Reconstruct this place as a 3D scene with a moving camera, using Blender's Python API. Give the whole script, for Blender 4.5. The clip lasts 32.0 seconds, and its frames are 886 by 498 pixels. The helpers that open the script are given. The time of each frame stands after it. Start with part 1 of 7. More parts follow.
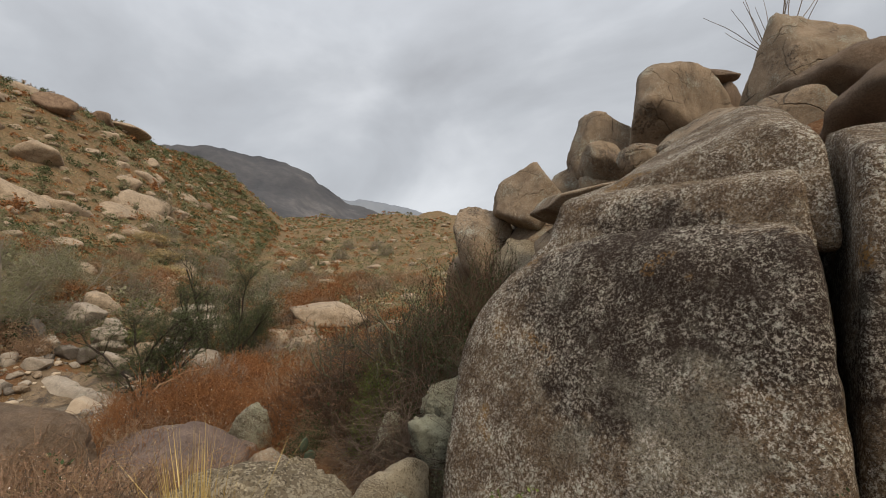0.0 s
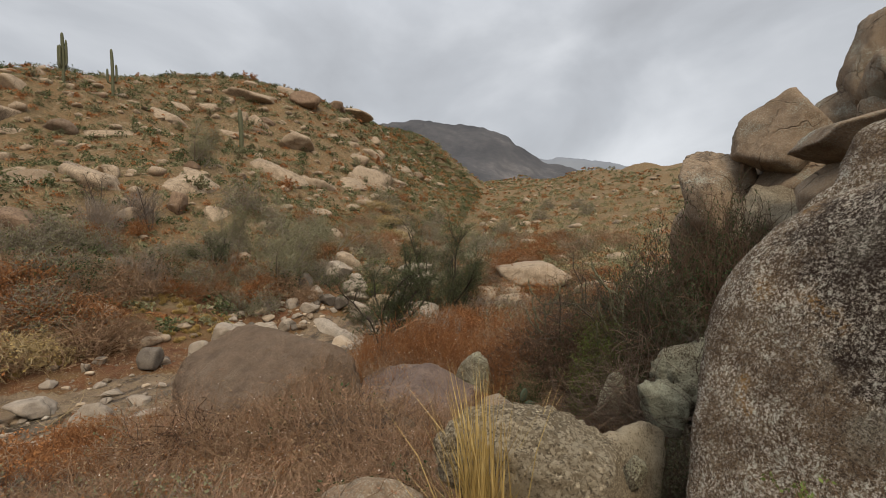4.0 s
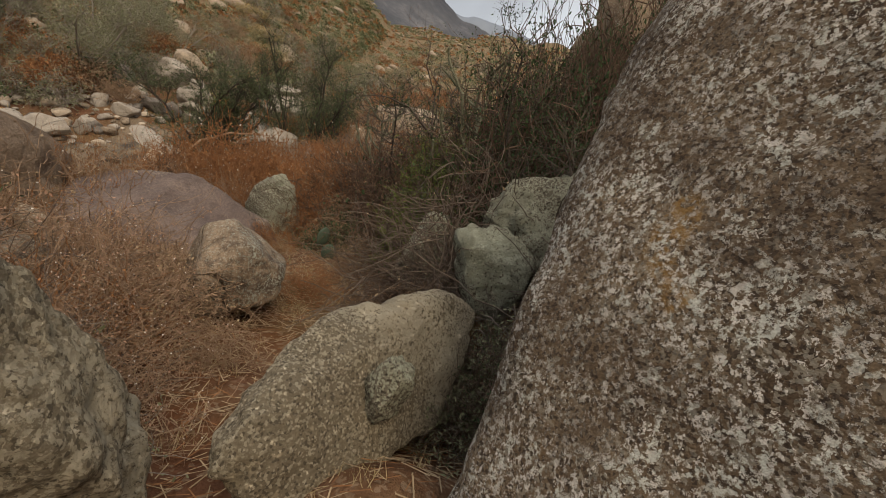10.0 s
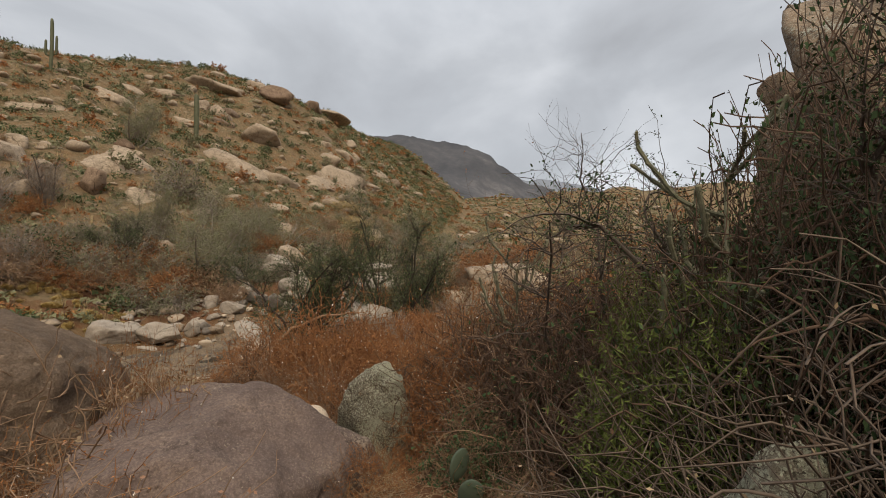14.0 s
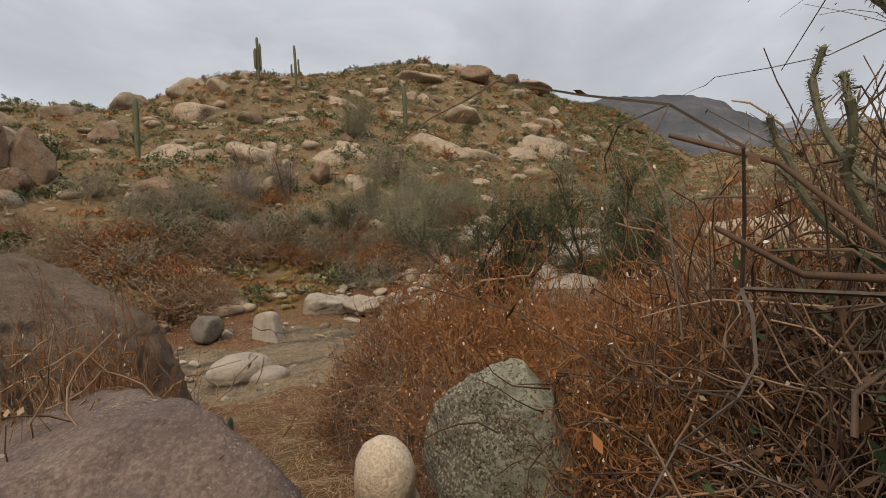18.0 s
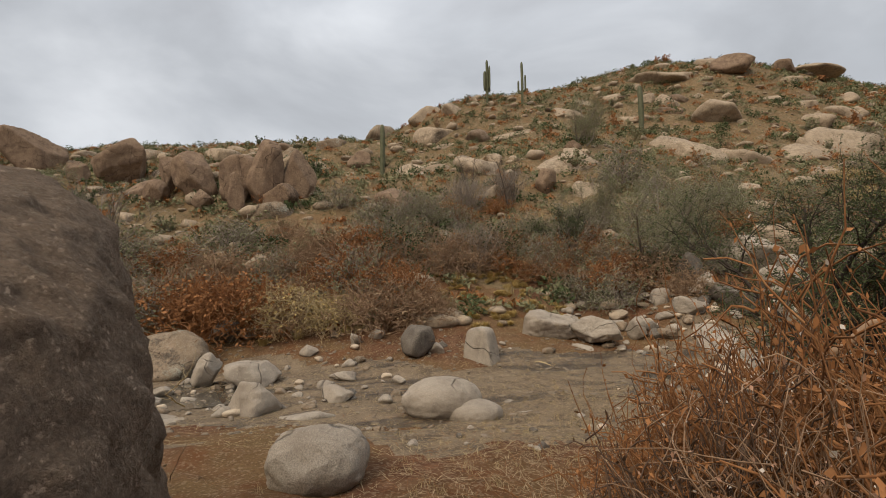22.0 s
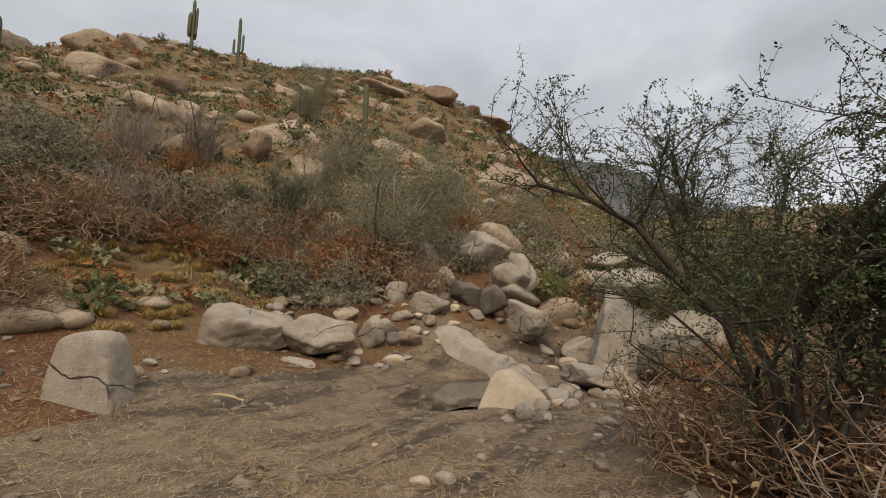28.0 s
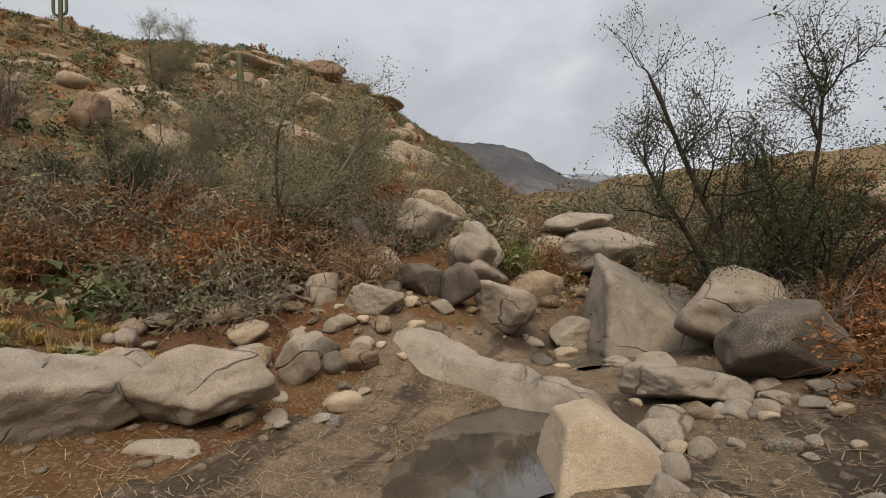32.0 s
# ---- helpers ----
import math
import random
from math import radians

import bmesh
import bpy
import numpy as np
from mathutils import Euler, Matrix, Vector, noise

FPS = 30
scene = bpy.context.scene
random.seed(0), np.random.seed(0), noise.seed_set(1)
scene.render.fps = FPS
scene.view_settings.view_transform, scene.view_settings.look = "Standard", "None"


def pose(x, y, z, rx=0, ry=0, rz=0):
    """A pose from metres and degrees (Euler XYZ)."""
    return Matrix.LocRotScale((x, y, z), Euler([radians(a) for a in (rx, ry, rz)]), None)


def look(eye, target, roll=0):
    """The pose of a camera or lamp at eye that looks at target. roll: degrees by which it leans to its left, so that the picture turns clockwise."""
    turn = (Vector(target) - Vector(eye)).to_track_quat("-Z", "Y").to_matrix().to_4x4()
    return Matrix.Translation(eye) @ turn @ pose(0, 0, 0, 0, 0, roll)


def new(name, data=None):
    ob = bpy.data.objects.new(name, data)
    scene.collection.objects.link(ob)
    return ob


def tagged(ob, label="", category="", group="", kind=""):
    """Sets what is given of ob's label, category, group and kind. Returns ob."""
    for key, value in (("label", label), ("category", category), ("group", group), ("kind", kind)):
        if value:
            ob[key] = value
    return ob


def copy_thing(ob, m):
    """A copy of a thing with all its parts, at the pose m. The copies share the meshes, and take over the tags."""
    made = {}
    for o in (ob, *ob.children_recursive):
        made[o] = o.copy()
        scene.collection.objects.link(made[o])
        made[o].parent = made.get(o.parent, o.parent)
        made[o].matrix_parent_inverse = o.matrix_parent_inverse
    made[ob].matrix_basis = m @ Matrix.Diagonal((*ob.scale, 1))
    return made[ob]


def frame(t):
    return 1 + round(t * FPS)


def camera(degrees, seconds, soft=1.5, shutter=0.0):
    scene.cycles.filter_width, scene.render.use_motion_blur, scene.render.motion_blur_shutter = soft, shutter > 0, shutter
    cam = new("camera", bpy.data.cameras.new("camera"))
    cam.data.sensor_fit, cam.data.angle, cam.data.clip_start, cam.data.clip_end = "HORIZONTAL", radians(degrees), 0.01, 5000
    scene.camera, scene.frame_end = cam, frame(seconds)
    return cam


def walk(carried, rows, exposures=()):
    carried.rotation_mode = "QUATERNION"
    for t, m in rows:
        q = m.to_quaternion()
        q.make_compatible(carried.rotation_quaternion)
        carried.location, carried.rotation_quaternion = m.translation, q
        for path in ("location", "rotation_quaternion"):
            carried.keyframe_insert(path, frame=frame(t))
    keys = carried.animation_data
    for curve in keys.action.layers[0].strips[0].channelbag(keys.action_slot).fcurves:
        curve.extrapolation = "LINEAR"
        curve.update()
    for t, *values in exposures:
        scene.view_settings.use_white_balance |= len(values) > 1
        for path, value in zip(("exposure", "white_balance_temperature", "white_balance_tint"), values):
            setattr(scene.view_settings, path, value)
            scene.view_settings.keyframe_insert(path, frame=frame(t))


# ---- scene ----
cam = camera(87.5, 32.0, soft=0.95)

# seconds, eye, heading to the left of +y, pitch up and lean to the left in degrees
PATH = [
    (0, -0.075, 0.171, 1.970, -6.32, 4.44, -2.47),
    (0.5, -0.110, 0.186, 1.959, -0.55, 3.39, -2.56),
    (1, -0.168, 0.187, 1.963, 5.13, 2.91, -2.63),
    (1.5, -0.222, 0.178, 1.963, 10.51, 2.87, -2.57),
    (2, -0.272, 0.186, 1.955, 15.39, 3.07, -2.51),
    (2.5, -0.327, 0.174, 1.965, 19.17, 3.35, -2.33),
    (4.5, -0.401, 0.286, 1.890, 16.61, -1.42, -3.10),
    (5, -0.345, 0.488, 1.733, 11.52, -4.12, -2.00),
    (5.5, -0.107, 0.779, 1.663, 5.66, -5.93, 0.09),
    (6, -0.105, 1.153, 1.611, -0.36, -6.36, 2.55),
    (6.5, -0.053, 1.507, 1.584, -3.98, -6.68, 4.88),
    (7, 0.067, 1.928, 1.515, -5.73, -7.43, 6.90),
    (7.5, 0.071, 2.373, 1.442, -5.84, -8.34, 8.44),
    (8, 0.044, 2.682, 1.372, -5.15, -9.08, 9.42),
    (8.5, 0.107, 2.832, 1.177, -1.03, -7.87, 9.56),
    (9, 0.247, 3.003, 1.016, -2.96, -14.51, 8.92),
    (9.5, 0.232, 3.257, 0.900, -0.83, -15.68, 9.67),
    (10, 0.207, 3.639, 0.821, 3.39, -15.96, 8.52),
    (10.5, 0.191, 4.017, 0.795, 8.95, -15.88, 7.34),
    (11, 0.047, 4.393, 0.737, 17.87, -14.54, 5.21),
    (11.5, -0.092, 4.708, 0.716, 27.83, -11.62, 1.75),
    (12, -0.241, 5.094, 0.702, 34.35, -7.08, -1.92),
    (12.5, -0.431, 5.390, 0.691, 34.31, -2.33, -2.71),
    (13, -0.579, 5.551, 0.701, 30.03, 1.16, -2.28),
    (13.5, -0.819, 5.838, 0.604, 23.18, 2.64, -1.49),
    (14, -0.975, 6.075, 0.572, 15.58, 2.70, -0.64),
    (14.5, -1.155, 6.390, 0.525, 8.56, 2.14, 0.92),
    (16.5, -0.958, 8.171, 0.326, 18.78, -1.19, -1.87),
    (17, -1.253, 8.664, 0.197, 27.19, -0.83, -2.81),
    (17.5, -1.491, 9.001, 0.102, 34.87, 0.05, -2.88),
    (18, -1.866, 9.551, 0.018, 41.58, 0.68, -3.39),
    (18.5, -2.264, 9.895, -0.053, 47.28, 1.25, -4.02),
    (19, -2.716, 10.327, -0.164, 52.50, 1.89, -4.66),
    (19.5, -2.928, 10.553, -0.134, 56.80, 2.15, -4.97),
    (20, -3.175, 10.738, -0.125, 59.62, 2.18, -4.36),
    (20.5, -3.599, 10.914, -0.224, 61.31, 2.26, -3.23),
    (21, -4.185, 11.129, -0.336, 61.68, 2.38, -1.30),
    (21.5, -4.814, 11.357, -0.411, 63.75, 3.64, -0.55),
    (22, -5.447, 11.683, -0.434, 68.25, 4.40, -0.59),
    (22.5, -6.087, 11.952, -0.491, 73.19, 3.78, -0.42),
    (23, -6.683, 12.113, -0.555, 77.85, 2.20, -0.64),
    (23.5, -7.201, 12.223, -0.584, 80.33, 0.13, -1.25),
    (24, -7.672, 12.177, -0.590, 79.35, -1.60, -2.85),
    (24.5, -8.154, 12.324, -0.593, 73.81, -2.55, -4.91),
    (25, -8.488, 12.565, -0.540, 63.76, -3.04, -6.41),
    (25.5, -8.631, 12.756, -0.471, 52.18, -3.05, -6.19),
    (26, -8.816, 13.136, -0.526, 42.71, -1.91, -4.16),
    (26.5, -9.227, 13.555, -0.582, 36.36, 0.28, -1.00),
    (28.5, -11.484, 15.954, -1.166, 32.64, 5.98, 2.33),
    (29, -11.985, 16.517, -1.182, 33.78, 5.91, 1.87),
    (29.5, -12.522, 17.044, -1.190, 35.54, 5.85, 1.44),
    (30, -12.959, 17.656, -1.163, 36.13, 5.92, 0.73),
    (30.5, -13.363, 18.099, -1.099, 34.24, 5.59, -0.49),
    (31, -13.789, 18.395, -1.075, 29.86, 4.96, -2.05),
    (31.5, -14.197, 18.719, -1.092, 24.61, 4.25, -3.43),
    (32, -14.549, 18.901, -1.063, 20.14, 3.69, -4.55),
]


def held(x, y, z, yaw, pitch, roll):
    return pose(x, y, z, 0, 0, yaw) @ pose(0, 0, 0, 90 + pitch, 0, 0) @ pose(0, 0, 0, 0, 0, roll)


walk(cam, [(t, held(*row)) for t, *row in PATH])

# ---- world and light: an overcast desert afternoon ----
SUN_AZ, SUN_EL = radians(150), radians(48)
world = bpy.data.worlds.new("overcast_sky")
scene.world = world
world.use_nodes = True
wn, wl = world.node_tree.nodes, world.node_tree.links
wn.clear()
w_out, w_bg = wn.new("ShaderNodeOutputWorld"), wn.new("ShaderNodeBackground")
w_sky = wn.new("ShaderNodeTexSky")
w_sky.sky_type, w_sky.sun_disc = "NISHITA", False
w_sky.sun_elevation, w_sky.sun_rotation = SUN_EL, SUN_AZ
w_sky.air_density, w_sky.dust_density = 1.0, 3.0
w_tc, w_map = wn.new("ShaderNodeTexCoord"), wn.new("ShaderNodeMapping")
w_map.inputs["Scale"].default_value = (1.0, 1.0, 1.9)
w_map.inputs["Rotation"].default_value = (0.2, 0.1, 0.5)
w_n1 = wn.new("ShaderNodeTexNoise")
w_n1.inputs["Scale"].default_value, w_n1.inputs["Detail"].default_value = 2.1, 6.0
w_n1.inputs["Roughness"].default_value, w_n1.inputs["Distortion"].default_value = 0.5, 0.35
w_ramp = wn.new("ShaderNodeValToRGB")
w_ramp.color_ramp.elements[0].position, w_ramp.color_ramp.elements[0].color = 0.30, (0.42, 0.43, 0.45, 1)
w_ramp.color_ramp.elements[1].position, w_ramp.color_ramp.elements[1].color = 0.72, (0.80, 0.82, 0.85, 1)
e = w_ramp.color_ramp.elements.new(0.5)
e.color = (0.56, 0.58, 0.61, 1)
w_mul = wn.new("ShaderNodeMix")
w_mul.data_type, w_mul.blend_type = "RGBA", "MULTIPLY"
w_mul.inputs[0].default_value = 1.0
w_mul.inputs[7].default_value = (0.10, 0.10, 0.10, 1)
w_mix = wn.new("ShaderNodeMix")
w_mix.data_type = "RGBA"
w_mix.inputs[0].default_value = 0.9
wl.new(w_tc.outputs["Generated"], w_map.inputs[0])
wl.new(w_map.outputs[0], w_n1.inputs["Vector"])
wl.new(w_n1.outputs[0], w_ramp.inputs[0])
wl.new(w_sky.outputs[0], w_mul.inputs[6])
wl.new(w_mul.outputs[2], w_mix.inputs[6])
wl.new(w_ramp.outputs[0], w_mix.inputs[7])
w_sep, w_el = wn.new("ShaderNodeSeparateXYZ"), wn.new("ShaderNodeMapRange")
w_el.inputs[1].default_value, w_el.inputs[2].default_value, w_el.inputs[3].default_value, w_el.inputs[4].default_value = 0.42, 1.0, 1.0, 2.3
w_gain = wn.new("ShaderNodeVectorMath")
w_gain.operation = "SCALE"
wl.new(w_tc.outputs["Generated"], w_sep.inputs[0])
wl.new(w_sep.outputs[2], w_el.inputs[0])
wl.new(w_mix.outputs[2], w_gain.inputs[0])
wl.new(w_el.outputs[0], w_gain.inputs[3])
wl.new(w_gain.outputs[0], w_bg.inputs[0])
wl.new(w_bg.outputs[0], w_out.inputs[0])
w_bg.inputs[1].default_value = 1.0

sun = new("sun", bpy.data.lights.new("sun", "SUN"))
sun.data.energy, sun.data.angle, sun.data.color = 2.3, radians(28), (1.0, 0.83, 0.61)
sun.matrix_world = look((0, 0, 0), (-math.sin(SUN_AZ) * math.cos(SUN_EL), -math.cos(SUN_AZ) * math.cos(SUN_EL), -math.sin(SUN_EL)))


# ---- materials ----
class Nodes:
    """A small builder for procedural materials."""

    def __init__(self, name, rough=0.9, spec=0.2):
        self.m = bpy.data.materials.new(name)
        self.m.use_nodes = True
        self.n, self.l = self.m.node_tree.nodes, self.m.node_tree.links
        self.b = self.n["Principled BSDF"]
        self.b.inputs["Roughness"].default_value = rough
        self.b.inputs["Specular IOR Level"].default_value = spec
        self.pos = self.n.new("ShaderNodeNewGeometry").outputs["Position"]
        self.rand = self.n.new("ShaderNodeObjectInfo").outputs["Random"]

    def noise(self, scale, detail=4.0, rough=0.6, at=None):
        t = self.n.new("ShaderNodeTexNoise")
        t.inputs["Scale"].default_value, t.inputs["Detail"].default_value, t.inputs["Roughness"].default_value = scale, detail, rough
        self.l.new(at or self.pos, t.inputs["Vector"])
        return t.outputs[0]

    def cells(self, scale, out="Distance"):
        t = self.n.new("ShaderNodeTexVoronoi")
        t.inputs["Scale"].default_value = scale
        self.l.new(self.pos, t.inputs["Vector"])
        return t.outputs[out]

    def flecks(self, scale, lo, hi, wobble=0.35):
        """Crisp uneven flecks: 1 on some of the cells of a distorted cell pattern."""
        n = self.n.new("ShaderNodeTexNoise")
        n.inputs["Scale"].default_value, n.inputs["Detail"].default_value = scale * 1.3, 2.0
        self.l.new(self.pos, n.inputs["Vector"])
        m = self.n.new("ShaderNodeVectorMath")
        m.operation = "SCALE"
        m.inputs[3].default_value = wobble * 2.2 / scale
        self.l.new(n.outputs["Color"], m.inputs[0])
        a = self.n.new("ShaderNodeVectorMath")
        self.l.new(self.pos, a.inputs[0])
        self.l.new(m.outputs[0], a.inputs[1])
        t = self.n.new("ShaderNodeTexVoronoi")
        t.inputs["Scale"].default_value = scale
        self.l.new(a.outputs[0], t.inputs["Vector"])
        c = self.n.new("ShaderNodeSeparateColor")
        self.l.new(t.outputs["Color"], c.inputs[0])
        return self.step(c.outputs[0], lo, hi), self.step(c.outputs[1], lo, hi)

    def cracks(self, scale, width, wobble=0.35):
        """1 along thin winding joints."""
        n = self.n.new("ShaderNodeTexNoise")
        n.inputs["Scale"].default_value, n.inputs["Detail"].default_value = scale * 1.1, 4.0
        self.l.new(self.pos, n.inputs["Vector"])
        m = self.n.new("ShaderNodeVectorMath")
        m.operation = "SCALE"
        m.inputs[3].default_value = wobble * 2.0 / scale
        self.l.new(n.outputs["Color"], m.inputs[0])
        a = self.n.new("ShaderNodeVectorMath")
        self.l.new(self.pos, a.inputs[0])
        self.l.new(m.outputs[0], a.inputs[1])
        t = self.n.new("ShaderNodeTexVoronoi")
        t.feature = "DISTANCE_TO_EDGE"
        t.inputs["Scale"].default_value = scale
        self.l.new(a.outputs[0], t.inputs["Vector"])
        return self.math("MULTIPLY", self.step(t.outputs["Distance"], 0.0, width, 1.0, 0.0), self.step(self.noise(scale * 1.7, 2), 0.42, 0.55))

    def near(self, x, y, z, r0, r1):
        """1 within r0 of a place, 0 beyond r1."""
        t = self.n.new("ShaderNodeVectorMath")
        t.operation = "DISTANCE"
        t.inputs[1].default_value = (x, y, z)
        self.l.new(self.pos, t.inputs[0])
        return self.step(t.outputs[1], r0, r1, 1.0, 0.0)

    def step(self, v, lo, hi, a=0.0, b=1.0):
        t = self.n.new("ShaderNodeMapRange")
        for k, x in zip((1, 2, 3, 4), (lo, hi, a, b)):
            t.inputs[k].default_value = x
        self.l.new(v, t.inputs[0])
        return t.outputs[0]

    def math(self, op, a, b):
        t = self.n.new("ShaderNodeMath")
        t.operation = op
        for k, x in enumerate((a, b)):
            if isinstance(x, (int, float)):
                t.inputs[k].default_value = x
            else:
                self.l.new(x, t.inputs[k])
        return t.outputs[0]

    def mix(self, fac, a, b, kind="MIX"):
        t = self.n.new("ShaderNodeMix")
        t.data_type, t.blend_type = "RGBA", kind
        for k, x in ((0, fac), (6, a), (7, b)):
            if isinstance(x, (int, float)):
                t.inputs[k].default_value = x
            elif isinstance(x, tuple):
                t.inputs[k].default_value = (*x, 1)
            else:
                self.l.new(x, t.inputs[k])
        return t.outputs[2]

    def ramp(self, v, *stops):
        t = self.n.new("ShaderNodeValToRGB")
        r = t.color_ramp
        r.elements[0].position, r.elements[0].color = stops[0][0], (*stops[0][1], 1)
        r.elements[1].position, r.elements[1].color = stops[-1][0], (*stops[-1][1], 1)
        for p, c in stops[1:-1]:
            r.elements.new(p).color = (*c, 1)
        self.l.new(v, t.inputs[0])
        return t.outputs[0]

    def done(self, color, bump=None, strength=0.5, dist=0.02):
        self.l.new(color, self.b.inputs["Base Color"])
        if bump is not None:
            t = self.n.new("ShaderNodeBump")
            t.inputs["Strength"].default_value, t.inputs["Distance"].default_value = strength, dist
            self.l.new(bump, t.inputs["Height"])
            self.l.new(t.outputs[0], self.b.inputs["Normal"])
        return self.m


def granite(name, light, mid, dark, varnish=0.0, lichen=0.0, lichen_color=(0.46, 0.48, 0.40), grain=60.0, orange=0.0, patch=0.5, pebbly=0.0, crack=0.0, streak=0.0):
    """Weathered granite: grain, stains, dark desert varnish and crusts of pale lichen."""
    k = Nodes(name, 0.92, 0.15)
    g = k.noise(grain, 3, 0.7)
    s = k.noise(1.7, 5, 0.6)
    c = k.ramp(s, (0.3, dark), (0.5, mid), (0.7, light))
    c = k.mix(k.step(g, 0.36, 0.62, 0.0, 0.7), c, tuple(x * 0.5 for x in mid))
    c = k.mix(k.step(k.cells(grain * 0.8), 0.0, 0.3, 0.35, 0.0), c, tuple(min(1, x * 1.35) for x in light))
    height = k.math("MULTIPLY", g, 0.35)
    height = k.math("ADD", height, k.noise(9, 6, 0.65))
    if pebbly:
        lump = k.step(k.noise(24, 6, 0.8), 0.42, 0.62)
        height = k.math("ADD", height, k.math("MULTIPLY", lump, pebbly))
        c = k.mix(k.step(lump, 0.1, 0.9, 0.35, 0.0), c, dark)
    if varnish:
        v = k.noise(patch, 5, 0.62)
        v = k.math("ADD", v, k.step(k.noise(11, 4, 0.7), 0.3, 0.7, -0.12, 0.12))
        c = k.mix(k.step(v, 0.62 - 0.25 * varnish, 0.74 - 0.25 * varnish, 0.0, 0.85), c, (0.045, 0.032, 0.026))
    if lichen:
        big = k.noise(1.1, 4, 0.6)
        sp = k.math("ADD", k.noise(42, 5, 0.75), k.step(big, 0.3, 0.7, -0.16, 0.16))
        f = k.step(sp, 0.66 - 0.2 * lichen, 0.68 - 0.2 * lichen)
        pale, deep = k.flecks(85, 0.78, 0.80)
        c = k.mix(k.math("MULTIPLY", deep, min(0.8, 1.2 * lichen)), c, tuple(x * 0.4 for x in dark))
        c = k.mix(k.math("MULTIPLY", pale, min(0.7, 1.0 * lichen)), c, tuple(min(1, x * 1.15) for x in lichen_color))
        tone = k.mix(k.step(k.noise(3.1, 3), 0.4, 0.6), lichen_color, tuple(x * 0.72 for x in lichen_color))
        c = k.mix(k.math("MULTIPLY", f, 0.85), c, tone)
        height = k.math("ADD", height, k.math("MULTIPLY", f, 0.25))
    if streak:
        run = k.n.new("ShaderNodeVectorMath")
        run.operation = "MULTIPLY"
        run.inputs[1].default_value = (1.0, 1.0, 0.22)
        k.l.new(k.pos, run.inputs[0])
        c = k.mix(k.step(k.noise(2.6, 6, 0.7, run.outputs[0]), 0.52, 0.66, 0.0, streak), c, tuple(x * 0.42 for x in dark))
    if crack:
        j = k.cracks(crack, 0.013)
        c = k.mix(k.math("MULTIPLY", j, 0.8), c, tuple(x * 0.3 for x in dark))
        height = k.math("SUBTRACT", height, k.math("MULTIPLY", j, 1.6))
    if orange:
        o = k.step(k.noise(2.3, 3, 0.5), 0.70, 0.74)
        c = k.mix(k.math("MULTIPLY", o, k.step(k.noise(30, 3), 0.45, 0.6, 0.0, 0.8)), c, (0.30, 0.15, 0.03))
    c = k.mix(k.step(k.rand, 0, 1, 0.0, 0.25), c, dark)
    return k.done(c, height, 0.75, 0.045)


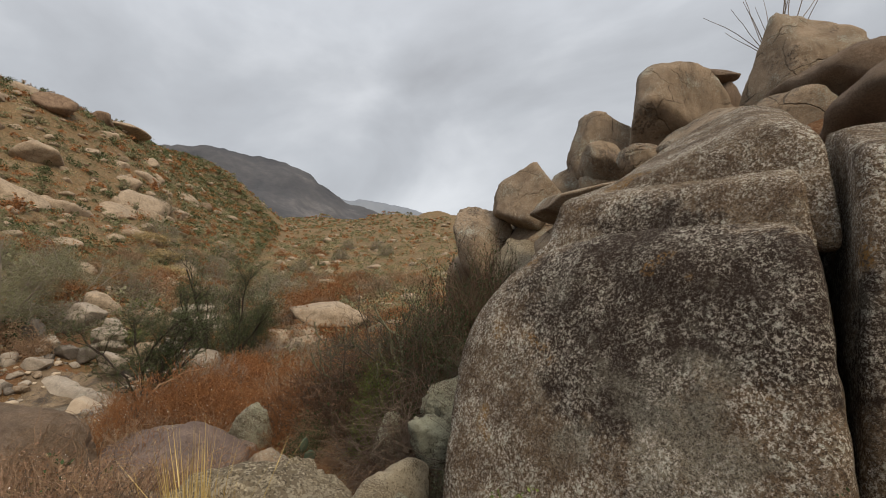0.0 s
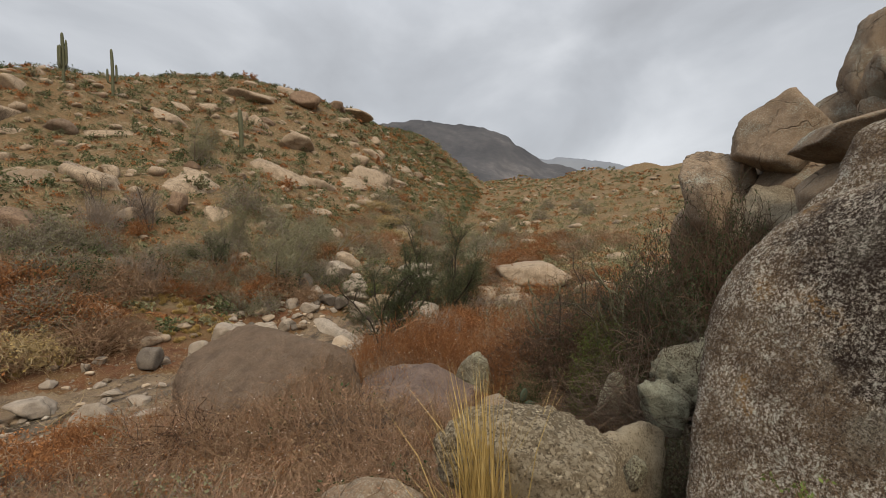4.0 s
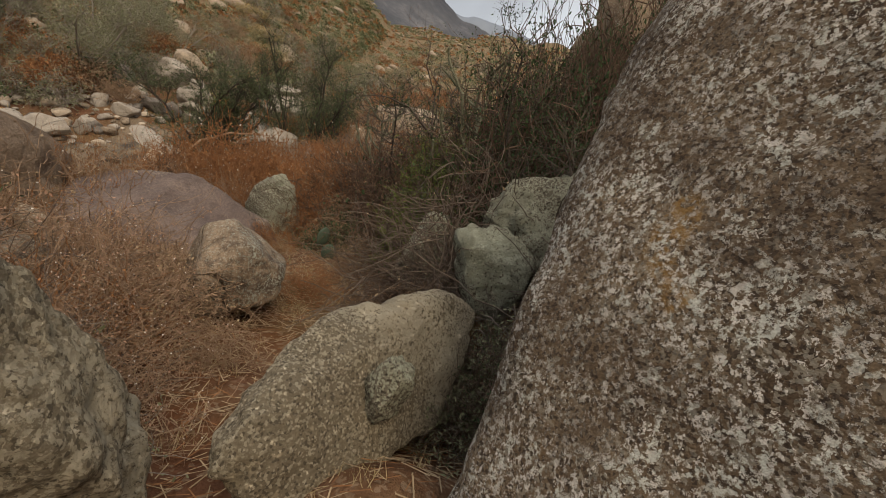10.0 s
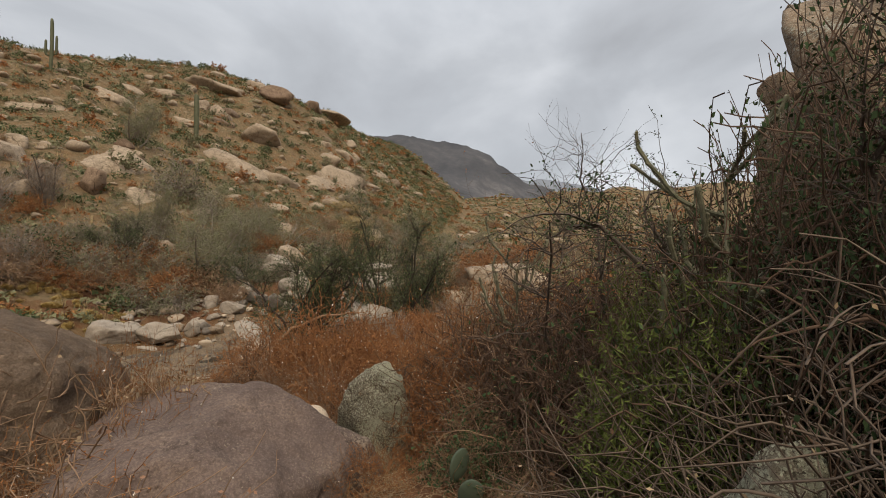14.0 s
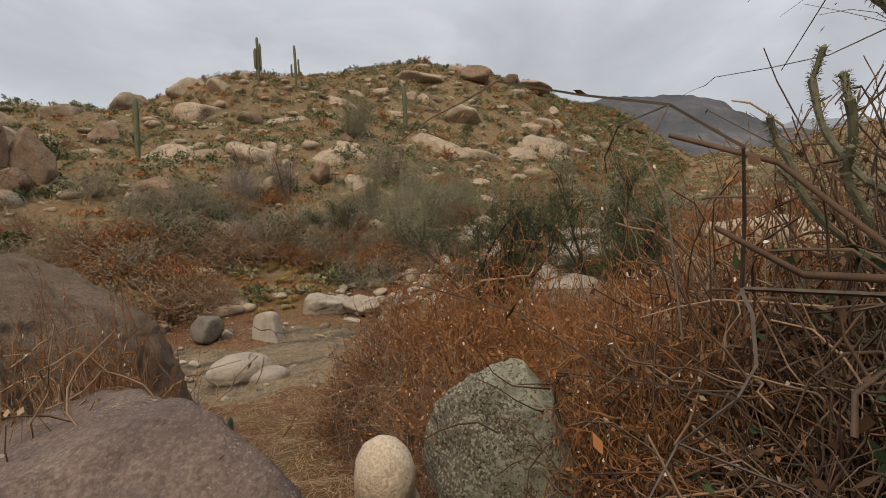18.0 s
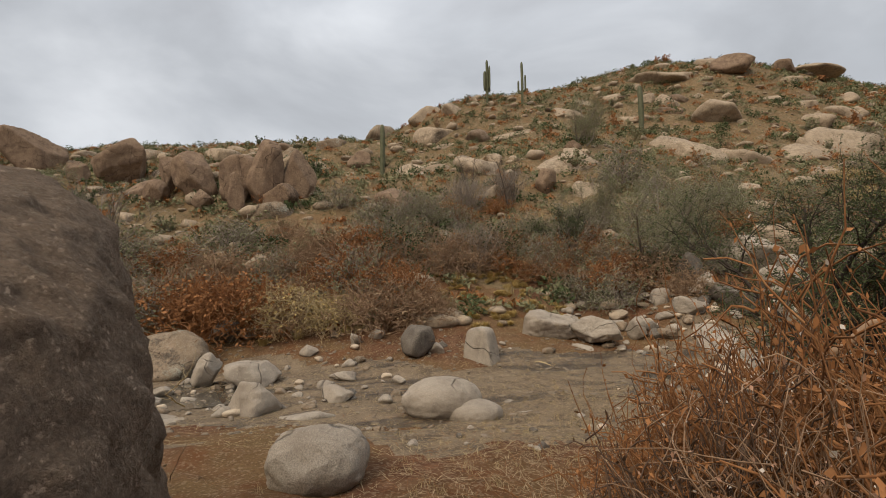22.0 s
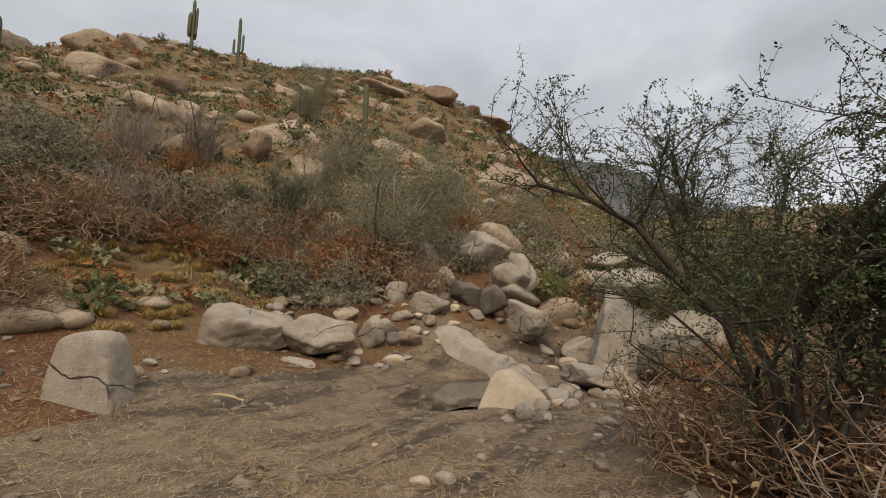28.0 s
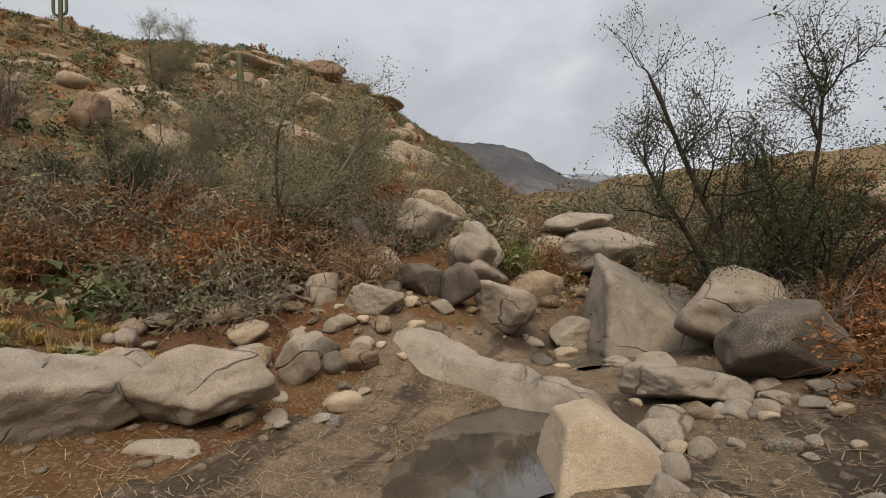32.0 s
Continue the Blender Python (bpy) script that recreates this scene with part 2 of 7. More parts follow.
def wall_material():
    """The great block: brown granite under a patch of black varnish, peppered with pale lichen."""
    k = Nodes("lichen_peppered_granite", 0.95, 0.1)
    big, mid, g = k.noise(0.7, 5, 0.6), k.noise(3.4, 5, 0.65), k.noise(90, 3, 0.7)
    c = k.ramp(mid, (0.3, (0.085, 0.056, 0.034)), (0.5, (0.155, 0.107, 0.065)), (0.7, (0.25, 0.182, 0.113)))
    c = k.mix(k.step(g, 0.35, 0.65, 0.0, 0.55), c, (0.06, 0.042, 0.029))
    stain = k.math("ADD", k.near(2.15, 4.45, 1.75, 0.45, 1.5), k.near(3.0, 3.3, 1.6, 0.1, 0.9))
    stain = k.math("ADD", k.math("MULTIPLY", stain, 0.75), k.step(big, 0.3, 0.7, -0.2, 0.32))
    stain = k.math("ADD", stain, k.step(k.noise(7, 5, 0.7), 0.3, 0.7, -0.22, 0.22))
    stain = k.step(stain, 0.20, 0.42)
    c = k.mix(k.math("MULTIPLY", stain, 0.92), c, (0.024, 0.016, 0.013))
    grey = k.math("ADD", k.near(2.2, 3.9, 0.5, 0.2, 1.3), k.step(k.noise(2.2, 4), 0.35, 0.65, -0.5, 0.5))
    c = k.mix(k.step(grey, 0.35, 0.8, 0.0, 0.5), c, (0.25, 0.235, 0.18))
    fine, dark = k.flecks(95, 0.68, 0.70, 0.6)
    coarse, _o = k.flecks(58, 0.62, 0.64, 1.2)
    rim, _p = k.flecks(27, 0.82, 0.84, 1.3)
    patch = k.step(k.noise(1.9, 5, 0.7), 0.43, 0.58)
    pep = k.step(k.noise(38, 5, 0.85), 0.47, 0.52)
    bare = k.step(stain, 0, 1, 1.0, 0.62)
    coarse, rim, fine = k.math("MULTIPLY", coarse, bare), k.math("MULTIPLY", rim, bare), k.math("MULTIPLY", fine, bare)
    c = k.mix(k.math("MULTIPLY", dark, 0.7), c, (0.036, 0.026, 0.02))
    c = k.mix(k.math("MULTIPLY", fine, k.step(patch, 0, 1, 0.08, 0.5)), c, (0.36, 0.32, 0.25))
    c = k.mix(k.math("MULTIPLY", coarse, k.math("MULTIPLY", pep, k.step(patch, 0, 1, 0.25, 1.0))), c, (0.60, 0.54, 0.46))
    c = k.mix(k.math("MULTIPLY", rim, k.math("MULTIPLY", pep, k.step(patch, 0, 1, 0.2, 1.0))), c, (0.52, 0.50, 0.42))
    o = k.math("MULTIPLY", k.step(k.noise(1.7, 3, 0.5), 0.64, 0.68), k.step(k.noise(34, 3), 0.45, 0.6, 0.0, 0.75))
    c = k.mix(o, c, (0.24, 0.13, 0.035))
    h = k.math("ADD", k.math("MULTIPLY", k.noise(14, 6, 0.7), 1.0), k.math("MULTIPLY", k.math("ADD", fine, coarse), 0.25))
    return k.done(c, k.math("ADD", h, k.math("MULTIPLY", g, 0.3)), 0.9, 0.035)


M_WALL = wall_material()
M_TAN = granite("tan_granite", (0.38, 0.285, 0.195), (0.29, 0.212, 0.142), (0.18, 0.128, 0.085), varnish=0.25, lichen=0.2, grain=30, crack=0.75, streak=0.5)
M_CRUST = granite("yellow_crusted_granite", (0.46, 0.385, 0.26), (0.36, 0.295, 0.195), (0.20, 0.16, 0.11), varnish=0.0, lichen=0.62, lichen_color=(0.58, 0.50, 0.36), grain=50, pebbly=1.1)
M_GREEN = granite("green_lichen_granite", (0.36, 0.325, 0.24), (0.27, 0.235, 0.17), (0.13, 0.102, 0.074), varnish=0.2, lichen=0.85, lichen_color=(0.50, 0.495, 0.36), grain=40, pebbly=0.8)
M_PURPLE = granite("purplish_granite", (0.27, 0.195, 0.15), (0.175, 0.127, 0.105), (0.095, 0.07, 0.062), varnish=0.35, lichen=0.12, lichen_color=(0.40, 0.32, 0.24), grain=35)
M_BROWN = granite("brown_coarse_granite", (0.44, 0.32, 0.225), (0.34, 0.245, 0.17), (0.17, 0.12, 0.085), varnish=0.0, lichen=0.22, lichen_color=(0.36, 0.29, 0.21), grain=38, pebbly=1.8, streak=0.3)
M_CREEK = granite("grey_creek_granite", (0.50, 0.435, 0.35), (0.40, 0.34, 0.27), (0.25, 0.205, 0.16), varnish=0.0, lichen=0.12, lichen_color=(0.52, 0.47, 0.39), grain=55, crack=0.55, streak=0.35)
M_PALE = granite("pale_bleached_granite", (0.66, 0.55, 0.42), (0.56, 0.45, 0.33), (0.40, 0.31, 0.22), grain=50)
M_DARKGREY = granite("dark_grey_granite", (0.23, 0.195, 0.16), (0.165, 0.138, 0.112), (0.095, 0.078, 0.063), lichen=0.2, lichen_color=(0.36, 0.33, 0.28), grain=45, streak=0.4)
M_SLAB = granite("hillside_slab_granite", (0.50, 0.40, 0.29), (0.41, 0.32, 0.225), (0.25, 0.19, 0.13), varnish=0.12, lichen=0.0, grain=8, patch=0.15, crack=0.4, streak=0.4)
M_TOWER = granite("orange_weathered_granite", (0.34, 0.24, 0.16), (0.26, 0.18, 0.12), (0.15, 0.10, 0.07), varnish=0.15, grain=12, patch=0.2, crack=0.45, streak=0.45)


def ground_material():
    k = Nodes("dry_hillside_soil", 1.0, 0.05)
    a = k.noise(0.22, 6, 0.65)
    b = k.noise(2.6, 6, 0.7)
    g = k.noise(28, 4, 0.7)
    soil = k.ramp(b, (0.3, (0.065, 0.030, 0.017)), (0.5, (0.122, 0.058, 0.032)), (0.7, (0.185, 0.098, 0.057)))
    dry = k.ramp(g, (0.3, (0.085, 0.056, 0.028)), (0.7, (0.22, 0.148, 0.068)))
    c = k.mix(k.step(a, 0.42, 0.6, 0.0, 0.75), soil, dry)
    c = k.mix(k.step(k.noise(0.9, 5, 0.7), 0.52, 0.64, 0.0, 0.65), c, (0.14, 0.056, 0.024))
    c = k.mix(k.math("MULTIPLY", k.flecks(30, 0.8, 0.84)[0], 0.45), c, (0.26, 0.19, 0.125))
    return k.done(c, k.math("ADD", b, k.math("MULTIPLY", g, 0.6)), 0.8, 0.08)


def creek_material():
    k = Nodes("damp_creek_sand", 0.95, 0.2)
    b = k.noise(1.3, 6, 0.7)
    g = k.noise(45, 4, 0.75)
    c = k.ramp(b, (0.3, (0.075, 0.053, 0.033)), (0.48, (0.165, 0.118, 0.074)), (0.7, (0.285, 0.21, 0.135)))
    c = k.mix(k.step(g, 0.4, 0.62, 0.0, 0.5), c, (0.05, 0.038, 0.028))
    c = k.mix(k.math("MULTIPLY", k.flecks(45, 0.8, 0.84)[0], 0.5), c, (0.30, 0.235, 0.165))
    run = k.n.new("ShaderNodeVectorMath")
    run.operation = "MULTIPLY"
    run.inputs[1].default_value = (1.5, 0.3, 1.0)
    k.l.new(k.pos, run.inputs[0])
    wet = k.step(k.math("ADD", k.noise(0.8, 5, 0.6, run.outputs[0]), k.step(k.noise(7, 4, 0.7), 0.3, 0.7, -0.05, 0.05)), 0.53, 0.59)
    c = k.mix(k.math("MULTIPLY", wet, 0.72), c, (0.032, 0.023, 0.016))
    k.l.new(k.step(wet, 0, 1, 0.95, 0.38), k.b.inputs["Roughness"])
    return k.done(c, k.math("ADD", k.math("MULTIPLY", b, 0.7), g), 0.7, 0.03)


def hill_material():
    """Stony slope under dry golden grass."""
    k = Nodes("golden_hillside", 1.0, 0.05)
    a, b, g = k.noise(0.35, 6, 0.7), k.noise(3.1, 6, 0.7), k.noise(26, 4, 0.7)
    c = k.ramp(b, (0.3, (0.075, 0.054, 0.034)), (0.5, (0.14, 0.103, 0.063)), (0.7, (0.23, 0.172, 0.104)))
    c = k.mix(k.step(a, 0.45, 0.6, 0.0, 0.6), c, (0.17, 0.092, 0.044))
    c = k.mix(k.step(g, 0.4, 0.65, 0.0, 0.5), c, (0.30, 0.215, 0.115))
    c = k.mix(k.step(k.noise(1.3, 5, 0.7), 0.56, 0.64, 0.0, 0.7), c, (0.30, 0.235, 0.16))
    c = k.mix(k.step(k.noise(1.9, 5, 0.7), 0.52, 0.62, 0.0, 0.75), c, (0.075, 0.072, 0.036))
    return k.done(c, k.math("ADD", b, k.math("MULTIPLY", g, 0.6)), 0.8, 0.12)


def plain(name, c1, c2, scale=20.0, rough=0.9, spec=0.15, hue=0.3, trans=0.0):
    """Bark, twigs, leaves, straw: two tones of noise, shifted a little from one plant to the next."""
    k = Nodes(name, rough, spec)
    c = k.mix(k.step(k.noise(scale, 3), 0.35, 0.65), c1, c2)
    isl = k.n.new("ShaderNodeNewGeometry").outputs["Random Per Island"]
    c = k.mix(k.step(isl, 0, 1, 0.0, 0.45), c, tuple(x * 0.5 for x in c1))
    c = k.mix(k.step(k.rand, 0, 1, 0.0, hue), c, tuple(x * 0.6 for x in c2))
    return k.done(c)


M_SOIL, M_SAND, M_HILL = ground_material(), creek_material(), hill_material()
M_GRAVEL = granite("mixed_creek_gravel", (0.34, 0.275, 0.205), (0.24, 0.19, 0.14), (0.12, 0.095, 0.07), grain=60)
M_TWIG_BROWN = plain("dry_brown_twigs", (0.25, 0.158, 0.098), (0.36, 0.235, 0.146))
M_TWIG_GREY = plain("grey_bare_twigs", (0.215, 0.178, 0.142), (0.35, 0.292, 0.24))
M_TWIG_DARK = plain("dark_bark", (0.045, 0.034, 0.028), (0.085, 0.066, 0.052), 30)
M_TWIG_BARK = plain("gnarled_grey_bark", (0.075, 0.058, 0.046), (0.14, 0.11, 0.088), 30)
M_TWIG_RUST = plain("rust_dry_stems", (0.20, 0.086, 0.036), (0.31, 0.152, 0.064))
M_TWIG_DUSK = plain("grey_brown_twigs", (0.12, 0.088, 0.066), (0.20, 0.152, 0.115))
M_LEAF_BROOM = plain("yellow_green_broom_leaves", (0.10, 0.13, 0.030), (0.18, 0.205, 0.055), 5)
M_TWIG_UMBER = plain("dark_umber_twigs", (0.098, 0.062, 0.043), (0.158, 0.102, 0.070))
M_LEAF_UMBER = plain("withered_umber_leaves", (0.10, 0.058, 0.035), (0.17, 0.10, 0.055), 8)
M_LEAF_RUST = plain("rust_dead_leaves", (0.30, 0.125, 0.045), (0.42, 0.20, 0.085), 8)
M_LEAF_PINK = plain("pinkish_dry_leaves", (0.33, 0.18, 0.11), (0.46, 0.28, 0.19), 8)
M_LEAF_TAN = plain("tan_dead_leaves", (0.30, 0.21, 0.12), (0.45, 0.33, 0.20), 8)
M_LEAF_GREEN = plain("green_small_leaves", (0.062, 0.082, 0.034), (0.115, 0.138, 0.062), 5)
M_LEAF_OLIVE = plain("olive_grey_leaves", (0.178, 0.186, 0.096), (0.30, 0.286, 0.168), 5)
M_LEAF_DARK = plain("dark_green_leaves", (0.041, 0.068, 0.030), (0.074, 0.108, 0.043), 5)
M_LEAF_BRIGHT = plain("bright_green_leaves", (0.10, 0.15, 0.035), (0.17, 0.21, 0.06), 5)
M_STRAW = plain("yellow_straw", (0.42, 0.30, 0.105), (0.58, 0.44, 0.19), 6)
M_STRAW_PALE = plain("pale_dry_grass", (0.36, 0.27, 0.14), (0.50, 0.39, 0.22), 6)
M_PUFF = plain("white_seed_heads", (0.62, 0.54, 0.46), (0.75, 0.68, 0.6), 6)
M_SAGUARO = plain("ribbed_green_cactus_skin", (0.095, 0.105, 0.055), (0.15, 0.15, 0.085), 2.0, 0.7, 0.3)
M_CHOLLA = plain("spiny_cholla_skin", (0.14, 0.14, 0.085), (0.23, 0.21, 0.14), 25)
M_PEAR = plain("blue_green_cactus_pad", (0.075, 0.105, 0.07), (0.11, 0.14, 0.095), 10, 0.7, 0.3)


def water_material():
    k = Nodes("still_creek_water", 0.03, 0.9)
    k.b.inputs["IOR"].default_value = 1.7
    c = k.mix(k.step(k.noise(1.2, 4), 0.4, 0.6), (0.05, 0.042, 0.032), (0.085, 0.07, 0.052))
    return k.done(c, k.noise(5, 3), 0.05, 0.02)


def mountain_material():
    k = Nodes("mountain_painted_haze", 1.0, 0.0)
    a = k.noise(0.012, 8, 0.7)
    # the rock's greys are shifted towards blue to paint haze over the slopes
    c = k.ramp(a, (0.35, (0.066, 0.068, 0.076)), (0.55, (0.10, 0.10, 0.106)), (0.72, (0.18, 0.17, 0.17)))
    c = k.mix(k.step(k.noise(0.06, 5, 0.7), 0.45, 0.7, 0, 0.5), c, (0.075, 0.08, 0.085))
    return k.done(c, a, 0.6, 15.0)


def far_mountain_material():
    k = Nodes("far_ridge_painted_haze", 1.0, 0.0)
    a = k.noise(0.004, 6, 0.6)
    # pale blue tones put the haze of distance straight into the rock colour
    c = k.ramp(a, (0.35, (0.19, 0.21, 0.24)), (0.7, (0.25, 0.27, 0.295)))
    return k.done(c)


M_WATER, M_MOUNT, M_FARMOUNT = water_material(), mountain_material(), far_mountain_material()


# ---- building blocks ----
def hash3(i, j, k, seed):
    h = (i * 374761393 + j * 668265263 + k * 1274126177 + seed * 974711) & 0xFFFFFFFF
    h = ((h ^ (h >> 13)) * 1103515245 + 12345) & 0xFFFFFFFF
    return ((h ^ (h >> 16)) & 0xFFFF) / 65535.0


def vnoise(p, seed=0):
    """Smooth lattice noise in -1..1 for an array of points (n, 3)."""
    p = np.asarray(p, float)
    i = np.floor(p).astype(np.int64)
    f = p - i
    f = f * f * f * (f * (f * 6 - 15) + 10)
    out = 0
    for a in (0, 1):
        for b in (0, 1):
            for c in (0, 1):
                w = (f[:, 0] if a else 1 - f[:, 0]) * (f[:, 1] if b else 1 - f[:, 1]) * (f[:, 2] if c else 1 - f[:, 2])
                out = out + w * hash3(i[:, 0] + a, i[:, 1] + b, i[:, 2] + c, seed)
    return 2 * out - 1


def fbm(p, octaves=4, seed=0, gain=0.5):
    p, amp, out = np.asarray(p, float), 1.0, 0
    for o in range(octaves):
        out = out + amp * vnoise(p * 2.03**o + 17.3 * o, seed + o)
        amp *= gain
    return out


def mesh_of(name, verts, faces, material, smooth=True):
    me = bpy.data.meshes.new(name)
    me.from_pydata([tuple(v) for v in verts], [], faces)
    me.materials.append(material)
    if smooth:
        me.polygons.foreach_set("use_smooth", [True] * len(me.polygons))
    me.update()
    return me


def part(name, me, parent, label=""):
    ob = new(name, me)
    ob.parent = parent
    return tagged(ob, label)


ICO = {}


def ico(level):
    if level not in ICO:
        bm = bmesh.new()
        bmesh.ops.create_icosphere(bm, subdivisions=level, radius=1.0)
        ICO[level] = (np.array([v.co for v in bm.verts]), [tuple(v.index for v in f.verts) for f in bm.faces])
        bm.free()
    return ICO[level]


def stone_mesh(name, material, seed, size=(1, 1, 1), level=4, cuts=12, sharp=34.0, rough=0.05, round_=0.74, fine=0.022):
    """A boulder about its centre: a block cut by random planes, its edges worn round, with lumps and pits."""
    rng = np.random.default_rng(seed)
    d, faces = ico(level)
    n = rng.normal(size=(cuts, 3)) * (1, 1, 0.8)
    n /= np.linalg.norm(n, axis=1, keepdims=True)
    off = rng.uniform(round_ - 0.22, round_ + 0.08, cuts)
    return rock_from_planes(name, material, d, faces, n, off, 1.06, size, seed, sharp, rough, fine, True)


def rock_from_planes(name, material, d, faces, n, off, cap, size, seed, sharp, rough, fine, fill=False):
    inv = np.maximum(d @ np.asarray(n).T / np.asarray(off), 0.02)
    inv = np.concatenate([inv, np.full((len(d), 1), 1.0 / cap)], 1)
    r = 1.0 / (inv**sharp).sum(1) ** (1.0 / sharp)
    v = d * r[:, None]
    if fill:
        v = v / np.abs(v).max(0)
    s = np.asarray(size, float)
    lump = fbm(v * 1.6 + seed * 3.1, 3, seed) * rough + fbm(v * s * 9.0 / max(s.max(), 0.3), 3, seed + 9) * fine
    v = v * (1 + lump)[:, None] * s
    return mesh_of(name, v, faces, material)


class Plant:
    """Collects tubes and leaves for the parts of one plant."""

    def __init__(self, seed):
        self.r = random.Random(seed)
        self.tubes, self.leaves = ([], []), ([], [])

    def tube(self, pts, radii, sides=3):
        v, f = self.tubes
        up = Vector((0.31, 0.17, 0.93))
        base = len(v)
        for k, p in enumerate(pts):
            d = (pts[min(k + 1, len(pts) - 1)] - pts[max(k - 1, 0)]).normalized()
            a = d.cross(up)
            a = a.normalized() if a.length > 1e-4 else Vector((1, 0, 0))
            b = d.cross(a)
            for s in range(sides):
                t = 2 * math.pi * s / sides
                v.append(p + (a * math.cos(t) + b * math.sin(t)) * radii[k])
        for k in range(len(pts) - 1):
            for s in range(sides):
                i, j = base + k * sides + s, base + k * sides + (s + 1) % sides
                f.append((i, j, j + sides, i + sides))

    def leaf(self, p, size, long=1.8, flat=None):
        v, f = self.leaves
        r = self.r
        d = Vector((r.gauss(0, 1), r.gauss(0, 1), r.gauss(0, 0.8)))
        d.normalize()
        if flat is not None:
            d = (d * 0.5 + flat).normalized()
        e = d.cross(Vector((r.gauss(0, 1), r.gauss(0, 1), r.gauss(0, 1))))
        e = e.normalized() * size * 0.5 if e.length > 1e-4 else Vector((size * 0.5, 0, 0))
        d = d * size * long
        n = len(v)
        v.extend((p, p + d * 0.45 + e, p + d, p + d * 0.45 - e))
        f.append((n, n + 1, n + 2, n + 3))

    def blade(self, p, q, w):
        """A thin flat strip from p over a bow to q."""
        v, f = self.leaves
        m = (p + q) * 0.5 + Vector((0, 0, (q - p).length * 0.14))
        s = Vector((-(q - p).y, (q - p).x, 0.001)).normalized() * w
        n = len(v)
        v.extend((p - s, p + s, m + s * 0.8, m - s * 0.8, q))
        f.extend(((n, n + 1, n + 2, n + 3), (n + 3, n + 2, n + 4)))

    def limb(self, p, d, length, r0, r1, wob=0.25, segs=5, lift=0.0, sides=3):
        r = self.r
        pts, radii = [p.copy()], [r0]
        d = d.normalized()
        for k in range(segs):
            d = (d + Vector((r.gauss(0, wob), r.gauss(0, wob), r.gauss(0, wob) + lift))).normalized()
            p = p + d * (length / segs)
            pts.append(p.copy())
            radii.append(r0 + (r1 - r0) * (k + 1) / segs)
        self.tube(pts, radii, sides)
        return pts, d

    def parts(self, parent, names, mats, labels=("", "")):
        for (v, f), name, mat, lab in zip((self.tubes, self.leaves), names, mats, labels):
            if f:
                part(name, mesh_of(name, v, f, mat, False), parent, lab)


def out_dir(r, tilt_lo=0.2, tilt_hi=1.3):
    a, t = r.uniform(0, 2 * math.pi), r.uniform(tilt_lo, tilt_hi)
    return Vector((math.cos(a) * math.sin(t), math.sin(a) * math.sin(t), math.cos(t)))


def shrub(seed, twig, leaf, stems=16, kids=9, height=1.0, spread=1.25, leaves=900, leaf_size=0.035, twig_r=0.006, wob=0.28, fine=3, lift=0.02, puffs=0, name="shrub"):
    """A twiggy desert shrub about one metre high, with its base at the origin."""
    root = new(name)
    g = Plant(seed)
    r = g.r
    tips = []
    for _ in range(stems):
        d = out_dir(r, 0.1, spread)
        pts, dd = g.limb(Vector((r.gauss(0, 0.05), r.gauss(0, 0.05), -0.05)), d, height * r.uniform(0.7, 1.1), twig_r * 2.2, twig_r * 0.8, wob * 0.6, 5, lift)
        for _ in range(kids):
            k = r.randrange(1, 6)
            q, d2 = g.limb(pts[k], (dd + out_dir(r, 0, 1.6) * 1.1), height * r.uniform(0.22, 0.5), twig_r, twig_r * 0.5, wob, 4, lift)
            tips.append(q)
            for _ in range(fine):
                q2, _d = g.limb(q[r.randrange(1, 5)], out_dir(r, 0, 2.0), height * r.uniform(0.08, 0.24), twig_r * 0.55, twig_r * 0.3, wob, 3, lift)
                tips.append(q2)
    for _ in range(leaves):
        q = r.choice(tips)
        a = r.randrange(len(q) - 1)
        g.leaf(q[a].lerp(q[a + 1], r.random()), leaf_size * r.uniform(0.6, 1.3))
    g.parts(root, ("brushwood", "foliage"), (twig, leaf))
    if puffs:
        h = Plant(seed + 5)
        for _ in range(puffs):
            q = r.choice(tips)
            for _ in range(3):
                h.leaf(q[-1] + Vector((r.gauss(0, 0.012), r.gauss(0, 0.012), r.gauss(0, 0.012))), 0.011, 1.2)
        h.parts(root, ("", "seed_fluff"), (None, M_PUFF), ("", "small white dry seed heads"))
        root.children[-1]["kind"] = "stuff"
    return root


def np_mesh(name, v, tris, quads, material):
    """A mesh from arrays of points, triangles and quads."""
    me = bpy.data.meshes.new(name)
    loops = np.concatenate([np.asarray(tris, np.int32).ravel(), np.asarray(quads, np.int32).ravel()])
    nt, nq = len(tris), len(quads)
    me.vertices.add(len(v))
    me.vertices.foreach_set("co", np.asarray(v, np.float32).ravel())
    me.loops.add(len(loops))
    me.loops.foreach_set("vertex_index", loops)
    me.polygons.add(nt + nq)
    me.polygons.foreach_set("loop_start", np.concatenate([np.arange(nt) * 3, nt * 3 + np.arange(nq) * 4]).astype(np.int32))
    me.materials.append(material)
    me.update(calc_edges=True)
    me.validate()
    return me


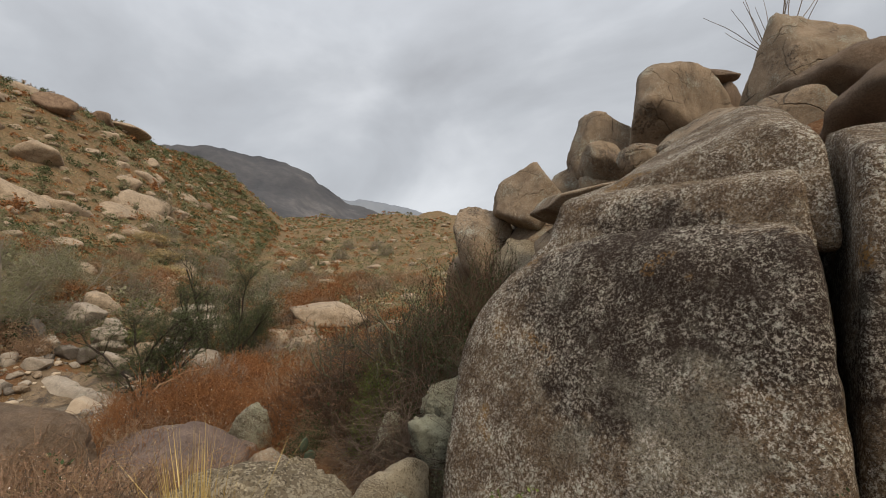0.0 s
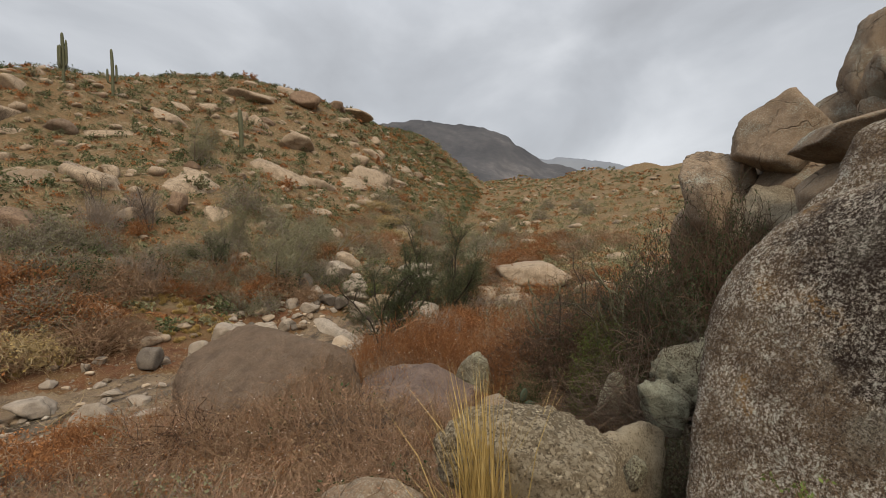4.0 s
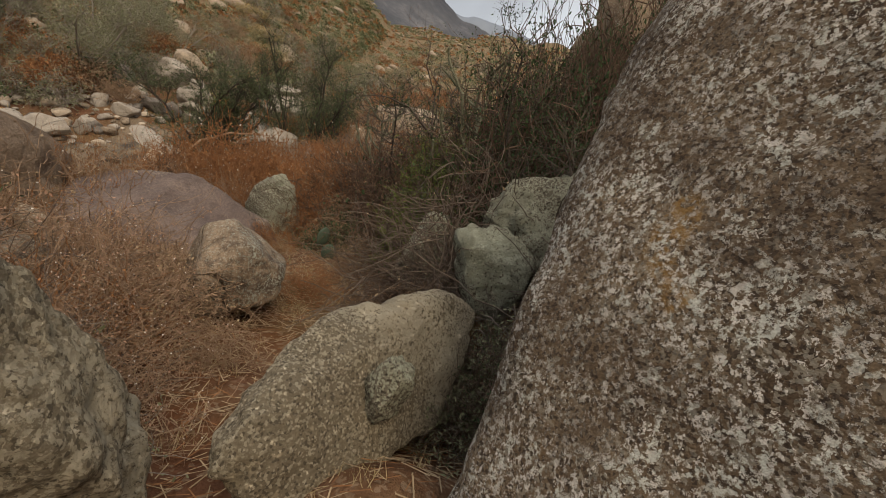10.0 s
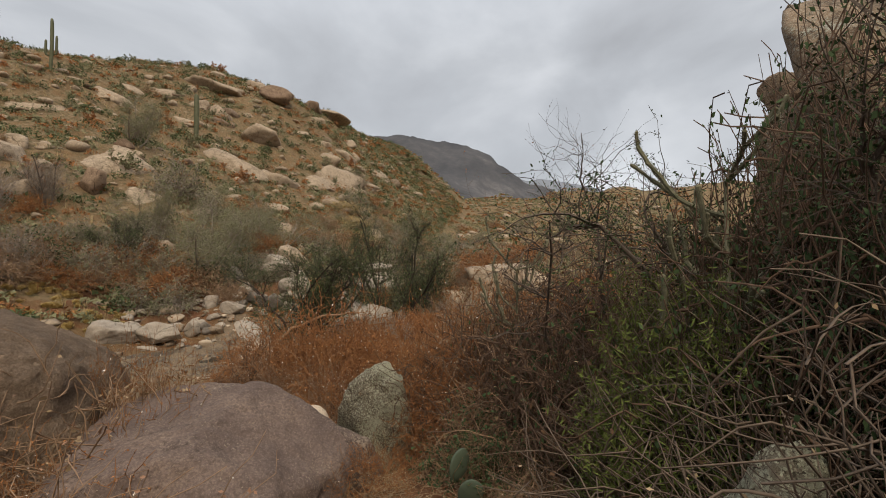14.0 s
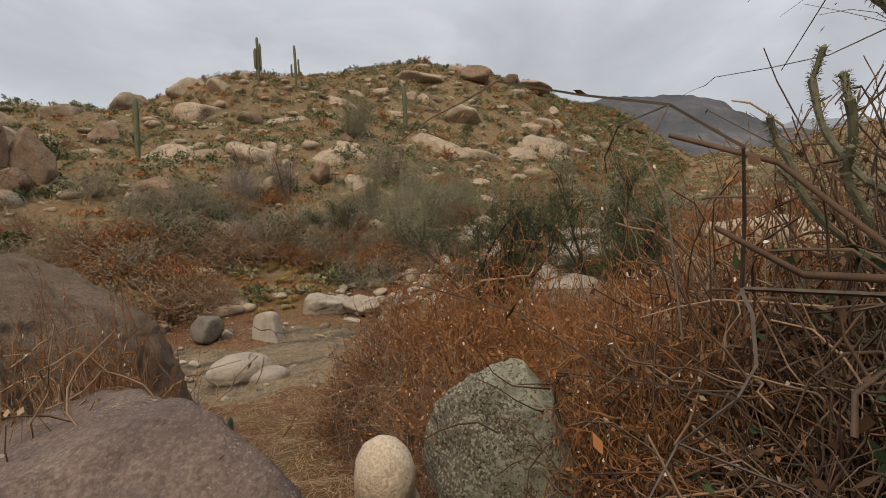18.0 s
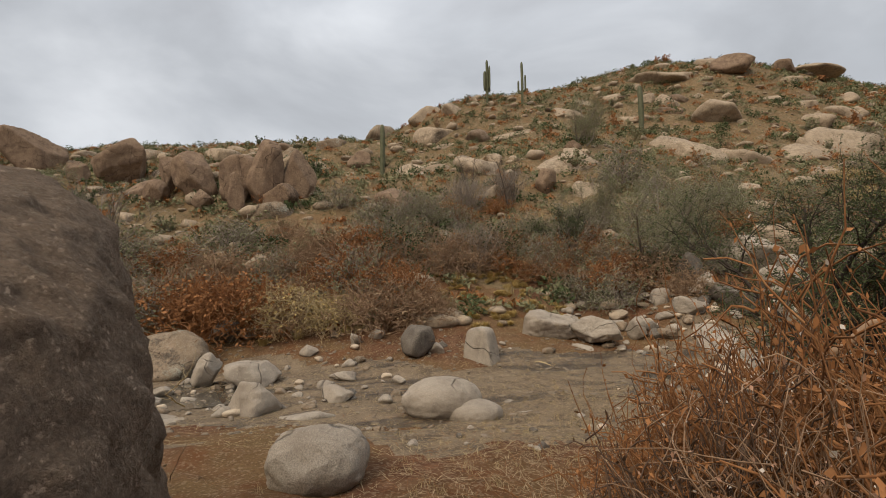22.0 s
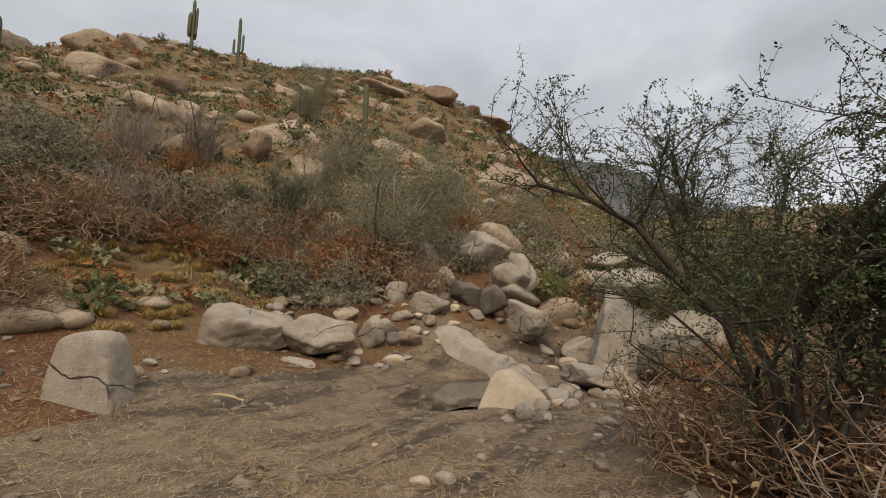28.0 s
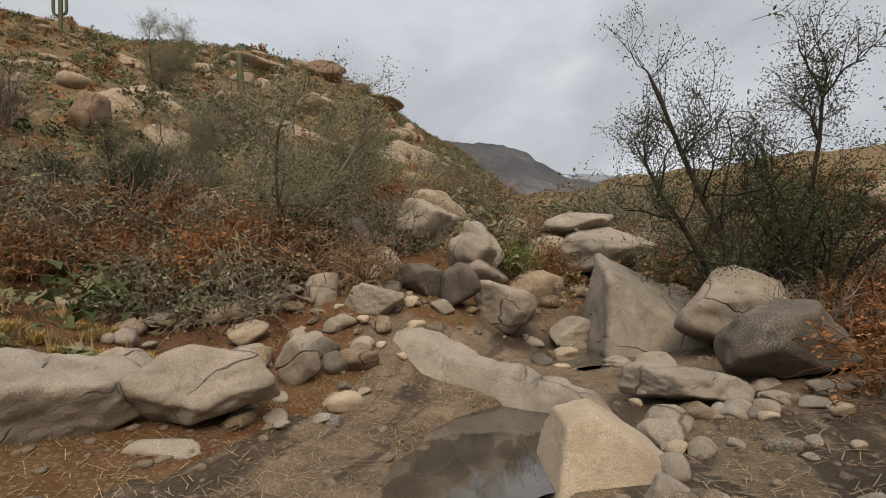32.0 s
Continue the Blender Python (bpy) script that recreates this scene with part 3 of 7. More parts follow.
def strands(rng, p, d, length, segs, wob, droop, r0, r1):
    """Winding three-sided twigs, all at once: points along them, and the vertices and quads of their skin."""
    n = len(p)
    line = [p]
    d = d / np.linalg.norm(d, axis=1, keepdims=True)
    for _ in range(segs):
        d = d + rng.normal(size=(n, 3)) * wob - np.array((0, 0, droop))
        d /= np.linalg.norm(d, axis=1, keepdims=True)
        p = p + d * (length / segs)[:, None]
        line.append(p)
    pts = np.stack(line, 1)
    way = np.gradient(pts, axis=1)
    a = np.cross(way, np.array((0.31, 0.17, 0.93)))
    a /= np.linalg.norm(a, axis=2, keepdims=True) + 1e-9
    b = np.cross(way, a)
    b /= np.linalg.norm(b, axis=2, keepdims=True) + 1e-9
    rad = (r0 + (r1 - r0) * np.linspace(0, 1, segs + 1))[None, :, None]
    v = np.stack([pts + (a * math.cos(t) + b * math.sin(t)) * rad for t in (0, 2.094, 4.189)], 2)
    i = np.arange(n * (segs + 1) * 3).reshape(n, segs + 1, 3)
    j = np.roll(i, -1, 2)
    q = np.stack([i[:, :-1], j[:, :-1], j[:, 1:], i[:, 1:]], 3).reshape(-1, 4)
    return pts, v.reshape(-1, 3), q


def bramble(seed, twig, leaf, twigs=1100, leaves=3600, leaf_size=0.016, r_=0.0028, shape=(1.0, 1.0, 0.85), lump=0.3, reach=0.42, wob=0.34, long=1.8, upward=0.25, puffs=0, name="shrub"):
    """A dense uneven bush of winding twigs that fork from stems at its foot, with small leaves along them."""
    rng = np.random.default_rng(seed)
    root = new(name)
    size = np.array(shape, float)
    d = rng.normal(size=(twigs, 3))
    d[:, 2] = np.abs(d[:, 2]) * 1.1 - 0.12
    d /= np.linalg.norm(d, axis=1, keepdims=True)
    edge = 1 + lump * fbm(d * 2.4 + seed * 1.7, 3, seed, 0.75)
    depth = rng.uniform(0.3, 1.0, twigs) ** 0.42
    p = d * (edge * depth)[:, None] * size * 0.86
    p[:, 2] = np.maximum(p[:, 2], 0.02)
    way = d * 0.6 + rng.normal(size=(twigs, 3)) * 0.7 + np.array((0, 0, upward))
    length = reach * rng.uniform(0.4, 1.15, twigs)
    pts, v, q = strands(rng, p, way, length, 5, wob, 0.05, r_, r_ * 0.5)
    n = 34
    a = rng.uniform(0, 6.283, n)
    out = np.stack([np.cos(a) * size[0] * rng.uniform(0.2, 0.8, n), np.sin(a) * size[1] * rng.uniform(0.2, 0.8, n), size[2] * rng.uniform(0.5, 1.0, n)], 1)
    _s, v2, q2 = strands(rng, rng.normal(size=(n, 3)) * (0.06, 0.06, 0.0) - np.array((0, 0, 0.08)), out, np.linalg.norm(out, axis=1) * 0.85, 6, 0.16, 0.03, r_ * 2.1, r_ * 0.9)
    part("brushwood", np_mesh("brushwood", np.concatenate([v, v2]), np.zeros((0, 3)), np.concatenate([q, q2 + len(v)]), twig), root)["kind"] = "stuff"

    def strewn(count, size_, long_):
        k, s, f = rng.integers(0, twigs, count), rng.integers(0, 5, count), rng.random((count, 1))
        c = pts[k, s] * (1 - f) + pts[k, s + 1] * f
        e = rng.normal(size=(count, 3))
        e /= np.linalg.norm(e, axis=1, keepdims=True)
        g = np.cross(e, rng.normal(size=(count, 3)))
        g /= np.linalg.norm(g, axis=1, keepdims=True) + 1e-9
        w = size_ * rng.uniform(0.55, 1.3, (count, 1))
        e, g = e * w * long_, g * w * 0.5
        return np.stack([c, c + e * 0.45 + g, c + e, c + e * 0.45 - g], 1).reshape(-1, 3), np.arange(count * 4).reshape(-1, 4)

    if leaves:
        part("foliage", np_mesh("foliage", *(lambda vq: (vq[0], np.zeros((0, 3)), vq[1]))(strewn(leaves, leaf_size, long)), leaf), root)
    if puffs:
        vp, qp = strewn(puffs, 0.013, 1.2)
        part("seed_fluff", np_mesh("seed_fluff", vp, np.zeros((0, 3)), qp, M_PUFF), root, "small white dry seed heads")["kind"] = "stuff"
    return root


def tangle(seed, twig, leaf, vines=260, leaves=700, leaf_size=0.03, r_=0.005, flat=0.75, inner=60):
    """A dome of tangled dry vines about one metre high and two across."""
    root = new("shrub")
    g = Plant(seed)
    r = g.r
    runs = []
    for k in range(vines):
        a, t = r.uniform(0, 2 * math.pi), math.acos(r.uniform(0.0, 1.0))
        rad = r.uniform(0.72, 1.0) if k > inner else r.uniform(0.2, 0.7)
        p = Vector((math.cos(a) * math.sin(t) * rad, math.sin(a) * math.sin(t) * rad, math.cos(t) * flat * rad))
        d = Vector((r.gauss(0, 1), r.gauss(0, 1), r.gauss(0, 0.8)))
        d = (d - p.normalized() * d.dot(p.normalized()) * 0.8)
        q, _d = g.limb(p, d, r.uniform(0.25, 0.7), r_, r_ * 0.5, 0.38, 6, -0.06)
        runs.append(q)
    for _ in range(14):
        g.limb(Vector((r.gauss(0, 0.1), r.gauss(0, 0.1), -0.1)), out_dir(r, 0.1, 1.2), r.uniform(0.6, 1.0), r_ * 3, r_, 0.2, 5)
    for _ in range(leaves):
        q = r.choice(runs)
        a = r.randrange(len(q) - 1)
        g.leaf(q[a].lerp(q[a + 1], r.random()), leaf_size * r.uniform(0.5, 1.3))
    g.parts(root, ("vine_mass", "foliage"), (twig, leaf))
    return root


def desert_tree(seed, bark, leaf, height=3.0, trunks=3, leaves=5000, leaf_size=0.03, lean=(0, 0, 0), kids=7, twigs=5, r0=0.06, spread=0.8, bare=False, wob=0.16):
    """A many-stemmed desert tree: trunks, limbs, fine drooping twigs and clumps of tiny leaves."""
    root = new("tree")
    g, h = Plant(seed), Plant(seed + 1)
    r = g.r
    ends = []
    for _ in range(trunks):
        d = (out_dir(r, 0.15, spread) + Vector(lean)).normalized()
        pts, dd = g.limb(Vector((r.gauss(0, 0.06), r.gauss(0, 0.06), -0.15)), d, height * r.uniform(0.75, 1.0), r0, r0 * 0.35, wob, 7, 0.02, 6)
        for _ in range(kids):
            k = r.randrange(2, 8)
            f = 1 - 0.09 * k
            q, d2 = h.limb(pts[k], dd * 0.6 + out_dir(r, 0.3, 1.7), height * r.uniform(0.25, 0.5) * f, r0 * 0.32, r0 * 0.12, wob * 1.3, 6, 0.0, 4)
            for _ in range(twigs):
                q2, d3 = h.limb(q[r.randrange(1, 7)], d2 * 0.5 + out_dir(r, 0.2, 1.9), height * r.uniform(0.10, 0.24), r0 * 0.12, r0 * 0.05, 0.3, 5, -0.04, 3)
                for _ in range(3):
                    q3, _d = h.limb(q2[r.randrange(1, 6)], d3 + out_dir(r, 0.2, 2.2), height * r.uniform(0.05, 0.11), r0 * 0.05, r0 * 0.03, 0.3, 3, -0.05, 3)
                    ends.append(q3)
                ends.append(q2)
    v, f = g.tubes
    part("trunk", mesh_of("trunk", v, f, bark), root)
    if not bare:
        for _ in range(leaves):
            q = r.choice(ends)
            a = r.randrange(len(q) - 1)
            h.leaf(q[a].lerp(q[a + 1], r.random()) + Vector((r.gauss(0, 0.02), r.gauss(0, 0.02), r.gauss(0, 0.02))), leaf_size * r.uniform(0.5, 1.2), 2.2)
    h.parts(root, ("branchwork", "crown"), (bark, leaf))
    return root


def grass_clump(seed, mat, blades=260, height=0.9, width=0.0045, spread=0.5, name="grass_clump"):
    root = new(name)
    g = Plant(seed)
    r = g.r
    for _ in range(blades):
        a, t = r.uniform(0, 2 * math.pi), abs(r.gauss(0, spread * 0.6))
        p = Vector((r.gauss(0, 0.05), r.gauss(0, 0.05), -0.05))
        h = height * r.uniform(0.45, 1.05)
        g.blade(p, p + Vector((math.cos(a) * math.sin(t) * h, math.sin(a) * math.sin(t) * h, math.cos(t) * h)), width * r.uniform(0.6, 1.2))
    g.parts(root, ("", "grass_tuft"), (None, mat))
    return root


def ribbed(g, pts, rad, ribs=11):
    """A ribbed cactus column along pts, closed by a dome."""
    v, f = g.tubes
    sides = ribs * 2
    base = len(v)
    up = Vector((0.9, 0.1, 0.05))
    rings = [(p, rad * w) for p, w in pts]
    for k, (p, rr) in enumerate(rings):
        d = (rings[min(k + 1, len(rings) - 1)][0] - rings[max(k - 1, 0)][0]).normalized()
        a = d.cross(up).normalized()
        b = d.cross(a)
        for s in range(sides):
            t = 2 * math.pi * s / sides
            q = rr * (1.0 if s % 2 else 0.84)
            v.append(p + (a * math.cos(t) + b * math.sin(t)) * q)
    for k in range(len(rings) - 1):
        for s in range(sides):
            i, j = base + k * sides + s, base + k * sides + (s + 1) % sides
            f.append((i, j, j + sides, i + sides))


def saguaro(seed, height, rad, arms):
    """arms: (height on the trunk, heading in degrees, reach, rise)."""
    root = new("saguaro_cactus")
    g = Plant(seed)
    col = [(0, 0.8), (0.1, 0.9), (0.4, 1.0), (0.75, 1.0), (0.92, 0.92), (0.975, 0.7), (0.995, 0.35), (1.0, 0.03)]
    ribbed(g, [(Vector((0.02 * height * math.sin(3 * z), 0, z * height - 0.2 * (z == 0))), w) for z, w in col], rad)
    part("trunk", mesh_of("trunk", *g.tubes, M_SAGUARO), root)
    for z, az, reach, rise in arms:
        g = Plant(seed)
        c, s = math.cos(radians(az)), math.sin(radians(az))
        prof = [(0, 0, 0.6), (0.5, -0.03, 0.75), (0.85, 0.02, 0.8), (1.0, 0.12, 0.82), (1.02, 0.5, 0.85), (1.0, 0.85, 0.8), (1.0, 0.97, 0.5), (1.0, 1.0, 0.03)]
        ribbed(g, [(Vector((c * x * reach, s * x * reach, z + y * rise)), w) for x, y, w in prof], rad * 0.85)
        part("arm", mesh_of("arm", *g.tubes, M_SAGUARO), root)
    return root


def ocotillo(seed, rods=14, height=3.0):
    root = new("ocotillo")
    g = Plant(seed)
    for _ in range(rods):
        g.limb(Vector((g.r.gauss(0, 0.06), g.r.gauss(0, 0.06), -0.1)), out_dir(g.r, 0.1, 0.6), height * g.r.uniform(0.6, 1), 0.022, 0.008, 0.07, 7, 0.03, 4)
    g.parts(root, ("rod_cluster", ""), (M_TWIG_GREY, None))
    return root


def cholla(seed, height=1.6, arms=9):
    """A branching cholla: a woody stem with stout, jointed, spiny arms near its top."""
    root = new("cholla_cactus")
    g = Plant(seed)
    r = g.r
    pts, d = g.limb(Vector((0, 0, -0.1)), Vector((0.05, 0, 1)), height * 0.85, 0.02, 0.014, 0.09, 9, 0.02, 7)
    part("stem", mesh_of("stem", *g.tubes, M_CHOLLA), root)

    def joint(p, d, length, rad):
        h = Plant(r.randrange(9999))
        q, dd = h.limb(p, d, length, rad * 0.75, rad, 0.08, 5, 0.05, 7)
        h.tube([q[-1], q[-1] + dd * rad * 0.8], [rad, rad * 0.3], 7)
        for _ in range(150):
            i = r.randrange(len(q) - 1)
            o = Vector((r.gauss(0, 1), r.gauss(0, 1), r.gauss(0, 1))).normalized()
            h.leaf(q[i].lerp(q[i + 1], r.random()) + o * rad * 0.9, 0.0035, 7.0, o * 1.6)
        n0 = len(h.tubes[0])
        v = h.tubes[0] + h.leaves[0]
        f = h.tubes[1] + [tuple(i + n0 for i in face) for face in h.leaves[1]]
        part("cactus_joint", mesh_of("cactus_joint", v, f, M_CHOLLA, False), root)
        return q[-1], dd

    for k in range(arms):
        p = pts[4 + k % 6]
        d = out_dir(r, 0.9, 1.5)
        for _ in range(r.randrange(2, 4)):
            p, d = joint(p, d, height * r.uniform(0.06, 0.11), 0.018)
            if r.random() < 0.6:
                joint(p, (d + out_dir(r, 0.3, 1.3)).normalized(), height * r.uniform(0.03, 0.06), 0.015)
            d = (d + out_dir(r, 0.0, 1.2) * 0.6).normalized()
    return root


class Kind:
    """A kind of thing that is built once, where it is first put, and copied from then on."""

    def __init__(self, build, label, category, group):
        self.build, self.label, self.category, self.group, self.first = build, label, category, group, None

    def put(self, m, label=""):
        if self.first is None:
            self.first = ob = self.build()
            ob.matrix_basis = m
            self.m0 = m
        else:
            ob = copy_thing(self.first, m @ Matrix.Diagonal((*[1 / s for s in self.first.scale], 1)))
        return tagged(ob, label or self.label, self.category, self.group)


def at(x, y, s=1.0, rz=0.0, sink=0.0, tilt=(0, 0), z=None):
    """A pose on the ground at (x, y), with the scale s (a number or three)."""
    s3 = (s, s, s) if isinstance(s, (int, float)) else s
    zz = ground_z(x, y) if z is None else z
    return Matrix.LocRotScale((x, y, zz - sink), Euler((radians(tilt[0]), radians(tilt[1]), radians(rz))), s3)


# ---- the lie of the land ----
POOLS = ((-16.2, 24.7, 1.25, 2.2), (-15.9, 31.2, 2.1, 2.0))

def smooth(a, b, x):
    t = np.clip((x - a) / (b - a), 0, 1)
    return t * t * (3 - 2 * t)


def creek_x(y):
    """The line of the creek bed, which runs up the valley."""
    return np.interp(y, [-60, -5, 4, 12, 18, 24, 31, 42, 100, 300, 1000], [-40, -27, -22.5, -18.3, -16.0, -15.6, -15.4, -15.5, -23, -60, -235])


def height(x, y):
    """The height of the ground, without its fine lumps."""
    x, y = np.asarray(x, float), np.asarray(y, float)
    s = creek_x(y) - x
    floor = np.interp(y, [-200, 8, 32, 37, 45, 60, 100, 300, 600, 3000], [-7, -3.3, -3.2, -1.2, 0.2, 1.0, 4.5, 42, 90, 95])
    # left: the bank, then the hill with its shelf of bare slabs, steeper up the valley
    low = np.interp(s, [0, 2.6, 4.5, 7, 9, 12.5, 19, 27, 41, 53, 62, 90, 300], [0, 0.05, 0.5, 1.1, 1.8, 3.7, 7.3, 12.4, 18.7, 27.8, 31.8, 31.8, 10])
    gain = np.interp(y, [-60, -5, 13, 27, 38, 46, 53, 66], [0.7, 0.78, 0.75, 0.79, 0.87, 0.98, 1.04, 1.0])
    low = np.where(s > 4, low * (1 + (gain - 1) * smooth(20, 45, s)), low)
    high = np.interp(s, [0, 3, 8, 20, 38, 52, 70, 100, 300], [0, 0.4, 3.5, 16, 35, 42, 44, 40, 15]) * np.interp(y, [100, 130, 200, 330, 600], [1, 1.0, 0.92, 0.78, 0.45])
    left = floor + low + (high - low) * smooth(45, 98, y)
    # right: the terraces the walk comes down, and the rocky slope above them
    walk_z = np.interp(y, [-6, 0, 1.2, 3, 5, 7, 10, 12, 13.5, 15, 17.5, 22], [0.75, 0.5, 0.15, -0.55, -0.8, -1.1, -1.5, -1.8, -2.25, -2.6, -2.9, -3.0])
    back = np.interp(x, [-22, -18, -12, -9, -6, -4, -2.2], [1, 1, 0.85, 0.6, 0.35, 0.2, 0.0])
    terrace = walk_z * (1 - back * smooth(-9, 8, y)) + np.minimum(floor + 0.25, walk_z) * back * smooth(-9, 8, y)
    bank = smooth(1.5, 5.5, -s)
    near = np.where(y > 20, floor + bank * 0.35, floor + (np.maximum(terrace, floor) - floor) * bank)
    near = np.maximum(near, np.interp(x, [-1.2, 0.8], [-9, -1.15]) - 0.1 * np.clip(y - 16, 0, 60))
    foot = np.interp(y, [-30, 2, 4.6, 6, 8, 12, 17, 22, 34, 60, 400], [4, 2.6, 2.0, 1.5, 0.9, 0.6, 1.1, 3.0, 7, 6, -30])
    q = np.clip(x - foot, 0, None)
    right = near + np.interp(q, [0, 0.8, 2.4, 4.5, 9, 20, 60, 200], [0, 0.55, 2.6, 4.3, 6.4, 8.5, 14, 20]) * np.interp(y, [-30, 3, 8, 17, 24, 36, 60, 120], [0.5, 0.55, 0.95, 1.0, 0.5, 0.06, 0.04, 0.1])
    left = left + smooth(25, 31, y) * (1 - smooth(38, 60, y)) * np.interp(s, [0, 1.5, 3, 5, 9], [0, 0.4, 1.3, 1.9, 1.3])
    z = np.where(s > 0, left, right)
    for bx, by, br, bh in ((0.75, 7.5, 0.8, 0.6), (0.05, 5.3, 0.45, 0.3)):
        z = z + bh * np.exp(-(((x - bx) ** 2 + (y - by) ** 2) / br**2))
    for px, py, rx, ry in POOLS:
        dip = np.clip(1 - ((x - px) / rx) ** 2 - ((y - py) / ry) ** 2, 0, 1)
        z = z - 0.3 * np.sqrt(dip) * np.minimum(1, dip * 6)
    return z


def lumps(x, y):
    p = np.stack([x, y, np.zeros_like(x)], 1)
    s = np.abs(creek_x(y) - x)
    wild = smooth(2.5, 9, s)
    return fbm(p * 0.9, 3, 3) * (0.03 + 0.05 * wild) + fbm(p * 0.13, 3, 7) * (0.9 * smooth(12, 35, s)) + fbm(p * 0.45, 2, 5) * 0.14 * wild + fbm(p * 0.022, 4, 11) * 6.0 * smooth(110, 320, y)


TX, TY, TS = -112.0, -32.0, 0.25
tab_x, tab_y = np.meshgrid(np.arange(TX, 14, TS), np.arange(TY, 165, TS))
TABLE = (height(tab_x.ravel(), tab_y.ravel()) + lumps(tab_x.ravel(), tab_y.ravel())).reshape(tab_x.shape).tolist()


FX, FY, FS = -260.0, 20.0, 4.0
far_x, far_y = np.meshgrid(np.arange(FX, 220, FS), np.arange(FY, 600, FS))
FAR_TABLE = (height(far_x.ravel(), far_y.ravel()) + lumps(far_x.ravel(), far_y.ravel())).reshape(far_x.shape).tolist()


def far_ground_z(x, y):
    return FAR_TABLE[min(max(round((y - FY) / FS), 0), len(FAR_TABLE) - 1)][min(max(round((x - FX) / FS), 0), len(FAR_TABLE[0]) - 1)]


def ground_z(x, y):
    """The ground's height at one place, from a table of it."""
    a, b = (x - TX) / TS, (y - TY) / TS
    i, j = min(max(int(a), 0), len(TABLE[0]) - 2), min(max(int(b), 0), len(TABLE) - 2)
    a, b = min(max(a - i, 0), 1), min(max(b - j, 0), 1)
    r0, r1 = TABLE[j], TABLE[j + 1]
    return (r0[i] * (1 - a) + r0[i + 1] * a) * (1 - b) + (r1[i] * (1 - a) + r1[i + 1] * a) * b


# ---- ground, mountains, water ----
def graded(stops):
    """Grid lines whose step grows from stop to stop: (place, step)."""
    out = [stops[0][0]]
    for (a, sa), (b, sb) in zip(stops, stops[1:]):
        while out[-1] < b:
            t = (out[-1] - a) / (b - a)
            out.append(out[-1] + sa + (sb - sa) * t)
    return np.array(out)


gx = graded([(-1500, 120), (-300, 15), (-110, 2.0), (-60, 1.1), (-30, 0.5), (-23, 0.22), (3, 0.22), (8, 0.5), (40, 3), (300, 40), (1500, 120)])
gy = graded([(-900, 120), (-100, 10), (-30, 1.2), (-4, 0.35), (0, 0.2), (33, 0.22), (42, 0.5), (75, 1.2), (140, 2.5), (300, 12), (1700, 110)])
X2, Y2 = np.meshgrid(gx, gy)
fx, fy = X2.ravel(), Y2.ravel()
gz = height(fx, fy) + lumps(fx, fy)
nx, ny = len(gx), len(gy)
i0 = (np.arange(ny - 1)[:, None] * nx + np.arange(nx - 1)[None, :]).ravel()
faces = np.stack([i0, i0 + 1, i0 + nx + 1, i0 + nx], 1)
g_me = bpy.data.meshes.new("ground")
g_me.from_pydata(np.stack([fx, fy, gz], 1).tolist(), [], faces.tolist())
g_me.materials.append(M_SOIL)
g_me.materials.append(M_SAND)
g_me.materials.append(M_HILL)
cx, cy = fx[i0] + 0.1, fy[i0] + 0.1
bed = np.abs(creek_x(cy) - cx) + 1.1 * vnoise(np.stack([cx * 0.5, cy * 0.5, 0 * cx], 1), 4)
trail = np.where((cx > -14) & (cx < -8), 1.2, 0)
sand = (bed < 3.6 + trail) & (cy > -10) & (cy < 45)
slope = (creek_x(cy) - cx > 11 + 2.5 * vnoise(np.stack([cx * 0.3, cy * 0.3, 0 * cx], 1), 6)) | (cy > 55)
g_me.polygons.foreach_set("material_index", np.where(sand, 1, np.where(slope, 2, 0)).astype(np.int32))
g_me.polygons.foreach_set("use_smooth", [True] * len(g_me.polygons))
g_me.update()
tagged(new("ground", g_me), "dry brown desert soil with a sandy creek bed", "ground", kind="structure")


def ridge(name, material, crest, depth, seed, lumpy, label):
    """A far mountain: crest points (x, y, z) joined by a rough slope that falls towards the valley and behind."""
    cr = np.array(crest, float)
    n, rows = 160, 26
    t = np.linspace(0, len(cr) - 1, n)
    line = np.stack([np.interp(t, range(len(cr)), cr[:, k]) for k in range(3)], 1)
    d = line[:, :2] / np.linalg.norm(line[:, :2], axis=1, keepdims=True)
    verts = []
    for r in range(rows):
        f = r / (rows - 1) * 1.5 - 0.5
        p = line[:, :2] - d * depth * f
        z = line[:, 2] * np.clip(1 - abs(f) ** 0.9, 0, 1) - 20
        q = np.stack([p[:, 0], p[:, 1], 0 * z], 1)
        z = z + fbm(q * (3.2 / depth), 5, seed, 0.55) * lumpy * (1.0 if r else 0)
        verts += np.stack([p[:, 0], p[:, 1], z], 1).tolist()
    fs = [(r * n + k, r * n + k + 1, (r + 1) * n + k + 1, (r + 1) * n + k) for r in range(rows - 1) for k in range(n - 1)]
    tagged(new(name, mesh_of(name, verts, fs, material)), label, "mountain", kind="structure")


ridge("mountain_ridge", M_MOUNT, [(-520, 640, 169), (-431, 733, 225), (-377, 762, 270), (-321, 787, 282), (-286, 801, 291), (-242, 815, 279), (-182, 830, 250), (-132, 840, 222), (-83, 846, 190), (-14, 850, 162), (52, 849, 132), (150, 845, 96)], 420, 5, 16, "grey rocky desert mountain with haze painted on")
ridge("far_ridge", M_FARMOUNT, [(-330, 1355, 300), (-267, 1374, 322), (-217, 1383, 332), (-151, 1392, 308), (-68, 1399, 308), (12, 1400, 282), (89, 1397, 248), (164, 1390, 234), (249, 1378, 215), (413, 1338, 178), (600, 1250, 120)], 420, 8, 12, "far mountain ridge with pale blue haze painted on")
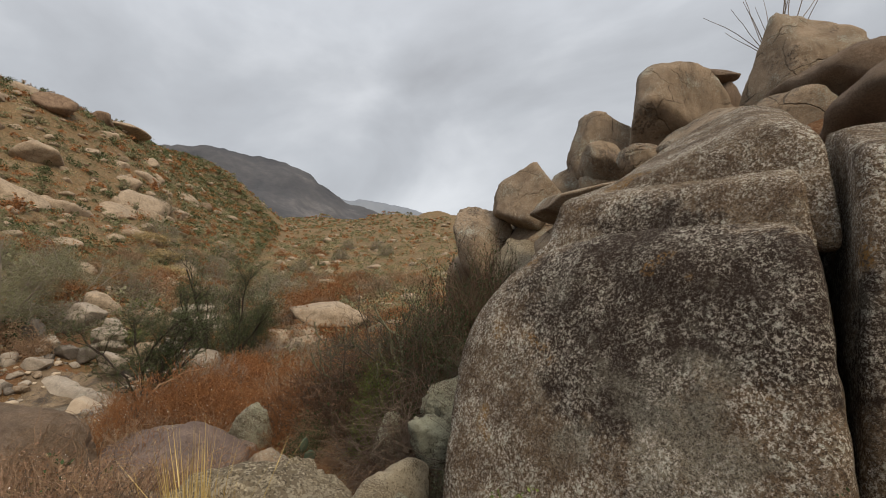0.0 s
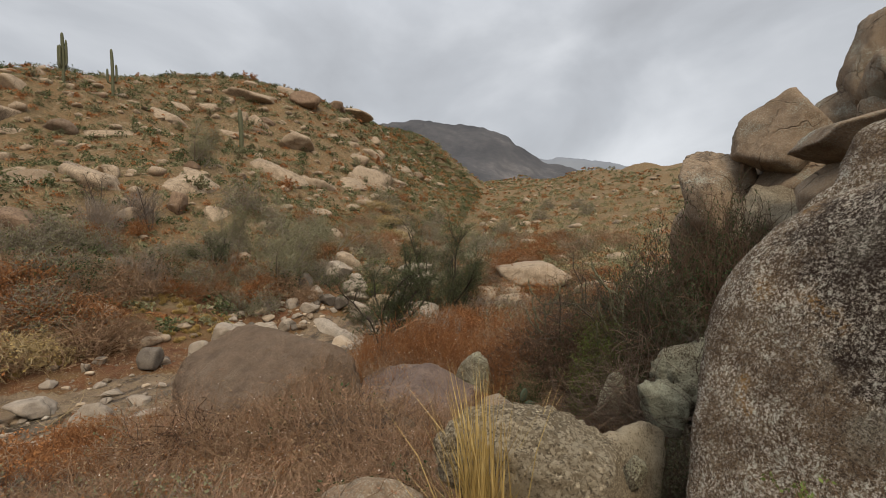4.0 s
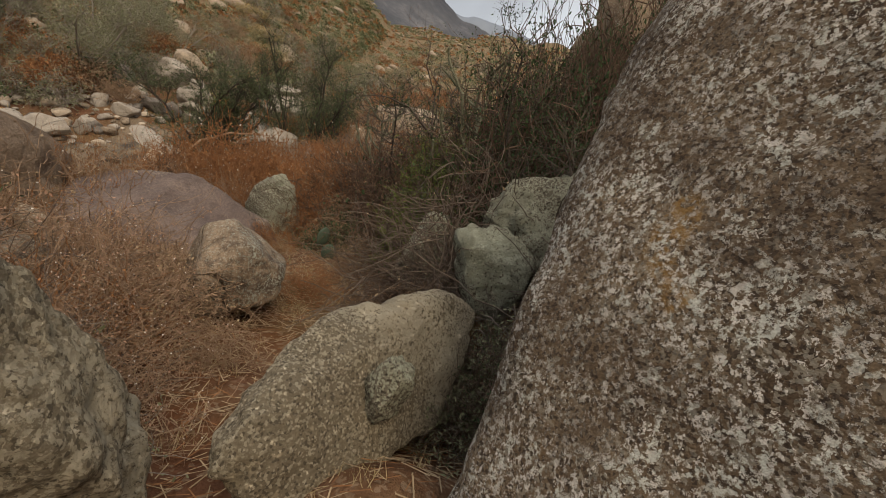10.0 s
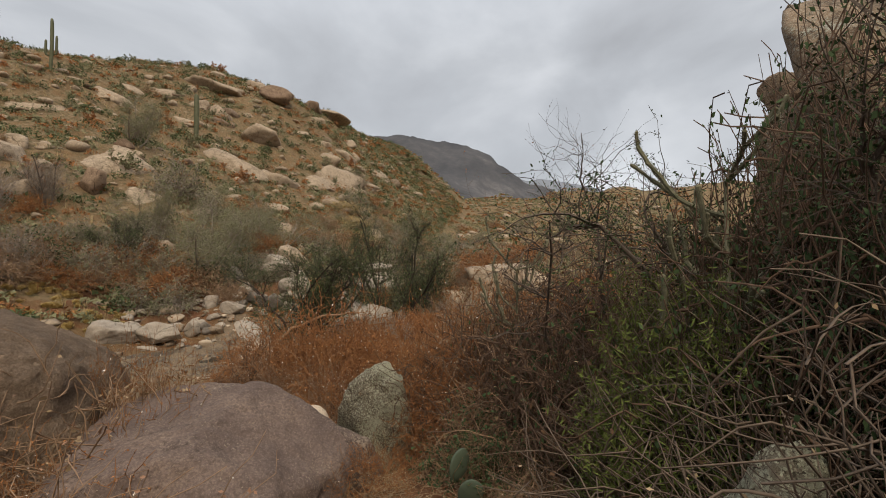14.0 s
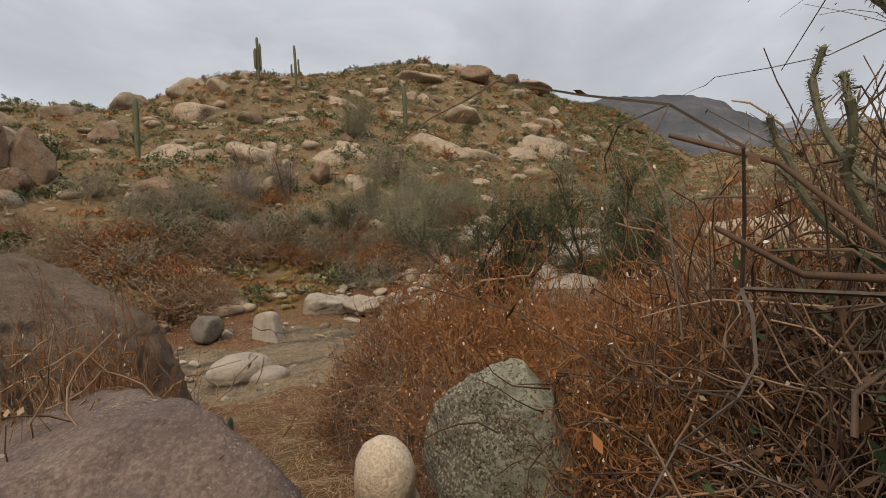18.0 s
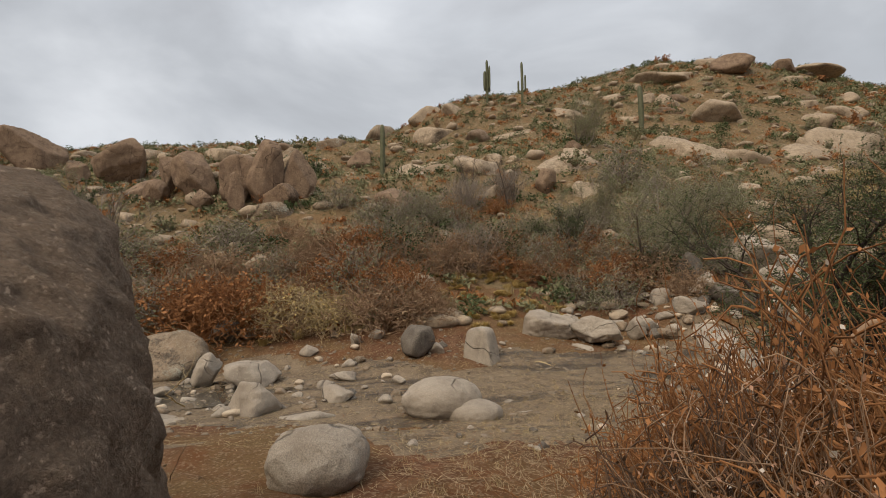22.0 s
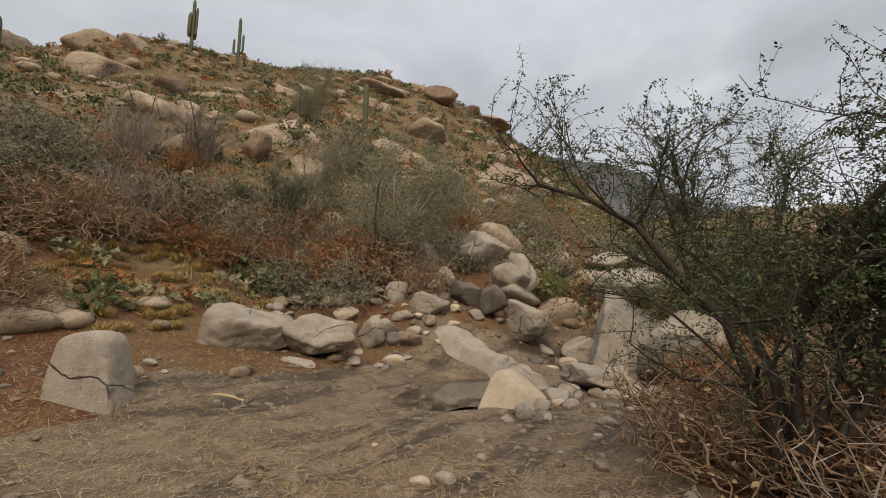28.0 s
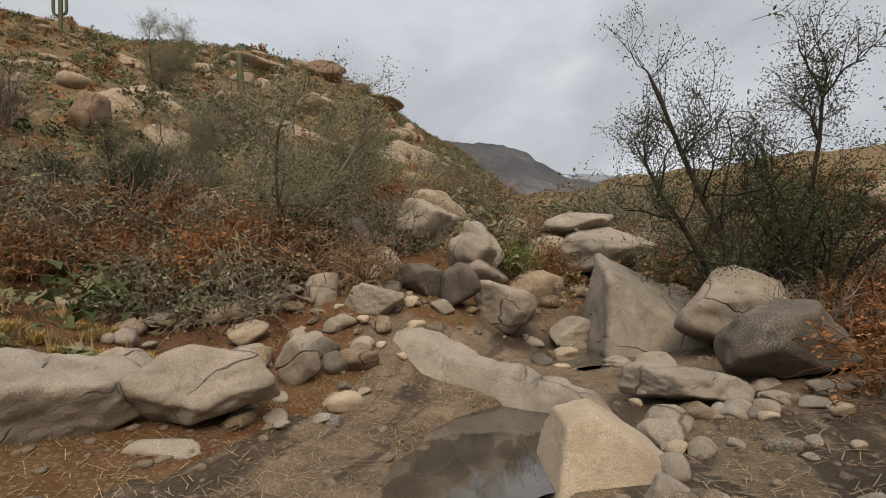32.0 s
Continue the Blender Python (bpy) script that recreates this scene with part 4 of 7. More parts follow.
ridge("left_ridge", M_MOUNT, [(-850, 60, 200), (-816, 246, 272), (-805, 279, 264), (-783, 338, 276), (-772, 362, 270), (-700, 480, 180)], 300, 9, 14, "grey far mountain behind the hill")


def block(name, material, centre, planes, seed, label, level=6, sharp=18.0, rough=0.015, fine=0.006, cap=8.0, parent=None):
    """A great block of rock: planes are (normal, distance from the centre)."""
    n = np.array([p[0] for p in planes], float)
    n /= np.linalg.norm(n, axis=1, keepdims=True)
    d, faces = ico(level)
    me = rock_from_planes(name, material, d, faces, n, [p[1] for p in planes], cap, (1, 1, 1), seed, sharp, rough, fine)
    ob = new(name, me)
    ob.matrix_basis = Matrix.Translation(centre)
    return tagged(ob, label, "rock")



# ---- the great lichen-stained rock that the trail goes round ----
FRONT, BACK, DOWN = (-0.742, -0.561, 0.366), (0.6, 0.8, 0.0), (0, 0, -1)
WALL = Vector((2.9, 5.3, 0.4))


def face(centre, u, v, n, off):
    """A plane for a block about centre, given by the great block's own axes: to the side, up its front, out of its front."""
    way = (Vector((0.603, -0.797, 0)) * u + Vector((0.292, 0.221, 0.931)) * v + Vector(FRONT) * n)
    return way, (off - way.dot(Vector(centre) - WALL)) / way.length


APRON = (2.35, 5.9, 2.0)
block("rock_wall", M_WALL, WALL, [(FRONT, 1.711), face(WALL, -0.9, 0.45, 0.4, 1.70 + 0.4 * 1.68), face(WALL, -0.47, 0.88, 0.45, 1.82 + 0.45 * 1.64), face(WALL, -0.1, 0.7, 0.71, 1.06 + 0.71 * 1.66), ((-0.67, 0.742, -0.14), 1.79), ((-0.12, -0.2, 0.97), 2.2), ((0.78, -0.62, 0), 1.42), (BACK, 2.2), (DOWN, 2.0), ((-0.6, -0.4, 0.75), 2.42)], 2, "great granite block with dark varnish and pale lichen crusts")
block("rock_apron", M_WALL, APRON, [(FRONT, 0.62), face(APRON, -0.46, 0.89, 0.3, 1.92 + 0.3 * 1.45), face(APRON, -0.75, 0.5, 0.4, 1.62 + 0.4 * 1.4), ((0.603, -0.797, 0), 0.9), (BACK, 2.0), ((-0.67, 0.742, -0.14), 1.2), (DOWN, 1.5)], 3, "sloping granite apron behind the great block", 5)
block("rock_ledge", M_WALL, (3.4, 5.0, 2.3), [(FRONT, 0.78), ((-0.6, 0.75, 0.2), 1.6), ((-0.22, -0.22, 0.95), 0.74), ((0.78, -0.62, 0), 0.87), (BACK, 2.4), (DOWN, 0.7)], 4, "granite ledge lying on the great block", 5)
block("rock_dome", M_WALL, (3.95, 5.3, 2.9), [(FRONT, 0.85), ((-0.55, 0.75, 0.35), 1.3), ((-0.45, -0.1, 0.89), 0.70), ((0.1, -0.5, 0.86), 0.95), ((0.78, -0.62, 0), 0.85), (BACK, 2.0), (DOWN, 0.8)], 6, "rounded tan granite dome above the ledge", 6)
block("rock_shoulder", M_WALL, (4.35, 3.6, 1.2), [((-0.75, 0.62, 0.1), 0.58), ((-0.55, -0.8, 0.25), 0.85), ((-0.1, -0.3, 0.95), 1.8), ((0.8, -0.5, 0.2), 1.7), (BACK, 2.2), (DOWN, 1.6)], 8, "dark cracked granite shoulder beside the great block", 5, 18.0, 0.03, 0.012)
block("brown_boulder", M_BROWN, (-7.55, 9.2, -0.95), [((-0.2, 0.97, 0.12), 2.05), ((0.75, 0.6, 0.25), 1.75), ((0.85, -0.45, 0.25), 1.85), ((0.2, 0.35, 0.92), 1.25), ((-0.8, 0.5, 0.2), 2.45), ((-0.6, -0.75, 0.1), 2.0), ((0.2, -0.95, 0.2), 1.9), ((-0.1, -0.45, 0.88), 0.95), (DOWN, 1.6)], 10, "huge coarse brown granite boulder beside the trail", 7, 10.0, 0.035, 0.016)



# ---- boulders and stones that can be told apart ----
STONES = [(-7.55, 9.2, 2.0), (2.9, 5.3, 2.6), (-17.2, 27.3, 1.9)]


def stone(name, material, x, y, z, size, rz, seed, label, level=4, cuts=12, sharp=30.0):
    if material in (M_CRUST, M_GREEN):
        me = stone_mesh(name, material, seed, size, level + 1, max(cuts, 1), sharp, 0.08, 0.74, 0.045)
    elif material == M_CREEK and cuts > 6:
        me = stone_mesh(name, material, seed, size, level, 14, max(sharp, 26.0), 0.07, 0.74, 0.03)
    else:
        me = stone_mesh(name, material, seed, size, level, max(cuts, 1), sharp) if cuts else stone_mesh(name, material, seed, size, level, 1, sharp, 0.03, 1.2)
    ob = new(name, me)
    ob.matrix_basis = pose(x, y, z, 0, 0, rz)
    STONES.append((x, y, max(size[:2])))
    return tagged(ob, label, "rock")


def slab(x, y, w, l, seed):
    """A bare slab that lies in the slope, its long side down the hill."""
    dx, dy = ground_z(x + 1.5, y) - ground_z(x - 1.5, y), ground_z(x, y + 1.5) - ground_z(x, y - 1.5)
    up = Vector((-dx / 3, -dy / 3, 1)).normalized()
    down = Vector((dx, dy, 0))
    down = (down - up * down.dot(up)).normalized()
    side = down.cross(up).normalized()
    thick = 0.55 * min(w, l) + 0.6
    ob = new("granite_slab", stone_mesh("granite_slab", M_SLAB, seed, (w * 1.2, l * 1.2, thick), 5, 12, 22.0, 0.07))
    turn = Matrix((side, down, up)).transposed().to_4x4()
    ob.matrix_basis = Matrix.Translation((x, y, ground_z(x, y) - thick * 0.62)) @ turn
    return tagged(ob, "bare pale granite slab set in the hillside", "rock", "hillside slabs")


stone("boulder", M_TAN, 2.55, 13.47, 1.70, (1.34, 1.16, 1.18), 34, 901, "half-buried granite rock propping another boulder", level=4)
stone("boulder", M_TAN, 2.44, 12.92, 2.97, (0.93, 0.84, 1.24), -6, 224, "sloping pale granite rib below the crest", level=5)
stone("boulder", M_TAN, 4.12, 13.22, 2.96, (1.65, 1.42, 1.05), 34, 911, "half-buried granite rock propping another boulder", level=4)
stone("boulder", M_TAN, 3.91, 12.57, 4.10, (1.15, 1.03, 1.16), -6, 207, "pitted granite boulder on the rocky slope", level=5)
stone("boulder", M_TAN, 8.51, 17.84, 5.23, (2.22, 1.91, 1.44), 34, 921, "half-buried granite rock propping another boulder", level=4)
stone("boulder", M_TAN, 8.12, 17.04, 6.78, (1.54, 1.38, 1.60), -6, 230, "jutting granite boulder on the crest", level=5)
stone("boulder", M_TAN, 6.96, 14.73, 4.26, (1.26, 1.08, 1.23), 34, 931, "half-buried granite rock propping another boulder", level=4)
stone("boulder", M_TAN, 6.73, 14.27, 5.54, (0.87, 0.78, 0.77), -6, 250, "rounded granite boulder on the rocky slope", level=5)
stone("boulder", M_TAN, 10.28, 15.74, 6.85, (2.34, 2.10, 2.62), -6, 208, "big creased granite boulder on the crest", level=5)
stone("boulder", M_TAN, 7.27, 12.63, 4.31, (1.08, 0.93, 0.78), 34, 946, "half-buried granite rock propping another boulder", level=4)
stone("boulder", M_TAN, 7.05, 12.25, 5.12, (0.75, 0.67, 0.51), -6, 231, "rounded granite boulder wedged on the slope", level=5)
stone("boulder", M_BROWN, 12.93, 16.64, 7.37, (1.03, 0.89, 2.16), 34, 956, "half-buried granite rock propping another boulder", level=4)
stone("boulder", M_BROWN, 12.68, 16.33, 9.55, (0.71, 0.64, 0.34), -6, 274, "small dark boulder on the crest", level=5)
stone("boulder", M_TAN, 11.48, 11.56, 7.12, (1.83, 1.64, 2.22), -6, 239, "large smooth granite boulder on the crest", level=5)
stone("boulder", M_BROWN, 10.28, 8.83, 5.61, (1.98, 1.79, 1.31), -6, 217, "large brown granite boulder on the crest", level=5)
stone("boulder", M_TAN, 3.99, 9.85, 2.53, (1.68, 1.45, 0.91), 34, 976, "half-buried granite rock propping another boulder", level=4)
stone("boulder", M_TAN, 3.72, 9.22, 3.47, (1.17, 1.05, 0.52), -6, 257, "low granite slab behind the great block", level=5)
stone("boulder", M_BROWN, 3.23, 17.08, 2.43, (0.67, 0.58, 1.50), 34, 986, "half-buried granite rock propping another boulder", level=4)
stone("boulder", M_BROWN, 3.18, 16.81, 3.97, (0.47, 0.42, 0.52), -6, 254, "dark rock on the slope", level=5)
stone("boulder", M_TAN, 7.97, 10.14, 5.02, (1.48, 1.33, 0.87), -6, 216, "granite boulder behind the dome", level=5)
stone("boulder", M_CRUST, -0.79, 2.88, -0.03, (0.65, 0.56, 0.68), 40, 1001, "half-buried granite rock propping another boulder", level=4)
stone("boulder", M_CRUST, -0.78, 2.72, 0.72, (0.52, 0.42, 0.38), 12, 11, "yellow-grey boulder crusted with lichen beside the trail", level=5)
stone("boulder", M_CRUST, -1.10, 4.72, -0.66, (0.37, 0.40, 0.50), 37, 1011, "half-buried granite rock propping another boulder", level=4)
stone("boulder", M_CRUST, -0.95, 4.50, 0.02, (0.33, 0.33, 0.54), -3, 12, "pointed granite boulder thick with pale lichen", level=5)
stone("boulder", M_TAN, -2.41, 3.81, -0.59, (0.79, 0.68, 0.40), 40, 1021, "half-buried granite rock propping another boulder", level=4)
stone("boulder", M_TAN, -2.21, 3.59, -0.16, (0.55, 0.50, 0.32), -0, 13, "low tan boulder behind the straw grass", level=5)
stone("boulder", M_CRUST, 0.64, 2.65, 0.51, (0.38, 0.21, 0.18), -0, 14, "low lichen-crusted boulder at the foot of the rock wall", level=5)
stone("boulder", M_TAN, -2.00, 7.78, -0.97, (0.65, 0.59, 0.58), -3, 15, "rounded pinkish granite boulder", level=5)
stone("boulder", M_CRUST, -0.16, 6.15, -0.80, (0.46, 1.08, 0.52), -22, 16, "long lichen-spotted boulder at the wall's foot", level=5)
stone("boulder", M_GREEN, -0.10, 5.78, -0.62, (0.16, 0.15, 0.22), -3, 17, "small round green-lichened stone", level=4)
stone("boulder", M_GREEN, 1.17, 8.10, -0.08, (0.88, 0.68, 0.84), 18, 18, "green-lichened granite block leaning on the rock wall", level=5, cuts=8, sharp=16.0)
stone("boulder", M_GREEN, 0.40, 7.22, -0.36, (0.36, 0.30, 0.38), 18, 19, "small green-lichened boulder by the rock wall", level=4, sharp=12.0)
stone("boulder", M_GREEN, -0.25, 8.23, -0.65, (0.30, 0.27, 0.52), 18, 20, "grey-green stone half hidden by twigs", level=4, sharp=12.0)
stone("boulder", M_GREEN, -3.56, 11.89, -1.41, (0.53, 0.48, 0.79), 16, 22, "upright boulder covered with green and black lichen", level=5, cuts=5, sharp=12.0)
stone("boulder", M_TAN, -3.82, 6.91, -1.21, (0.67, 0.58, 0.35), 68, 1071, "half-buried granite rock propping another boulder", level=4)
stone("boulder", M_TAN, -3.59, 6.78, -0.83, (0.47, 0.42, 0.33), 28, 23, "rounded tan boulder behind bare twigs", level=4)
stone("boulder", M_TAN, -2.86, 6.52, -1.14, (0.33, 0.30, 0.26), 28, 24, "low tan boulder under bare twigs", level=4)
stone("boulder", M_TAN, -4.19, 7.78, -1.28, (0.32, 0.27, 0.43), 70, 1086, "half-buried granite rock propping another boulder", level=4)
stone("boulder", M_TAN, -4.09, 7.72, -0.83, (0.22, 0.20, 0.26), 30, 25, "small tan stone in dry vines", level=4)
stone("boulder", M_SLAB, -5.07, 36.92, -0.28, (2.80, 2.24, 1.34), 12, 26, "flat pink granite outcrop in brush", level=4)
stone("boulder", M_SLAB, -21.40, 36.24, 1.42, (1.58, 1.27, 1.17), 30, 27, "pale granite boulder on the valley floor", level=4)
stone("boulder", M_PALE, -4.39, 11.65, -1.86, (0.31, 0.26, 0.39), 67, 1106, "half-buried granite rock propping another boulder", level=4)
stone("boulder", M_PALE, -4.30, 11.57, -1.45, (0.21, 0.21, 0.27), 27, 28, "smooth egg-shaped pale stone beside the trail", level=4, cuts=0)
stone("boulder", M_CREEK, -15.05, 15.47, -2.95, (0.88, 0.66, 0.50), 74, 31, "long smooth grey-white creek boulder", level=5, cuts=0)
stone("boulder", M_CREEK, -14.48, 15.97, -3.15, (0.59, 0.47, 0.30), 74, 32, "rounded grey-white creek boulder", level=5, cuts=0)
stone("boulder", M_CREEK, -14.51, 17.26, -3.39, (0.37, 0.30, 0.21), 74, 33, "small rounded creek stone", level=4, sharp=12.0)
stone("boulder", M_CREEK, -14.84, 17.90, -3.45, (0.42, 0.34, 0.27), 74, 34, "small grey creek stone", level=4, sharp=12.0)
stone("boulder", M_CREEK, -15.43, 17.33, -3.34, (0.31, 0.25, 0.15), 74, 35, "small tan creek stone", level=4, sharp=12.0)
stone("boulder", M_DARKGREY, -20.63, 16.83, -2.33, (0.63, 0.50, 0.59), 74, 37, "dark grey creek-side boulder", level=4)
stone("boulder", M_CREEK, -20.62, 17.42, -2.62, (0.37, 0.30, 0.28), 74, 38, "small grey stone on the creek bed", level=4, sharp=12.0)
stone("boulder", M_CREEK, -22.78, 15.87, -2.28, (0.32, 0.26, 0.20), 74, 39, "small pale stone on the creek bed", level=4, sharp=12.0)
stone("boulder", M_CREEK, -22.47, 15.02, -2.39, (0.20, 0.16, 0.25), 74, 40, "small pale stone on the creek bed", level=4, sharp=12.0)
stone("boulder", M_DARKGREY, -24.84, 10.54, -2.18, (0.57, 0.46, 0.54), 74, 41, "dark grey stone beneath the dead vines", level=4)
stone("boulder", M_CREEK, -24.89, 11.38, -2.24, (0.36, 0.29, 0.31), 74, 42, "grey stone on the creek bed", level=4, sharp=12.0)
stone("boulder", M_TAN, -22.95, 8.77, -2.82, (1.62, 1.30, 0.96), 74, 43, "large pinkish boulder on the creek bed", level=5, cuts=7)
stone("boulder", M_CREEK, -22.53, 5.47, -3.18, (2.73, 1.91, 1.50), 74, 44, "large smooth grey bedrock boulder", level=5, cuts=9, sharp=16.0)
stone("boulder", M_TAN, -27.94, 2.15, -2.42, (2.29, 1.97, 0.78), 114, 1181, "half-buried granite rock propping another boulder", level=4)
stone("boulder", M_TAN, -27.09, 2.59, -1.60, (1.59, 1.27, 0.64), 74, 45, "tan boulder under a green tree", level=4)
stone("boulder", M_CREEK, -20.60, 10.37, -2.86, (0.42, 0.34, 0.53), 74, 46, "grey creek stone on the creek bed", level=4, sharp=12.0)
stone("boulder", M_CREEK, -17.42, 11.54, -3.37, (0.90, 0.81, 0.76), 74, 47, "smooth pale grey bedrock hump", level=5, cuts=8, sharp=9.0)
stone("boulder", M_CREEK, -20.24, 11.70, -3.01, (0.84, 0.76, 0.42), 74, 48, "pale grey bedrock hump", level=4, cuts=8, sharp=9.0)
stone("boulder", M_CREEK, -16.23, 12.77, -3.40, (0.68, 0.62, 0.27), 74, 49, "low pale grey creek rock", level=4, cuts=7, sharp=9.0)
stone("boulder", M_CREEK, -16.70, 9.71, -3.47, (1.18, 0.95, 0.38), 74, 50, "low smooth pale bedrock slab", level=5, cuts=7, sharp=9.0)
stone("boulder", M_CREEK, -17.40, 8.03, -3.40, (0.52, 0.42, 0.20), 74, 51, "low pale creek rock", level=4, sharp=12.0)
stone("boulder", M_CREEK, -11.71, 12.40, -2.65, (0.68, 0.61, 0.48), 79, 52, "speckled grey granite boulder in straw litter", level=5, cuts=3, sharp=7.0)
stone("boulder", M_CREEK, -17.42, 13.57, -3.14, (0.45, 0.36, 0.24), 74, 53, "flat pale stone in the creek bed", level=4, sharp=12.0)
stone("boulder", M_CREEK, -19.67, 14.07, -3.14, (0.41, 0.33, 0.20), 74, 54, "flat pale stone in the creek bed", level=4, sharp=12.0)
stone("boulder", M_CREEK, -18.83, 9.24, -3.21, (0.35, 0.28, 0.19), 74, 55, "pale creek stone on the creek bed", level=4, sharp=12.0)
stone("boulder", M_CREEK, -19.73, 9.38, -3.16, (0.34, 0.27, 0.19), 74, 56, "pale creek stone on the creek bed", level=4, sharp=12.0)
stone("boulder", M_CREEK, -18.87, 10.14, -3.34, (0.27, 0.22, 0.17), 74, 57, "pale creek stone on the creek bed", level=4, sharp=12.0)
stone("boulder", M_CREEK, -15.63, 11.98, -3.45, (0.31, 0.25, 0.24), 74, 58, "lumpy grey stone on the creek bed", level=4, sharp=12.0)
stone("boulder", M_CREEK, -15.36, 11.47, -3.36, (0.25, 0.20, 0.20), 74, 59, "lumpy grey stone on the creek bed", level=4, sharp=12.0)
stone("boulder", M_CREEK, -22.19, 13.41, -2.67, (0.38, 0.30, 0.23), 74, 60, "pale creek stone on the creek bed", level=4, sharp=12.0)
stone("boulder", M_TAN, -27.63, 6.98, -2.04, (0.47, 0.38, 0.30), 74, 61, "tan stone on the creek bed", level=4)
stone("boulder", M_CREEK, -21.43, 22.58, -2.27, (1.09, 0.93, 0.78), 30, 71, "big cracked grey boulder at the creek's edge", level=5, cuts=8, sharp=12)
stone("boulder", M_CREEK, -22.09, 24.14, -2.08, (0.49, 0.42, 0.36), 30, 72, "pale boulder behind the cracked boulder", level=4, sharp=12.0)
stone("boulder", M_CREEK, -20.09, 24.04, -2.31, (0.93, 0.79, 0.58), 30, 73, "blocky pale grey boulder at the creek's edge", level=5, cuts=10, sharp=16.0)
stone("boulder", M_CREEK, -19.88, 25.78, -2.27, (0.44, 0.35, 0.51), 30, 74, "upright grey cobble boulder", level=4, sharp=12.0)
stone("boulder", M_TAN, -19.27, 26.65, -2.49, (0.40, 0.32, 0.26), 30, 75, "square tan stone on the creek bed", level=4)
stone("boulder", M_CREEK, -17.58, 31.32, -1.83, (1.02, 0.91, 0.83), 30, 78, "pale wedge-shaped boulder in the creek", level=5, sharp=12.0)
stone("boulder", M_CREEK, -15.81, 32.81, -2.90, (1.18, 0.94, 0.53), 30, 79, "low pale boulder in the water", level=5, sharp=12.0)
stone("boulder", M_CREEK, -12.16, 30.78, -2.28, (1.47, 1.17, 0.98), 30, 80, "big pale rounded boulder across the creek", level=5, cuts=9, sharp=16.0)
stone("boulder", M_CREEK, -13.80, 26.91, -2.93, (0.97, 0.68, 0.36), 30, 81, "low rounded grey boulder beside the pool", level=5, cuts=7, sharp=9.0)
stone("boulder", M_DARKGREY, -12.08, 27.84, -2.51, (1.28, 0.77, 0.66), 30, 82, "long dark grey rock under the tree", level=5)
stone("boulder", M_CREEK, -14.62, 37.55, -0.62, (2.80, 2.24, 0.93), 30, 83, "big smooth grey bedrock boulder upstream", level=5, cuts=7, sharp=9.0)
stone("boulder", M_CREEK, -15.82, 40.09, -0.12, (2.43, 2.09, 0.81), 70, 1326, "half-buried granite rock propping another boulder", level=4)
stone("boulder", M_CREEK, -15.73, 39.09, 0.73, (1.69, 1.35, 0.57), 30, 84, "grey boulder upstream on the creek bed", level=4, sharp=12.0)
stone("boulder", M_CREEK, -20.78, 33.87, 0.77, (1.30, 1.04, 1.04), 30, 85, "tall pale slab boulder upstream", level=5, cuts=7, sharp=30.0)
stone("boulder", M_CREEK, -18.65, 33.44, -0.18, (0.80, 0.64, 1.10), 30, 86, "grey boulder upstream on the creek bed", level=4, sharp=12.0)
stone("boulder", M_CREEK, -19.80, 28.64, -1.47, (0.86, 0.73, 0.51), 30, 87, "grey boulder pitted with holes", level=5, sharp=12.0)
stone("boulder", M_DARKGREY, -19.41, 30.21, -1.04, (0.79, 0.67, 0.60), 30, 88, "dark streaked creek boulder", level=5)
stone("boulder", M_DARKGREY, -18.45, 30.32, -1.30, (0.62, 0.52, 0.65), 30, 89, "dark streaked creek boulder", level=4)
stone("boulder", M_CREEK, -21.19, 28.52, -1.30, (0.55, 0.44, 0.61), 30, 90, "leaning grey boulder on the creek bed", level=4, sharp=12.0)
stone("boulder", M_CREEK, -18.67, 32.87, -1.10, (1.21, 1.05, 0.61), 70, 1366, "half-buried granite rock propping another boulder", level=4)
stone("boulder", M_CREEK, -18.51, 32.40, -0.44, (0.84, 0.67, 0.67), 30, 91, "rounded grey boulder on the creek bed", level=4, sharp=12.0)
stone("boulder", M_DARKGREY, -21.86, 31.01, 0.08, (0.82, 0.66, 0.92), 30, 92, "dark grey boulder under a small tree", level=4)
stone("boulder", M_CREEK, -20.71, 30.79, -0.47, (0.61, 0.49, 0.49), 30, 93, "dark grey boulder on the creek bed", level=4, sharp=12.0)
stone("boulder", M_PALE, -21.80, 26.46, -1.88, (0.48, 0.38, 0.28), 30, 94, "tan flat stone on the creek bed", level=4, sharp=12.0)
stone("boulder", M_CREEK, -25.62, 26.07, -1.01, (0.46, 0.37, 0.26), 30, 95, "pale flat stone on the bank", level=4, sharp=12.0)
stone("boulder", M_CREEK, -23.84, 26.27, -1.53, (0.52, 0.41, 0.23), 30, 96, "pale flat stone on the bank", level=4, sharp=12.0)
stone("boulder", M_CREEK, -14.21, 25.20, -3.23, (0.32, 0.27, 0.27), 30, 97, "round grey cobble on the creek bed", level=4, sharp=12.0)
stone("boulder", M_CREEK, -12.89, 26.05, -3.07, (0.27, 0.23, 0.20), 30, 98, "round grey cobble on the creek bed", level=4, sharp=12.0)
stone("boulder", M_CREEK, -14.31, 23.63, -3.15, (0.24, 0.20, 0.17), 30, 99, "grey cobble on the creek bed", level=4, sharp=12.0)
stone("boulder", M_CREEK, -22.26, 21.81, -2.88, (0.39, 0.33, 0.24), 30, 100, "tan stone at the creek's edge", level=4, sharp=12.0)
stone("boulder", M_CREEK, -19.90, 23.05, -2.85, (0.51, 0.43, 0.20), 30, 101, "low tan stone in wet sand", level=4, sharp=12.0)
stone("boulder", M_CREEK, -14.13, 25.58, -3.14, (0.30, 0.24, 0.23), 30, 102, "grey cobble on the creek bed", level=4, sharp=12.0)
